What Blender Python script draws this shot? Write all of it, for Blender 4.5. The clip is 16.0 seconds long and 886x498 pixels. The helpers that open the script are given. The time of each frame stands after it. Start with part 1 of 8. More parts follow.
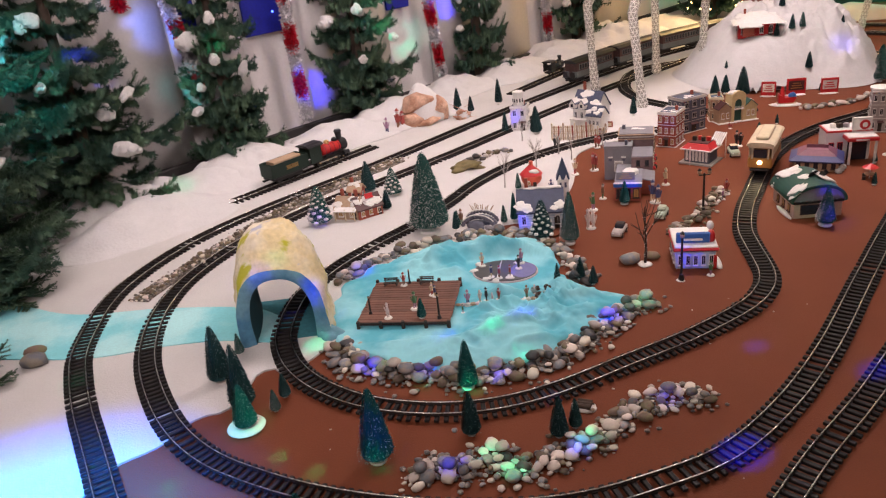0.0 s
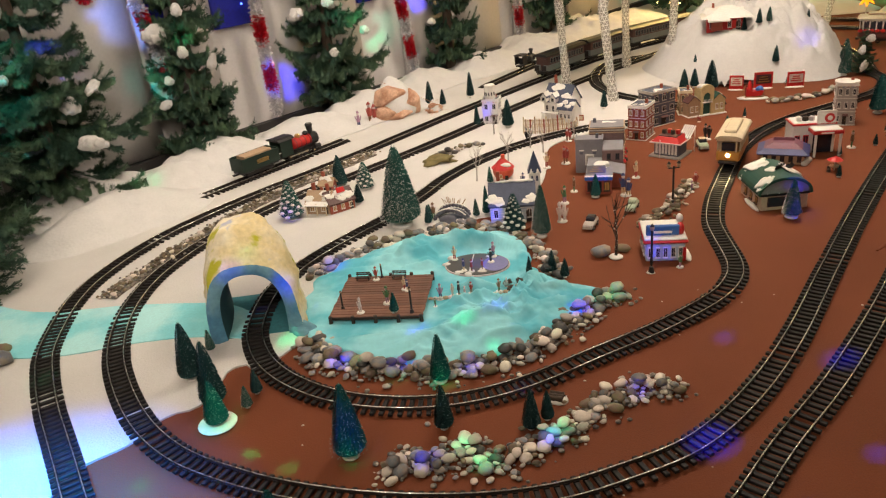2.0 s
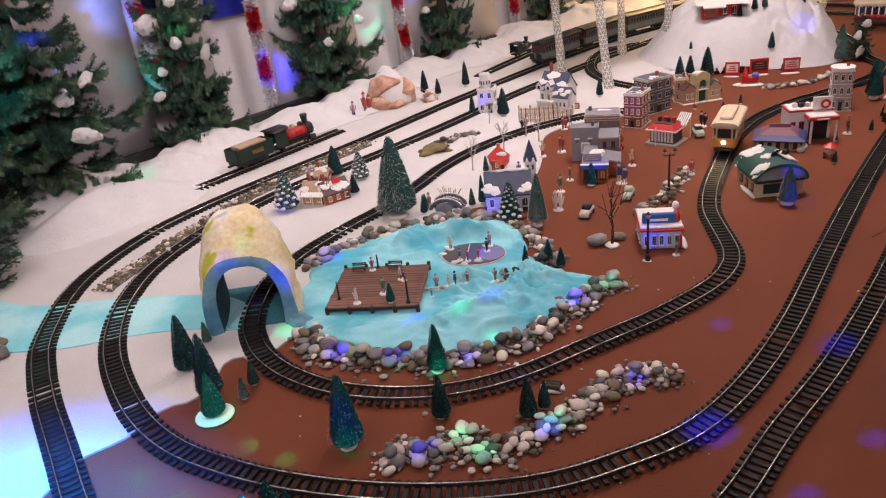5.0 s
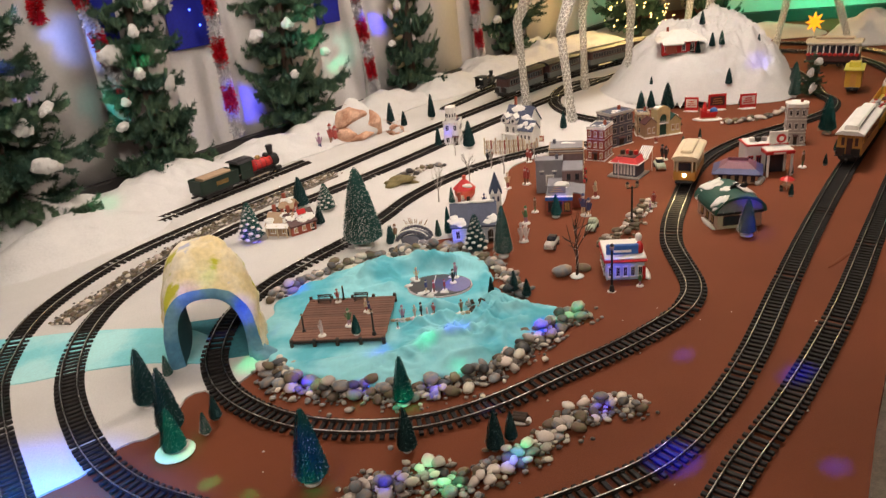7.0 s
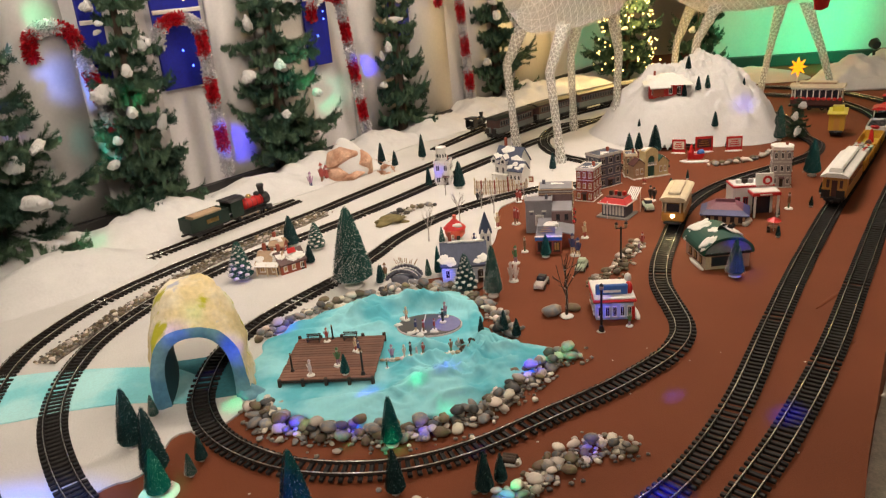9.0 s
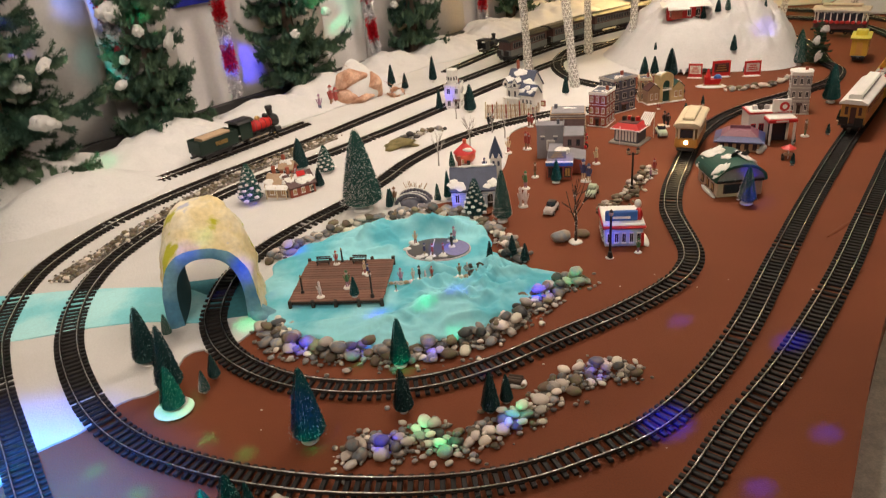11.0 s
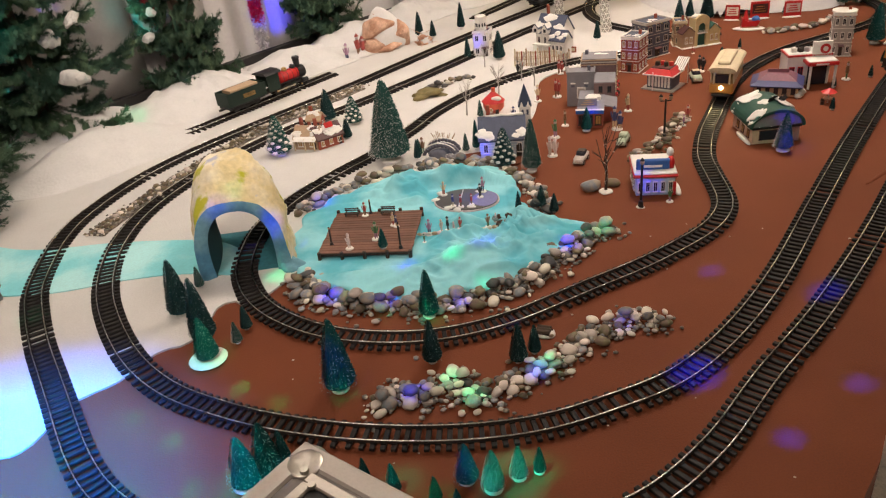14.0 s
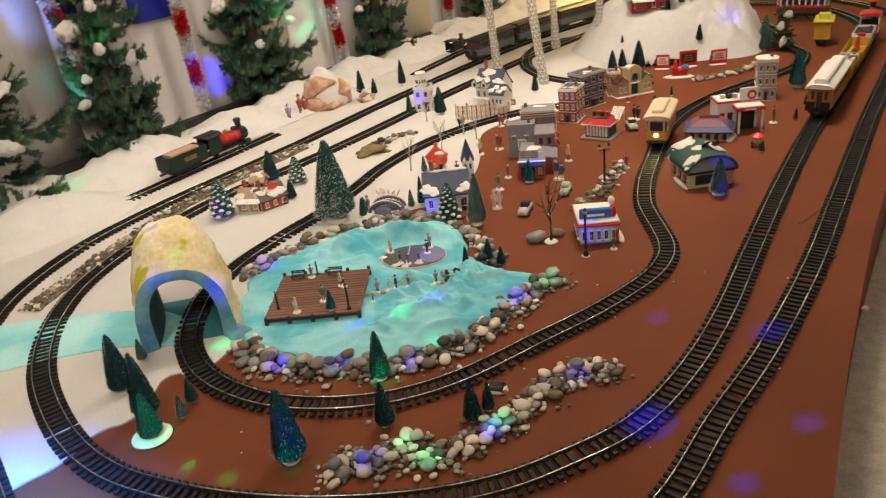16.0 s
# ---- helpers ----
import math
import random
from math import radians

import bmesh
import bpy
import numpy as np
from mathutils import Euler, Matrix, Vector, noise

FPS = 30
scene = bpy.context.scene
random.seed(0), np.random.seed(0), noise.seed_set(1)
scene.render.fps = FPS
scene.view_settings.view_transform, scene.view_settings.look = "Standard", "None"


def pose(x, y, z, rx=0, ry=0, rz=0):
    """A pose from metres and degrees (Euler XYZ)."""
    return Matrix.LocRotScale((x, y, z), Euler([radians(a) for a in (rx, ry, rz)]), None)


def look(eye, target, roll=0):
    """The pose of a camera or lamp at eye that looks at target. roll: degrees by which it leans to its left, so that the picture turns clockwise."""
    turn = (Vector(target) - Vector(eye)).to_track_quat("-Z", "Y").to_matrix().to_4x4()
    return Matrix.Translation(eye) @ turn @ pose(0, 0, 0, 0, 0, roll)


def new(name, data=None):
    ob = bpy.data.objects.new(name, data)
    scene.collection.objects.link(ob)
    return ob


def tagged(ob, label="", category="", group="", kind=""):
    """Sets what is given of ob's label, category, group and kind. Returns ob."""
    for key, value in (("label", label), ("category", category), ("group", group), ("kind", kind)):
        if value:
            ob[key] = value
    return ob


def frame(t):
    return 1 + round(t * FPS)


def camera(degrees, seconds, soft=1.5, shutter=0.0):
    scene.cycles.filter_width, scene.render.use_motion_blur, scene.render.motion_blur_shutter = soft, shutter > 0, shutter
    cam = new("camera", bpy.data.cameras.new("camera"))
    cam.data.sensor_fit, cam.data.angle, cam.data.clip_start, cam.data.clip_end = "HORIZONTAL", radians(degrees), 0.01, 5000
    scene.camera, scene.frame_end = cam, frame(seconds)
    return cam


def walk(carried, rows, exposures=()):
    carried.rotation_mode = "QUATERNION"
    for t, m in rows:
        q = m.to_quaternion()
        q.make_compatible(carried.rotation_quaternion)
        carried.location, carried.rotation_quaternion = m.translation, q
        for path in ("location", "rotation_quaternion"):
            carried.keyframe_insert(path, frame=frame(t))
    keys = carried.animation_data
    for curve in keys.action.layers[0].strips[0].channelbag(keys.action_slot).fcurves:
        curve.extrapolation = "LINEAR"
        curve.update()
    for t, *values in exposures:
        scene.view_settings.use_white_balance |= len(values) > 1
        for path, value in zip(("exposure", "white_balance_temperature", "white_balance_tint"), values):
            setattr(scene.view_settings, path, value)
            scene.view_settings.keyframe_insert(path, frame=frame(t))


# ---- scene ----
import itertools

cam = camera(60.8, 16.0, soft=1.2, shutter=0.8)
PATH = [
    (0, pose(-0.0084, -0.0046, 1.1100, 66.056, 5.982, 2.509)),
    (0.5, pose(-0.0090, -0.0033, 1.1093, 65.862, 5.369, 2.085)),
    (1, pose(-0.0090, -0.0050, 1.1096, 65.639, 4.921, 1.690)),
    (1.5, pose(-0.0077, -0.0024, 1.1092, 65.379, 4.973, 1.373)),
    (2, pose(-0.0038, -0.0028, 1.1104, 65.360, 5.514, 0.516)),
    (2.5, pose(-0.0022, -0.0021, 1.1100, 65.292, 5.481, -0.031)),
    (3, pose(-0.0035, -0.0024, 1.1099, 65.200, 5.517, -0.048)),
    (3.5, pose(-0.0025, -0.0022, 1.1080, 65.084, 5.881, 0.180)),
    (5.8, pose(-0.0005, 0.0020, 1.1097, 64.381, 5.877, -0.045)),
    (6, pose(-0.0017, -0.0005, 1.1083, 64.688, 5.956, -0.456)),
    (6.5, pose(-0.0010, -0.0030, 1.1102, 65.598, 5.518, -1.412)),
    (7, pose(0.0001, 0.0008, 1.1104, 66.662, 4.892, -2.272)),
    (7.5, pose(0.0010, -0.0001, 1.1112, 67.990, 4.589, -2.870)),
    (8, pose(0.0031, -0.0037, 1.1152, 69.633, 4.557, -3.072)),
    (8.2, pose(0.0021, -0.0036, 1.1125, 70.420, 4.563, -3.087)),
    (10.3, pose(0.0004, -0.0002, 1.1112, 66.056, 4.100, -2.234)),
    (10.5, pose(0.0027, -0.0036, 1.1097, 65.436, 4.216, -2.118)),
    (11, pose(0.0017, -0.0022, 1.1068, 64.038, 4.102, -1.951)),
    (11.5, pose(0.0030, -0.0006, 1.1068, 63.059, 3.909, -1.552)),
    (12, pose(0.0018, -0.0018, 1.1030, 62.361, 4.265, -0.502)),
    (12.5, pose(0.0047, -0.0024, 1.1038, 61.402, 5.057, 0.580)),
    (13, pose(0.0044, -0.0016, 1.1028, 60.639, 5.358, 0.728)),
    (13.5, pose(0.0058, 0.0008, 1.1018, 60.376, 5.441, 0.513)),
    (14, pose(0.0090, 0.0045, 1.1048, 60.432, 5.547, -0.076)),
    (14.5, pose(0.0111, 0.0064, 1.1050, 60.646, 5.881, -0.327)),
    (15, pose(0.0153, 0.0091, 1.1143, 61.970, 5.311, -1.085)),
    (15.5, pose(0.0195, 0.0208, 1.1087, 63.869, 5.078, -2.769)),
    (16, pose(0.0236, 0.0220, 1.1199, 63.714, 6.255, -4.585)),
]
EXPOSURES = [(0.0, -0.3, 5892, 19), (0.5, -0.25, 6500, 2), (1.0, -0.25, 6500, 4), (1.5, -0.29, 5892, 19), (2.0, -0.25, 6600, 2), (2.5, -0.28, 5791, 22), (3.0, -0.25, 6600, 2), (3.5, -0.28, 5690, 22), (6.0, -0.27, 5993, 16), (6.5, -0.25, 6500, 4), (7.0, -0.25, 6300, 6),
             (7.5, -0.25, 6500, 2), (10.5, -0.25, 6500, 4), (11.5, -0.25, 6500, 4), (12.0, -0.28, 5926, 19), (12.5, -0.25, 6500, 2), (13.0, -0.31, 5960, 20), (13.5, -0.25, 6500, 2), (14.0, -0.25, 6350, 6), (15.0, -0.25, 6600, 4), (15.5, -0.31, 5993, 19), (16.0, -0.25, 6700, 2)]
walk(cam, PATH, EXPOSURES)

# ---- light ----
world = bpy.data.worlds.new("hall")
scene.world = world
world.use_nodes = True
world.node_tree.nodes["Background"].inputs[0].default_value = (1.0, 0.93, 0.86, 1)
world.node_tree.nodes["Background"].inputs[1].default_value = 0.02


def area_lamp(name, x, y, z, sx, sy, watts, colour, spread=180):
    d = bpy.data.lights.new(name, "AREA")
    d.shape, d.size, d.size_y, d.energy, d.color = "RECTANGLE", sx, sy, watts, colour
    d.spread = radians(spread)
    ob = new(name, d)
    ob.matrix_world = pose(x, y, z)
    return ob


def spot_lamp(name, eye, target, watts, colour, cone, blend=0.4, radius=0.02):
    d = bpy.data.lights.new(name, "SPOT")
    d.energy, d.color, d.spot_size, d.spot_blend, d.shadow_soft_size = watts, colour, radians(cone), blend, radius
    ob = new(name, d)
    ob.matrix_world = look(eye, target)
    return ob


WARM = (1.0, 0.82, 0.70)
CEILING = 3.3
LAMP_SPOTS = [(-1.2, 1.2), (1.4, 1.2), (-1.3, 3.65), (1.15, 3.6), (3.4, 5.6)]
LAMP_WATTS = [3, 1, 18, 62, 3]
for (lx, ly), watts in zip(LAMP_SPOTS, LAMP_WATTS):
    area_lamp("ceiling_lamp", lx, ly, CEILING - 0.08, 1.1, 0.55, watts, WARM, 125)
# added fill lamps, unseen, over the visitors' side, tilted to brighten display and backdrop
FILL_SPOTS = [(-1.6, -1.1), (0.6, -1.1), (2.8, -1.1)]
FILL_AIMS = [(-1.3, 4.2, 1.4, 37, 120), (-1.6, 4.2, 1.3, 34, 74), (2.3, 4.2, 0.5, 5, 120)]
for (lx, ly), (tx, ty, tz, watts, spread) in zip(FILL_SPOTS, FILL_AIMS):
    area_lamp("fill_lamp", lx, ly, 2.9, 0.5, 0.3, watts, WARM, spread).matrix_world = look((lx, ly, 2.9), (tx, ty, tz))

# the party projector that stands by the display throws blue and green dots
BLUE, GREEN, TEAL = (0.0, 0.003, 1.0), (0.0, 1.0, 0.40), (0.0, 0.85, 0.65)
PROJECTOR = (-0.75, 0.35, 1.9)
# target, power, cone: a wide wash over the near corner, then the dots
for tx, ty, tz, watts, cone in [(-0.40, 1.72, 0.02, 900, 1.3), (0.03, 1.90, 0.04, 500, 1.2), (-0.20, 1.84, 0.03, 500, 1.2), (-0.50, 2.33, 0.02, 500, 1.6), (-0.24, 1.68, 0.02, 800, 0.9), (1.12, 2.42, 0.03, 500, 1.6), (-0.16, 1.30, 0.02, 700, 1.2), (0.12, 1.34, 0.02, 650, 1.1), (0.34, 1.50, 0.02, 600, 1.0), (-0.05, 1.64, 0.02, 600, 0.9),
                                (0.27, 1.89, 0.03, 1100, 1.3), (0.56, 2.19, 0.05, 350, 1.6), (0.06, 2.60, 0.05, 700, 1.0), (0.50, 2.84, 0.07, 700, 0.9), (1.13, 2.53, 0.09, 900, 0.8), (0.80, 3.50, 0.10, 200, 0.8), (0.09, 3.95, 0.10, 900, 0.7), (-1.08, 4.45, 0.25, 1500, 3.0), (-0.71, 1.90, 0.22, 140, 2.0), (-0.57, 1.91, 0.16, 420, 1.4), (-0.30, 5.45, 0.5, 3000, 1.6), (-1.95, 3.75, 0.5, 1800, 2.2), (0.08, 1.55, 0.0, 300, 1.0),
                                (0.62, 1.72, 0.0, 700, 0.7), (0.45, 1.30, 0.02, 1000, 2.4), (0.86, 1.58, 0.0, 900, 1.7), (0.78, 1.24, 0.0, 800, 0.6), (0.58, 1.10, 0.0, 800, 0.6), (-0.33, 1.345, 0.06, 160, 2.4), (-0.06, 1.045, 0.05, 300, 1.2), (1.95, 4.42, 0.22, 600, 1.5), (-0.75, 2.83, 0.02, 420, 1.3), (-0.01, 2.25, 0.02, 600, 1.4)]:
    spot_lamp("blue_beam", PROJECTOR, (tx, ty, tz), watts * (1.6 if 1.2 < ty < 2.4 and tx < 0.4 else 4.0 if ty < 1.8 and tx > 0.4 else 1.7), BLUE, cone, 1.0 if cone > 10 else 0.5)
for tx, ty, tz, watts, cone in [(-0.68, 1.50, 0.02, 110, 3.2), (-0.03, 1.28, 0.02, 260, 1.5), (0.14, 1.36, 0.02, 240, 1.5), (-0.12, 1.59, 0.02, 200, 1.4), (-0.66, 1.93, 0.27, 60, 1.2), (-0.25, 1.62, 0.02, 180, 1.0), (-1.25, 1.75, 0.02, 100, 2.0), (-1.5, 3.3, 0.06, 260, 2.2),
                                (0.09, 1.055, 0.02, 160, 1.8), (-0.32, 1.33, 0.005, 260, 1.4), (-0.13, 1.60, 0.005, 220, 1.3), (0.38, 1.96, 0.03, 240, 1.3), (-0.08, 1.34, 0.02, 220, 1.3), (0.02, 1.72, 0.02, 160, 1.2), (-0.05, 1.86, 0.03, 200, 1.6), (-0.58, 1.87, 0.01, 240, 1.6), (-0.36, 1.72, 0.02, 160, 1.0), (-0.60, 5.1, 0.35, 500, 2.0), (-1.75, 3.95, 1.0, 400, 2.4), (-0.11, 1.005, 0.02, 160, 1.6), (-0.80, 1.30, 0.0, 600, 1.0), (-0.68, 1.22, 0.0, 700, 0.8), (-0.57, 1.38, 0.0, 500, 0.9), (-0.74, 1.08, 0.0, 600, 0.7), (-0.90, 1.18, 0.0, 600, 0.7), (-0.60, 1.08, 0.0, 500, 0.6), (-0.47, 1.32, 0.0, 400, 0.6), (-1.45, 4.25, 0.45, 400, 1.8), (1.05, 2.53, 0.035, 45, 1.5), (0.33, 1.95, 0.02, 160, 1.2)]:
    spot_lamp("green_beam", PROJECTOR, (tx, ty, tz), watts * 1.8, GREEN, cone, 0.5)
for tx, ty, watts, cone in [(-0.49, 1.07, 360, 4.2), (0.02, 1.03, 420, 3.6), (-0.19, 1.04, 220, 2.2)]:
    spot_lamp("teal_beam", PROJECTOR, (tx, ty, 0.05), watts * 1.5, TEAL, cone, 0.5)
spot_lamp("teal_beam", PROJECTOR, (-1.00, 0.95, 0.0), 3000, (0.0, 0.15, 1.0), 34, 1.0)
spot_lamp("green_beam", PROJECTOR, (-0.98, 1.02, 0.0), 190, (0.0, 1.0, 0.45), 26, 1.0)
for tx, ty, tz, watts, colour in [(-1.69, 3.88, 0.72, 1500, (0.12, 0.25, 1.0)), (-1.62, 3.92, 0.38, 700, (0.0, 0.8, 0.7)), (-0.62, 5.1, 0.45, 900, (0.05, 0.75, 0.5))]:
    spot_lamp("teal_beam", PROJECTOR, (tx, ty, tz), watts, colour, 4.5, 1.0)
spot_lamp("teal_beam", PROJECTOR, (-2.0, 2.75, 0.75), 1000, (0.05, 0.75, 0.70), 16, 1.0)
spot_lamp("green_flood", (3.85, 6.35, 0.30), (3.5, 7.3, 0.55), 56, (0.02, 1.0, 0.40), 150, 0.8)
fairy = bpy.data.lights.new("fairy_glow", "POINT")
fairy.energy, fairy.color, fairy.shadow_soft_size = 72, (1.0, 0.62, 0.22), 0.25
new("fairy_glow", fairy).matrix_world = pose(1.95, 6.62, 0.75)

# ---- materials ----


def surface(name, colour, rough=0.6, metal=0.0, spread=0.18, coarse=12.0, fine=120.0, bump=0.15, vary=0.0, hue=0.0, other=None, gloss=0.5, relief=0.002):
    """A material with stains at a coarse scale, grain at a fine one and a little relief. vary: spread of brightness between objects."""
    m = bpy.data.materials.new(name)
    m.use_nodes = True
    t = m.node_tree
    p = t.nodes["Principled BSDF"]
    co = t.nodes.new("ShaderNodeTexCoord")
    big, small = t.nodes.new("ShaderNodeTexNoise"), t.nodes.new("ShaderNodeTexNoise")
    big.inputs["Scale"].default_value, small.inputs["Scale"].default_value = coarse, fine
    big.inputs["Detail"].default_value, small.inputs["Detail"].default_value = 4, 3
    for n in (big, small):
        t.links.new(co.outputs["Object"], n.inputs["Vector"])
    info = t.nodes.new("ShaderNodeObjectInfo")
    add = t.nodes.new("ShaderNodeMath")
    add.operation = "ADD"
    t.links.new(big.outputs["Fac"], add.inputs[0])
    t.links.new(small.outputs["Fac"], add.inputs[1])
    span = t.nodes.new("ShaderNodeMapRange")
    span.inputs[1].default_value, span.inputs[2].default_value = 0.6, 1.4
    span.inputs[3].default_value, span.inputs[4].default_value = 1 - spread, 1 + spread
    t.links.new(add.outputs[0], span.inputs[0])
    each = t.nodes.new("ShaderNodeMapRange")
    each.inputs[3].default_value, each.inputs[4].default_value = 1 - vary, 1 + vary
    t.links.new(info.outputs["Random"], each.inputs[0])
    mul = t.nodes.new("ShaderNodeMath")
    mul.operation = "MULTIPLY"
    t.links.new(span.outputs[0], mul.inputs[0])
    t.links.new(each.outputs[0], mul.inputs[1])
    col = t.nodes.new("ShaderNodeMix")
    col.data_type = "RGBA"
    col.inputs["A"].default_value = (*colour, 1)
    col.inputs["B"].default_value = (*(other or colour), 1)
    if other:
        ramp = t.nodes.new("ShaderNodeMapRange")
        ramp.inputs[1].default_value, ramp.inputs[2].default_value = 0.42, 0.58
        t.links.new(big.outputs["Fac"], ramp.inputs[0])
        t.links.new(ramp.outputs[0], col.inputs["Factor"])
    hsv = t.nodes.new("ShaderNodeHueSaturation")
    t.links.new(col.outputs["Result"], hsv.inputs["Color"])
    t.links.new(mul.outputs[0], hsv.inputs["Value"])
    if hue:
        turn = t.nodes.new("ShaderNodeMapRange")
        turn.inputs[3].default_value, turn.inputs[4].default_value = 0.5 - hue, 0.5 + hue
        again = t.nodes.new("ShaderNodeMath")
        again.operation = "FRACT"
        ten = t.nodes.new("ShaderNodeMath")
        ten.operation = "MULTIPLY"
        ten.inputs[1].default_value = 17.3
        t.links.new(info.outputs["Random"], ten.inputs[0])
        t.links.new(ten.outputs[0], again.inputs[0])
        t.links.new(again.outputs[0], turn.inputs[0])
        t.links.new(turn.outputs[0], hsv.inputs["Hue"])
    t.links.new(hsv.outputs[0], p.inputs["Base Color"])
    rr = t.nodes.new("ShaderNodeMapRange")
    rr.inputs[3].default_value, rr.inputs[4].default_value = max(0.03, rough - 0.1), min(1.0, rough + 0.1)
    t.links.new(small.outputs["Fac"], rr.inputs[0])
    t.links.new(rr.outputs[0], p.inputs["Roughness"])
    p.inputs["Metallic"].default_value = metal
    p.inputs["Specular IOR Level"].default_value = gloss
    if bump:
        b = t.nodes.new("ShaderNodeBump")
        b.inputs["Strength"].default_value, b.inputs["Distance"].default_value = bump, relief
        t.links.new(add.outputs[0], b.inputs["Height"])
        t.links.new(b.outputs[0], p.inputs["Normal"])
    return m


def glow(name, colour, strength):
    m = bpy.data.materials.new(name)
    m.use_nodes = True
    p = m.node_tree.nodes["Principled BSDF"]
    p.inputs["Base Color"].default_value = (*colour, 1)
    p.inputs["Emission Color"].default_value = (*colour, 1)
    p.inputs["Emission Strength"].default_value = strength
    return m


BROWN = surface("brown_cloth", (0.167, 0.0455, 0.0175), 0.78, spread=0.20, coarse=2.6, fine=260, bump=0.25, gloss=0.25, relief=0.004)
# housings of the added, unseen fill lamps over the visitors' side
SNOW = surface("white_felt", (0.61, 0.585, 0.565), 0.95, spread=0.09, coarse=5, fine=220, bump=0.4, relief=0.006)
BATTING = surface("snow_batting", (0.64, 0.62, 0.61), 1.0, spread=0.06, coarse=14, fine=90, bump=0.9)
AQUA = surface("aqua_cloth", (0.105, 0.45, 0.55), 0.85, spread=0.07, coarse=5.5, fine=90, bump=0.08, other=(0.27, 0.62, 0.68))
PALE_AQUA = surface("pale_aqua_cloth", (0.24, 0.66, 0.72), 0.85, spread=0.12, coarse=5, fine=160, bump=0.3, other=(0.42, 0.74, 0.76))
FLOOR_STONE = surface("speckled_stone", (0.68, 0.61, 0.54), 0.45, spread=0.30, coarse=30, fine=180, bump=0.1)
WALL_WHITE = surface("white_drape", (0.74, 0.71, 0.70), 0.9, spread=0.07, coarse=1.5, fine=60, bump=0.2)
PLASTER = surface("hall_plaster", (0.55, 0.50, 0.44), 0.9, spread=0.08, coarse=1.0, fine=50)
CEILING_WHITE = surface("ceiling_paint", (0.72, 0.70, 0.66), 0.9, spread=0.05)
PANEL_BLUE = surface("blue_panel", (0.010, 0.016, 0.30), 0.5, spread=0.3, coarse=5, fine=60)
LEDGE_BLACK = surface("black_board", (0.018, 0.016, 0.016), 0.6)
TIE_BLACK = surface("tie_plastic", (0.013, 0.0105, 0.010), 0.6, spread=0.3, vary=0.25, gloss=0.3)
RAIL_WEB = surface("rail_web", (0.035, 0.024, 0.018), 0.7, spread=0.3, coarse=30, fine=200, gloss=0.3)
RAIL_STEEL = surface("rail_steel", (0.62, 0.59, 0.55), 0.28, metal=1.0, spread=0.25, coarse=30, fine=300)
STONE = surface("river_stone", (0.140, 0.150, 0.168), 0.45, spread=0.22, coarse=1.2, fine=14, bump=0.2, vary=0.85, hue=0.04, other=(0.20, 0.165, 0.135))
STONE_RUST = surface("rust_stone", (0.17, 0.115, 0.085), 0.7, spread=0.25, coarse=1.2, fine=14, bump=0.3, vary=0.5, other=(0.15, 0.13, 0.07))
STONE_PALE = surface("pale_stone", (0.56, 0.49, 0.42), 0.6, spread=0.15, coarse=1.2, fine=14, bump=0.2, vary=0.4, hue=0.03)
GRAVEL = surface("mixed_gravel", (0.30, 0.27, 0.23), 0.6, spread=0.5, coarse=55, fine=160, bump=0.1, other=(0.10, 0.09, 0.085))
GRAVEL_MAT = surface("gravel_mat", (0.13, 0.105, 0.085), 0.95, spread=0.5, coarse=60, fine=260, bump=0.9, other=(0.24, 0.20, 0.165))
NEEDLE = surface("pine_needles", (0.033, 0.074, 0.052), 0.6, spread=0.35, coarse=9, fine=60, bump=0, gloss=0.2, other=(0.074, 0.122, 0.072))
BRISTLE = surface("bottlebrush_green", (0.012, 0.085, 0.085), 0.6, spread=0.3, coarse=40, fine=300, bump=0, gloss=0.15, vary=0.3)
BRISTLE_DARK = surface("bottlebrush_dark", (0.016, 0.048, 0.050), 0.6, spread=0.3, coarse=40, fine=300, bump=0, gloss=0.15, vary=0.3)
BRISTLE_FROST = surface("bottlebrush_frost", (0.026, 0.095, 0.080), 0.7, spread=0.3, coarse=60, fine=400, bump=0, gloss=0.15, vary=0.15)


def frosted(m, share, white=(0.70, 0.70, 0.68)):
    """Turns a share of the loose bristles of a material white."""
    t = m.node_tree
    p = t.nodes["Principled BSDF"]
    src = p.inputs["Base Color"].links[0].from_socket
    geo, gt, mix = t.nodes.new("ShaderNodeNewGeometry"), t.nodes.new("ShaderNodeMath"), t.nodes.new("ShaderNodeMix")
    gt.operation, gt.inputs[1].default_value = "GREATER_THAN", 1 - share
    mix.data_type = "RGBA"
    mix.inputs["B"].default_value = (*white, 1)
    t.links.new(geo.outputs["Random Per Island"], gt.inputs[0])
    t.links.new(gt.outputs[0], mix.inputs["Factor"])
    t.links.new(src, mix.inputs["A"])
    t.links.new(mix.outputs["Result"], p.inputs["Base Color"])
    return m


frosted(BRISTLE_FROST, 0.05, (0.40, 0.46, 0.44))
frosted(BRISTLE, 0.04, (0.30, 0.48, 0.46))
frosted(BRISTLE_DARK, 0.06, (0.20, 0.28, 0.28))
TIP_WHITE = surface("frosted_tip", (0.66, 0.67, 0.65), 0.8, spread=0.1, bump=0)
TIP_TEAL = surface("pale_teal_tip", (0.22, 0.42, 0.40), 0.7, spread=0.2, bump=0)
BARK = surface("bark", (0.06, 0.040, 0.028), 0.9, spread=0.35, coarse=14, fine=90, bump=0.5)
DECK_WOOD = surface("deck_wood", (0.165, 0.075, 0.050), 0.65, spread=0.25, coarse=20, fine=200, vary=0.25)
DARK_WOOD = surface("dark_wood", (0.035, 0.022, 0.016), 0.7, spread=0.3)
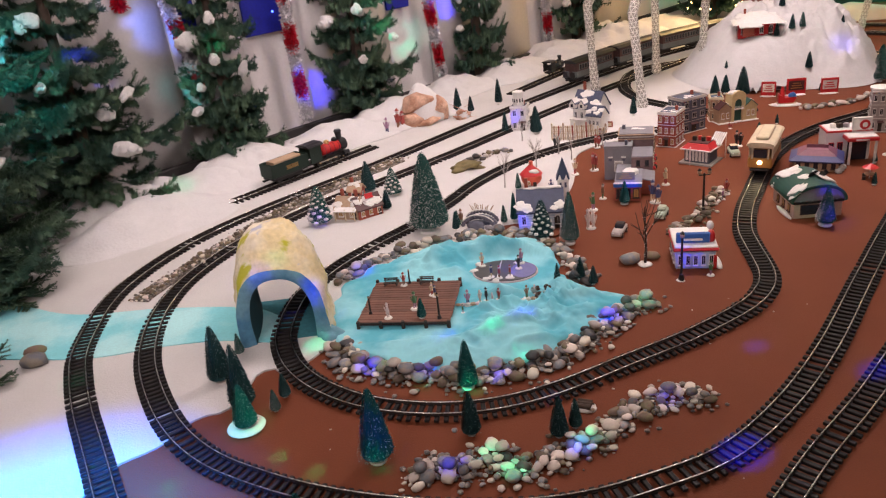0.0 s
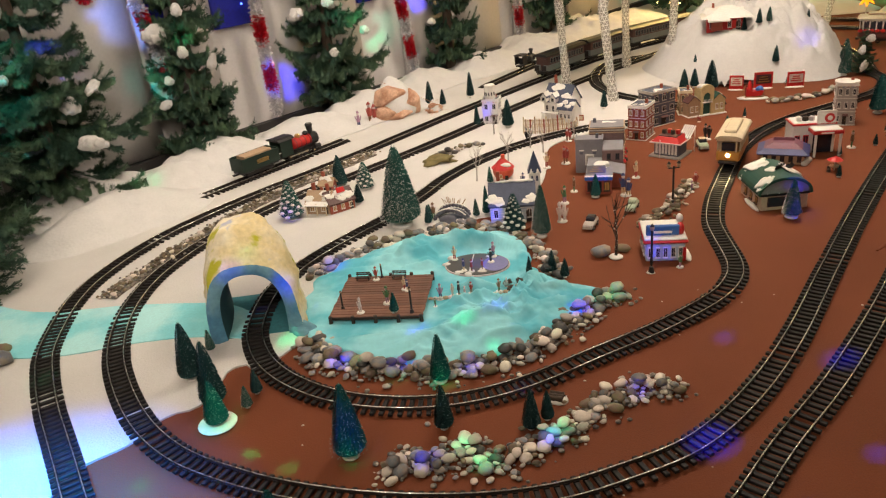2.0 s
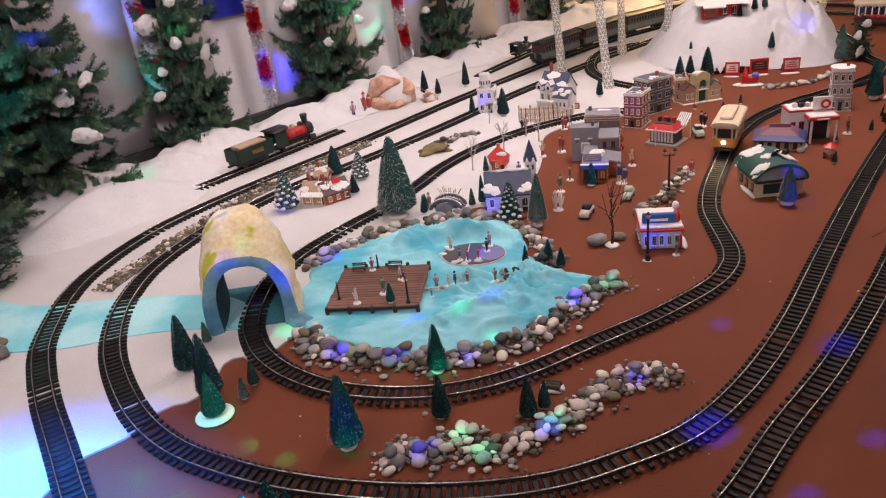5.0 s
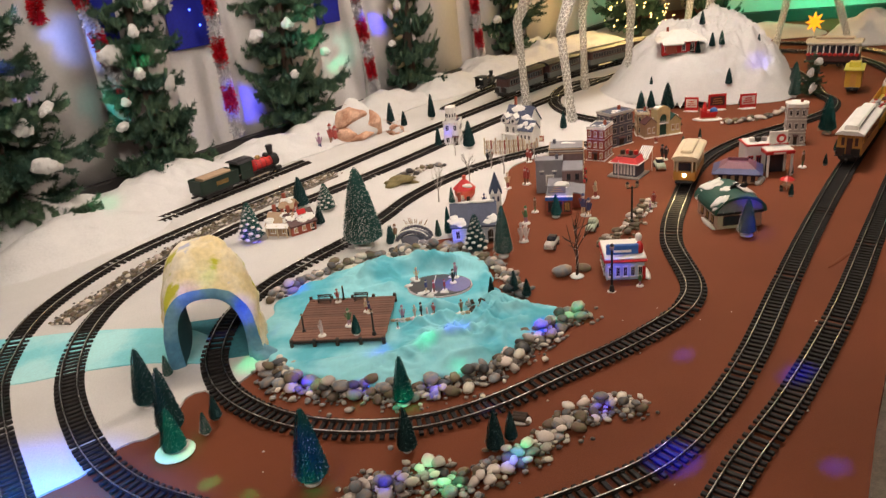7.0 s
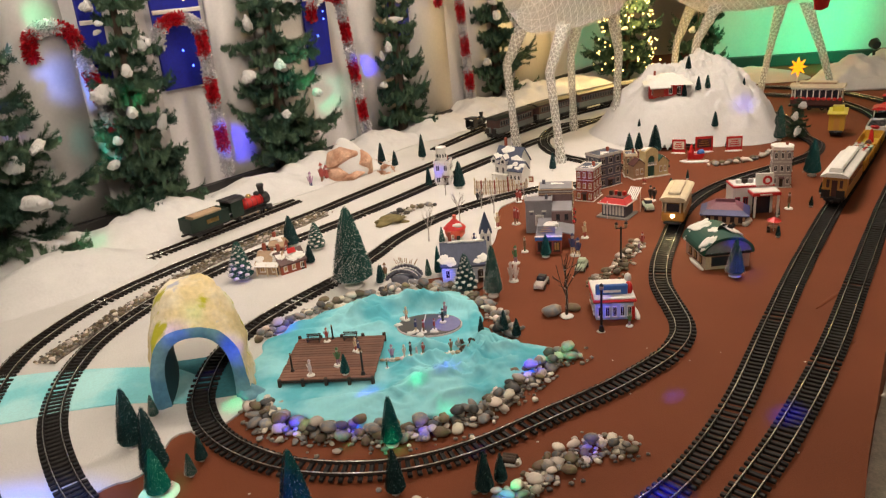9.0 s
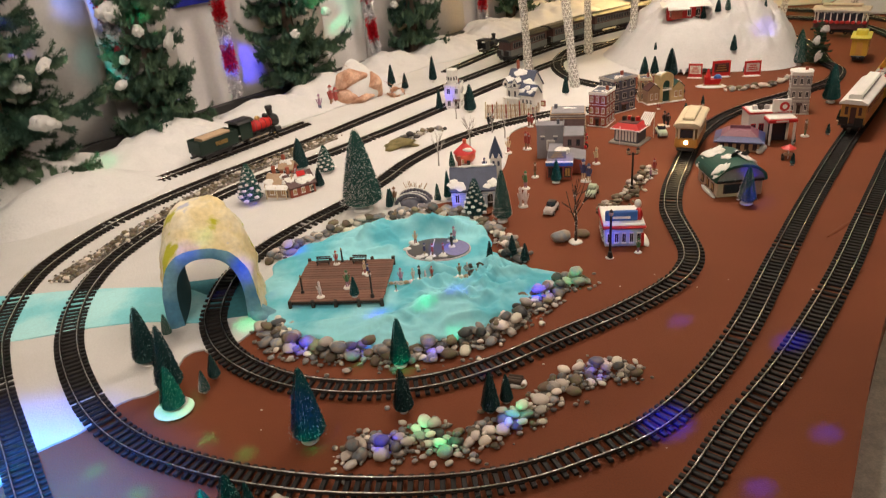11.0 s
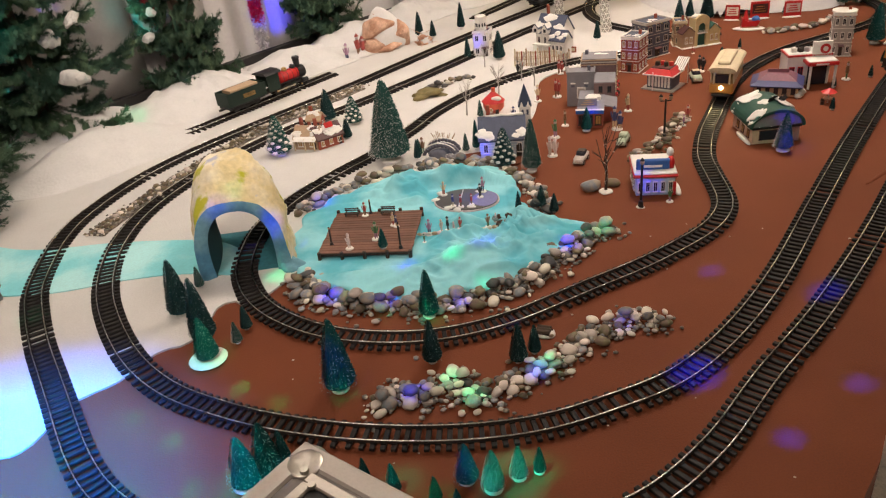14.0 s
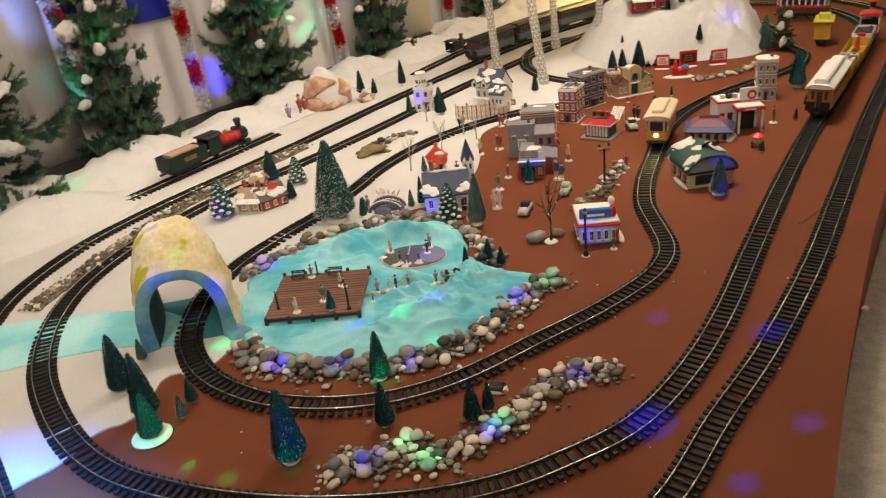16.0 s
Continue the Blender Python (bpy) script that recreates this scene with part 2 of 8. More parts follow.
TUNNEL_ROCK = surface("tunnel_rock", (0.76, 0.62, 0.34), 0.9, spread=0.2, coarse=7, fine=70, bump=0.8, other=(0.78, 0.71, 0.55))
OLIVE = surface("olive_moss", (0.17, 0.135, 0.055), 0.95, spread=0.35, coarse=30, fine=160, bump=0.9)


def mottled(m, colour, scale, low, high):
    """Lays brushed patches of a second paint over a material."""
    t = m.node_tree
    p = t.nodes["Principled BSDF"]
    src = p.inputs["Base Color"].links[0].from_socket
    co, n, r, mix = t.nodes.new("ShaderNodeTexCoord"), t.nodes.new("ShaderNodeTexNoise"), t.nodes.new("ShaderNodeMapRange"), t.nodes.new("ShaderNodeMix")
    n.inputs["Scale"].default_value, n.inputs["Detail"].default_value, n.inputs["Distortion"].default_value = scale, 5, 0.8
    r.inputs[1].default_value, r.inputs[2].default_value = low, high
    mix.data_type = "RGBA"
    mix.inputs["B"].default_value = (*colour, 1)
    t.links.new(co.outputs["Object"], n.inputs["Vector"])
    t.links.new(n.outputs["Fac"], r.inputs[0])
    t.links.new(r.outputs[0], mix.inputs["Factor"])
    t.links.new(src, mix.inputs["A"])
    t.links.new(mix.outputs["Result"], p.inputs["Base Color"])


mottled(TUNNEL_ROCK, (0.50, 0.47, 0.03), 7.0, 0.545, 0.60)
mottled(TUNNEL_ROCK, (0.50, 0.50, 0.60), 9.5, 0.62, 0.68)
TUNNEL_BLUE = surface("tunnel_blue", (0.075, 0.22, 0.35), 0.85, spread=0.25, coarse=9, fine=80, bump=0.5, other=(0.15, 0.31, 0.39))
# tunnel shade put into colour: darkened aqua cloth floor, dark teal bore
AQUA_SHADED = surface("tunnel_floor", (0.045, 0.20, 0.24), 0.9, spread=0.25, coarse=12, fine=90, bump=0.5)
TUNNEL_BORE_SHADE = surface("tunnel_inside", (0.022, 0.085, 0.105), 0.9)
ROCK_PINK = surface("boulder_rock", (0.42, 0.22, 0.14), 0.9, spread=0.35, coarse=14, fine=90, bump=0.9, other=(0.54, 0.34, 0.24))
ICE = surface("ice_plate", (0.075, 0.07, 0.07), 0.4, spread=0.2, coarse=9, fine=60)
MIRROR_ICE = surface("ice_blue", (0.22, 0.22, 0.42), 0.2, spread=0.15)
WHITE = surface("white_paint", (0.75, 0.72, 0.68), 0.5, spread=0.08, coarse=30)
MINT = surface("mint_glaze", (0.40, 0.46, 0.34), 0.45, spread=0.2, coarse=40)
HUT_WALL = surface("pink_beige_stucco", (0.52, 0.36, 0.28), 0.7, spread=0.15, coarse=30)
LEMON_CREAM = surface("lemon_cream_paint", (0.58, 0.46, 0.24), 0.55, spread=0.14, coarse=30)
CREAM = surface("cream_paint", (0.62, 0.52, 0.36), 0.55, spread=0.12, coarse=30)
TAN = surface("tan_paint", (0.40, 0.27, 0.17), 0.6, spread=0.15, coarse=30)
MAUVE_BRICK = surface("mauve_brick", (0.17, 0.105, 0.105), 0.75, spread=0.25, coarse=40, fine=260, bump=0.4)
GREY_STONE = surface("grey_stucco", (0.22, 0.21, 0.23), 0.75, spread=0.18, coarse=25, fine=200)
PALE_GREY = surface("pale_stucco", (0.42, 0.39, 0.36), 0.75, spread=0.15, coarse=25, fine=200)
DARK_STUCCO = surface("dark_stucco", (0.10, 0.10, 0.13), 0.7, spread=0.2, coarse=25)
BRICK = surface("red_brick", (0.30, 0.070, 0.040), 0.75, spread=0.25, coarse=40, fine=260, bump=0.4)
CHURCH_BLUE = surface("church_blue", (0.48, 0.57, 0.66), 0.6, spread=0.12, coarse=30)
SLATE = surface("slate_blue", (0.055, 0.065, 0.11), 0.6, spread=0.25, coarse=30, fine=240, bump=0.4)
NAVY_ROOF = surface("navy_roof", (0.020, 0.035, 0.085), 0.5, spread=0.2)
GREEN_ROOF = surface("green_roof", (0.020, 0.075, 0.055), 0.5, spread=0.2)
PURPLE_ROOF = surface("mauve_roof", (0.22, 0.085, 0.12), 0.55, spread=0.2)
BLUE_ROOF = surface("blue_roof", (0.05, 0.055, 0.17), 0.5, spread=0.2)
RED = surface("red_paint", (0.50, 0.018, 0.018), 0.4, spread=0.12, coarse=40)
ORANGE_RED = surface("orange_red_glaze", (0.62, 0.10, 0.05), 0.4, spread=0.15, coarse=40)
BLUE_PAINT = surface("blue_paint", (0.04, 0.13, 0.42), 0.4, spread=0.12)
YELLOW = surface("yellow_paint", (0.52, 0.29, 0.035), 0.45, spread=0.15, coarse=30)
LEMON = surface("lemon_paint", (0.58, 0.48, 0.06), 0.45, spread=0.12)
AMBER = surface("amber_paint", (0.50, 0.24, 0.055), 0.45, spread=0.12)
BLACK = surface("black_paint", (0.012, 0.012, 0.014), 0.4, spread=0.2)
LOCO_GREEN = surface("loco_green", (0.006, 0.022, 0.014), 0.6, spread=0.2)
MAROON = surface("maroon_paint", (0.075, 0.028, 0.026), 0.5, spread=0.2, coarse=30)
COACH_GREY = surface("coach_grey", (0.15, 0.17, 0.17), 0.5, spread=0.2, coarse=30)
IRON = surface("dark_iron", (0.025, 0.022, 0.022), 0.5, metal=0.4, spread=0.2)
BRASS = surface("brass", (0.55, 0.38, 0.16), 0.3, metal=1.0)
COAL = surface("coal", (0.02, 0.018, 0.02), 0.6, spread=0.4, coarse=60, fine=200, bump=0.9)
ALUMINIUM = surface("aluminium", (0.50, 0.45, 0.41), 0.48, metal=0.75, spread=0.10, coarse=8, fine=200)
CHROME = surface("worn_chrome", (0.50, 0.455, 0.405), 0.38, metal=1.0, spread=0.15)
CASE_GREY = surface("case_panel", (0.19, 0.165, 0.15), 0.5, spread=0.2, coarse=14)
FIGURE = surface("figurine_glaze", (0.16, 0.065, 0.05), 0.4, spread=0.3, coarse=4, fine=14, bump=0, vary=0.75, hue=0.10, other=(0.05, 0.05, 0.07))
COATS = [surface("coat_" + n, c, 0.45, spread=0.25, coarse=40, fine=90, bump=0) for n, c in (("red", (0.34, 0.06, 0.05)), ("green", (0.07, 0.17, 0.08)), ("brown", (0.22, 0.12, 0.07)), ("navy", (0.06, 0.07, 0.17)), ("tan", (0.62, 0.47, 0.30)), ("mauve", (0.36, 0.20, 0.30)), ("black", (0.02, 0.02, 0.024)))]
FIGURE_PALE = surface("figurine_pale", (0.60, 0.52, 0.48), 0.45, spread=0.2, coarse=120, bump=0, vary=0.2, hue=0.1)
PANE = surface("dark_pane", (0.025, 0.025, 0.035), 0.12, spread=0.2, bump=0)
# amber colour stands in for lamplight behind the glass; these panes do not glow
PANE_LIT = surface("amber_pane", (0.40, 0.22, 0.06), 0.3, spread=0.2, bump=0)
TINSEL_RED = surface("red_tinsel", (0.50, 0.008, 0.020), 0.3, metal=0.25, spread=0.4, coarse=60, fine=300, bump=0)
TINSEL_WHITE = surface("white_tinsel", (0.78, 0.76, 0.78), 0.25, metal=0.45, spread=0.2, coarse=60, fine=300, bump=0)
LATTICE = surface("white_mesh_wire", (0.86, 0.85, 0.84), 0.4, spread=0.05, bump=0)
wire = LATTICE.node_tree
shine, blend = wire.nodes.new("ShaderNodeBsdfTranslucent"), wire.nodes.new("ShaderNodeMixShader")
shine.inputs["Color"].default_value = (0.88, 0.87, 0.86, 1)
blend.inputs[0].default_value = 0.4
wire.links.new(wire.nodes["Principled BSDF"].outputs[0], blend.inputs[1])
wire.links.new(shine.outputs[0], blend.inputs[2])
wire.links.new(blend.outputs[0], wire.nodes["Material Output"].inputs["Surface"])
GIFT_PALE = surface("gift_paper", (0.52, 0.50, 0.46), 0.5, spread=0.2, coarse=40, bump=0, vary=0.25, hue=0.2)
NETTING = bpy.data.materials.new("white_netting")
NETTING.use_nodes = True
net = NETTING.node_tree
net.nodes["Principled BSDF"].inputs["Base Color"].default_value = (0.80, 0.78, 0.75, 1)
net.nodes["Principled BSDF"].inputs["Roughness"].default_value = 0.8
weave = net.nodes.new("ShaderNodeTexVoronoi")
weave.inputs["Scale"].default_value = 240
span = net.nodes.new("ShaderNodeMapRange")
span.inputs[1].default_value, span.inputs[2].default_value, span.inputs[3].default_value, span.inputs[4].default_value = 0.25, 0.6, 0.2, 0.75
net.links.new(weave.outputs["Distance"], span.inputs[0])
soft_back, both = net.nodes.new("ShaderNodeBsdfTranslucent"), net.nodes.new("ShaderNodeMixShader")
soft_back.inputs["Color"].default_value = (0.86, 0.85, 0.83, 1)
see, thin = net.nodes.new("ShaderNodeBsdfTransparent"), net.nodes.new("ShaderNodeMixShader")
both.inputs[0].default_value = 0.45
net.links.new(net.nodes["Principled BSDF"].outputs[0], both.inputs[1])
net.links.new(soft_back.outputs[0], both.inputs[2])
net.links.new(span.outputs[0], thin.inputs[0])
net.links.new(see.outputs[0], thin.inputs[1])
net.links.new(both.outputs[0], thin.inputs[2])
net.links.new(thin.outputs[0], net.nodes["Material Output"].inputs["Surface"])
NETTING_SHEER = NETTING.copy()
NETTING_SHEER.name = "sheer_netting"
NETTING_SHEER.node_tree.nodes["Map Range"].inputs[3].default_value = 0.14
NETTING_SHEER.node_tree.nodes["Map Range"].inputs[4].default_value = 0.50
LED_WARM = glow("warm_bulb", (1.0, 0.62, 0.2), 9)
LED_BLUE = glow("blue_bulb", (0.08, 0.15, 1.0), 6)
LED_AMBER = glow("amber_star", (1.0, 0.33, 0.01), 1.7)
HEADLIGHT = glow("headlight", (1.0, 0.72, 0.35), 12)
DIFFUSER = glow("lamp_diffuser", (1.0, 0.88, 0.74), 3)

# ---- building blocks ----


def part(name, bm, material, parent=None, label="", smooth=False):
    me = bpy.data.meshes.new(name)
    bm.to_mesh(me)
    bm.free()
    me.materials.append(material)
    if smooth:
        me.polygons.foreach_set("use_smooth", [True] * len(me.polygons))
    ob = new(name, me)
    ob.parent = parent
    if label:
        ob["label"] = label
    return ob


def again(ob, parent, m=None):
    """A further part on the same mesh."""
    o = new(ob.name.split(".")[0], ob.data)
    o.parent = parent
    if m is not None:
        o.matrix_basis = m
    return o


def thing(name, m, label, category, group=""):
    ob = new(name)
    ob.empty_display_size = 0.02
    ob.matrix_basis = m
    return tagged(ob, label, category, group)


def setting(ob, label, category):
    return tagged(ob, label, category, kind="structure")


def at(x, y, z=0.0, rz=0.0, s=1.0):
    return pose(x, y, z, 0, 0, rz) @ Matrix.Diagonal((s, s, s, 1))


def box(bm, sx, sy, sz, x=0.0, y=0.0, z=0.0, rz=0.0, bevel=0.0, rx=0.0, ry=0.0):
    """A box that stands on z, its edges bevelled."""
    r = bmesh.ops.create_cube(bm, size=1.0)
    bmesh.ops.transform(bm, verts=r["verts"], matrix=Matrix.Diagonal((sx, sy, sz, 1)))
    vs = r["verts"]
    if bevel:
        es = list({e for v in vs for e in v.link_edges})
        b = bmesh.ops.bevel(bm, geom=es, offset=min(bevel, 0.4 * min(sx, sy, sz)), segments=1, affect="EDGES")
        vs = list({v for f in b["faces"] for v in f.verts} | {v for v in vs if v.is_valid})
    bmesh.ops.transform(bm, verts=vs, matrix=pose(x, y, z, rx, ry, rz) @ Matrix.Translation((0, 0, sz / 2)))
    return bm


def cyl(bm, r0, r1, h, x=0.0, y=0.0, z=0.0, seg=14, rx=0.0, ry=0.0, rz=0.0):
    r = bmesh.ops.create_cone(bm, cap_ends=True, segments=seg, radius1=r0, radius2=r1, depth=h)
    bmesh.ops.transform(bm, verts=r["verts"], matrix=pose(x, y, z, rx, ry, rz) @ Matrix.Translation((0, 0, h / 2)))
    return bm


def ball(bm, r, x=0.0, y=0.0, z=0.0, sx=1.0, sy=1.0, sz=1.0, sub=2, rough=0.0, seed=0.0):
    q = bmesh.ops.create_icosphere(bm, subdivisions=sub, radius=r)
    for v in q["verts"]:
        if rough:
            v.co *= 1 + rough * noise.noise(v.co / r * 1.3 + Vector((seed, seed * 1.7, 0)))
        v.co = Vector((v.co.x * sx + x, v.co.y * sy + y, v.co.z * sz + z))
    return bm


def mesh_of(verts, faces):
    bm = bmesh.new()
    vs = [bm.verts.new(v) for v in verts]
    for f in faces:
        bm.faces.new([vs[i] for i in f])
    return bm


def prism(bm, outline, y0, y1):
    """An outline in x and z, drawn out from y0 to y1."""
    a = [bm.verts.new((x, y0, z)) for x, z in outline]
    b = [bm.verts.new((x, y1, z)) for x, z in outline]
    n = len(a)
    bm.faces.new(a)
    bm.faces.new(b[::-1])
    for i in range(n):
        bm.faces.new((a[i], b[i], b[(i + 1) % n], a[(i + 1) % n]))
    bmesh.ops.recalc_face_normals(bm, faces=bm.faces)
    return bm


def spline(points, closed=False, step=0.02):
    """Points at even steps along a Catmull-Rom curve through the given ones."""
    p = [np.array(q, float) for q in points]
    n = len(p)
    fine = []
    for i in range(n if closed else n - 1):
        if closed:
            a, b, c, d = (p[(i + k) % n] for k in (-1, 0, 1, 2))
        else:
            b, c = p[i], p[i + 1]
            a = p[i - 1] if i else 2 * b - c
            d = p[i + 2] if i + 2 < n else 2 * c - b
        for s in np.linspace(0, 1, 24, endpoint=False):
            fine.append(0.5 * (2 * b + (c - a) * s + (2 * a - 5 * b + 4 * c - d) * s**2 + (3 * b - a - 3 * c + d) * s**3))
    fine.append(p[0] if closed else p[-1])
    fine = np.array(fine)
    run = np.r_[0, np.cumsum(np.linalg.norm(np.diff(fine, axis=0), axis=1))]
    even = np.linspace(0, run[-1], max(3, int(run[-1] / step)))
    out = np.stack([np.interp(even, run, fine[:, k]) for k in range(fine.shape[1])], 1)
    return out[:-1] if closed else out


def tube(points, radius, seg=8, taper=None, wobble=0.0):
    """A round bar through 3D points."""
    bm = bmesh.new()
    pts = [Vector(p) for p in points]
    rings = []
    for i, p in enumerate(pts):
        d = (pts[min(i + 1, len(pts) - 1)] - pts[max(i - 1, 0)]).normalized()
        side = d.cross(Vector((0, 0, 1)) if abs(d.z) < 0.9 else Vector((1, 0, 0))).normalized()
        up = side.cross(d)
        r = radius if taper is None else radius + (taper - radius) * i / (len(pts) - 1)
        rings.append([bm.verts.new(p + (side * math.cos(a) + up * math.sin(a)) * r * (1 + wobble * random.uniform(-1, 1))) for a in np.linspace(0, 2 * math.pi, seg, endpoint=False)])
    for a, b in zip(rings, rings[1:]):
        for k in range(seg):
            bm.faces.new((a[k], a[(k + 1) % seg], b[(k + 1) % seg], b[k]))
    bm.faces.new(rings[0][::-1])
    bm.faces.new(rings[-1])
    bmesh.ops.recalc_face_normals(bm, faces=bm.faces)
    return bm


def sheet(outline, z, thick):
    """A flat cloth with that outline."""
    bm = bmesh.new()
    n = len(outline)
    rims = []
    for h in (z, z - thick):
        vs = [bm.verts.new((x, y, h)) for x, y in outline]
        es = [bm.edges.new((vs[i], vs[(i + 1) % n])) for i in range(n)]
        bmesh.ops.triangle_fill(bm, edges=es, use_beauty=True, use_dissolve=False)
        rims.append(vs)
    a, b = rims
    for i in range(n):
        bm.faces.new((a[i], b[i], b[(i + 1) % n], a[(i + 1) % n]))
    bmesh.ops.recalc_face_normals(bm, faces=bm.faces)
    return bm


def mound(cx, cy, reach, height, z0=0.0, rings=22, seg=72, power=2.0, rough=0.1, grain=6.0, seed=0.0, soft=False):
    """A hill of batting: reach(angle) gives its foot, power its fullness."""
    verts, faces = [(cx, cy, z0 + height)], []
    for i in range(1, rings + 1):
        s = i / rings
        for k in range(seg):
            a = 2 * math.pi * k / seg
            r = reach(a) * s
            x, y = cx + r * math.cos(a), cy + r * math.sin(a)
            z = height * ((1 - s * s) ** 1.7 if soft else 1 - s**power)
            z += rough * height * noise.fractal(Vector((x * grain, y * grain, seed)), 1.0, 2.0, 4) * min(1.0, 4 * (1 - s))
            verts.append((x, y, z0 + max(0.0, z) if i < rings else z0))
    for k in range(seg):
        faces.append((0, 1 + k, 1 + (k + 1) % seg))
    for i in range(rings - 1):
        for k in range(seg):
            a, b = 1 + i * seg + k, 1 + i * seg + (k + 1) % seg
            faces.append((a, a + seg, b + seg, b))
    faces.append([1 + (rings - 1) * seg + k for k in range(seg)][::-1])
    return mesh_of(verts, faces)

# ---- the hall, the platform and the backdrop ----
PLATFORM_H = 0.32
FLOOR_Z = -PLATFORM_H
bm = bmesh.new()
box(bm, 14, 15, 0.1, 1.0, 3.5, FLOOR_Z - 0.1)
setting(part("floor", bm, FLOOR_STONE), "speckled beige stone floor round the display", "floor")
bm = bmesh.new()
box(bm, 14, 15, 0.1, 1.0, 3.5, CEILING)
setting(part("ceiling", bm, CEILING_WHITE), "plain off-white hall ceiling", "ceiling")
for name, sx, sy, x, y in [("wall_south", 14, 0.2, 1.0, -4.1), ("wall_north", 14, 0.2, 1.0, 11.1), ("wall_west", 0.2, 15, -6.1, 3.5), ("wall_east", 0.2, 15, 8.1, 3.5)]:
    bm = bmesh.new()
    box(bm, sx, sy, CEILING - FLOOR_Z, x, y, FLOOR_Z)
    setting(part(name, bm, PLASTER), "plain beige plaster wall of the hall", "wall")

# the platform under its brown cloth: the front edge lies before the camera, the right edge runs off at a slant
edge = [(-3.2, 0.72), (0.46, 0.72), (0.72, 1.03), (0.96, 1.40), (1.35, 1.96), (2.6, 3.62), (4.6, 6.1), (4.6, 8.7), (1.9, 8.7), (-3.2, 3.4)]
bm = sheet(edge, 0.0, PLATFORM_H)
platform = setting(part("platform", bm, BROWN), "low platform draped in brown cloth that hangs to the floor", "platform")

# a few long soft creases in the cloth by the open edge
for x, y, rz, ln in [(1.16, 1.88, 30, 0.16), (1.02, 1.72, 20, 0.12), (1.3, 2.2, 38, 0.2)]:
    bm = bmesh.new()
    ball(bm, 1.0, 0, 0, 0, ln / 2, 0.008, 0.004, 2)
    c = part("cloth_crease", bm, BROWN, platform, smooth=True)
    c.matrix_basis = at(x, y, 0.0, rz)

# snow felt over the left and back of the platform
snow_edge = spline([(-3.1, 0.95), (-1.5, 1.16), (-1.077, 1.20), (-1.031, 1.209), (-1.006, 1.236), (-0.986, 1.305), (-0.962, 1.377), (-0.90, 1.425), (-0.87, 1.458), (-0.843, 1.523), (-0.803, 1.558), (-0.755, 1.575), (-0.725, 1.665), (-0.717, 1.737), (-0.675, 1.76), (-0.62, 1.735),
                    (-0.50, 1.95), (-0.45, 2.2), (-0.1, 2.45), (0.0, 2.60), (0.10, 2.74), (0.26, 2.95), (0.33, 3.23), (0.37, 3.48), (0.53, 3.62), (0.75, 3.66), (0.93, 3.95), (1.0, 4.22), (1.3, 4.42),
                    (1.9, 4.35), (2.3, 4.9), (2.5, 5.6), (2.7, 6.4)], step=0.03)
outline = [tuple(q) for q in snow_edge] + [(2.6, 7.4), (1.9, 8.6), (1.6, 8.5), (-3.1, 3.45)]
snow = setting(part("snow_sheet", sheet(outline, 0.006, 0.0055), SNOW), "white felt laid as snow over the platform", "snow cloth")

# a strip of aqua cloth as a frozen brook under the tracks
brook = spline([(-1.85, 2.36), (-1.5, 2.18), (-1.15, 2.17), (-0.85, 2.13), (-0.72, 2.05)], step=0.03)
bank = spline([(-0.72, 1.90), (-0.88, 1.93), (-1.06, 1.92), (-1.32, 1.88), (-1.85, 1.95)], step=0.03)
setting(part("brook_sheet", sheet([tuple(q) for q in np.r_[brook, bank]], 0.010, 0.0035), PALE_AQUA), "pale aqua cloth laid as a frozen brook", "brook cloth")

# the pond: crumpled aqua cloth
POND_C = (-0.10, 2.08)
pond_rim = spline([(-0.53, 1.93), (-0.44, 1.80), (-0.30, 1.725), (-0.17, 1.685), (-0.04, 1.69), (0.10, 1.75), (0.20, 1.84), (0.33, 1.975), (0.345, 2.03), (0.23, 2.09), (0.165, 2.19), (0.165, 2.33), (0.12, 2.46), (-0.04, 2.54), (-0.27, 2.50), (-0.47, 2.36), (-0.57, 2.18)], closed=True, step=0.03)
ang = np.arctan2(pond_rim[:, 1] - POND_C[1], pond_rim[:, 0] - POND_C[0])
rad = np.hypot(pond_rim[:, 1] - POND_C[1], pond_rim[:, 0] - POND_C[0])
order = np.argsort(ang)


def pond_reach(a):
    a = (a + math.pi) % (2 * math.pi) - math.pi
    return float(np.interp(a, ang[order], rad[order], period=2 * math.pi)) * (1 + 0.05 * noise.noise(Vector((4 * math.cos(a), 4 * math.sin(a), 8.0))) + 0.02 * math.sin(23 * a))


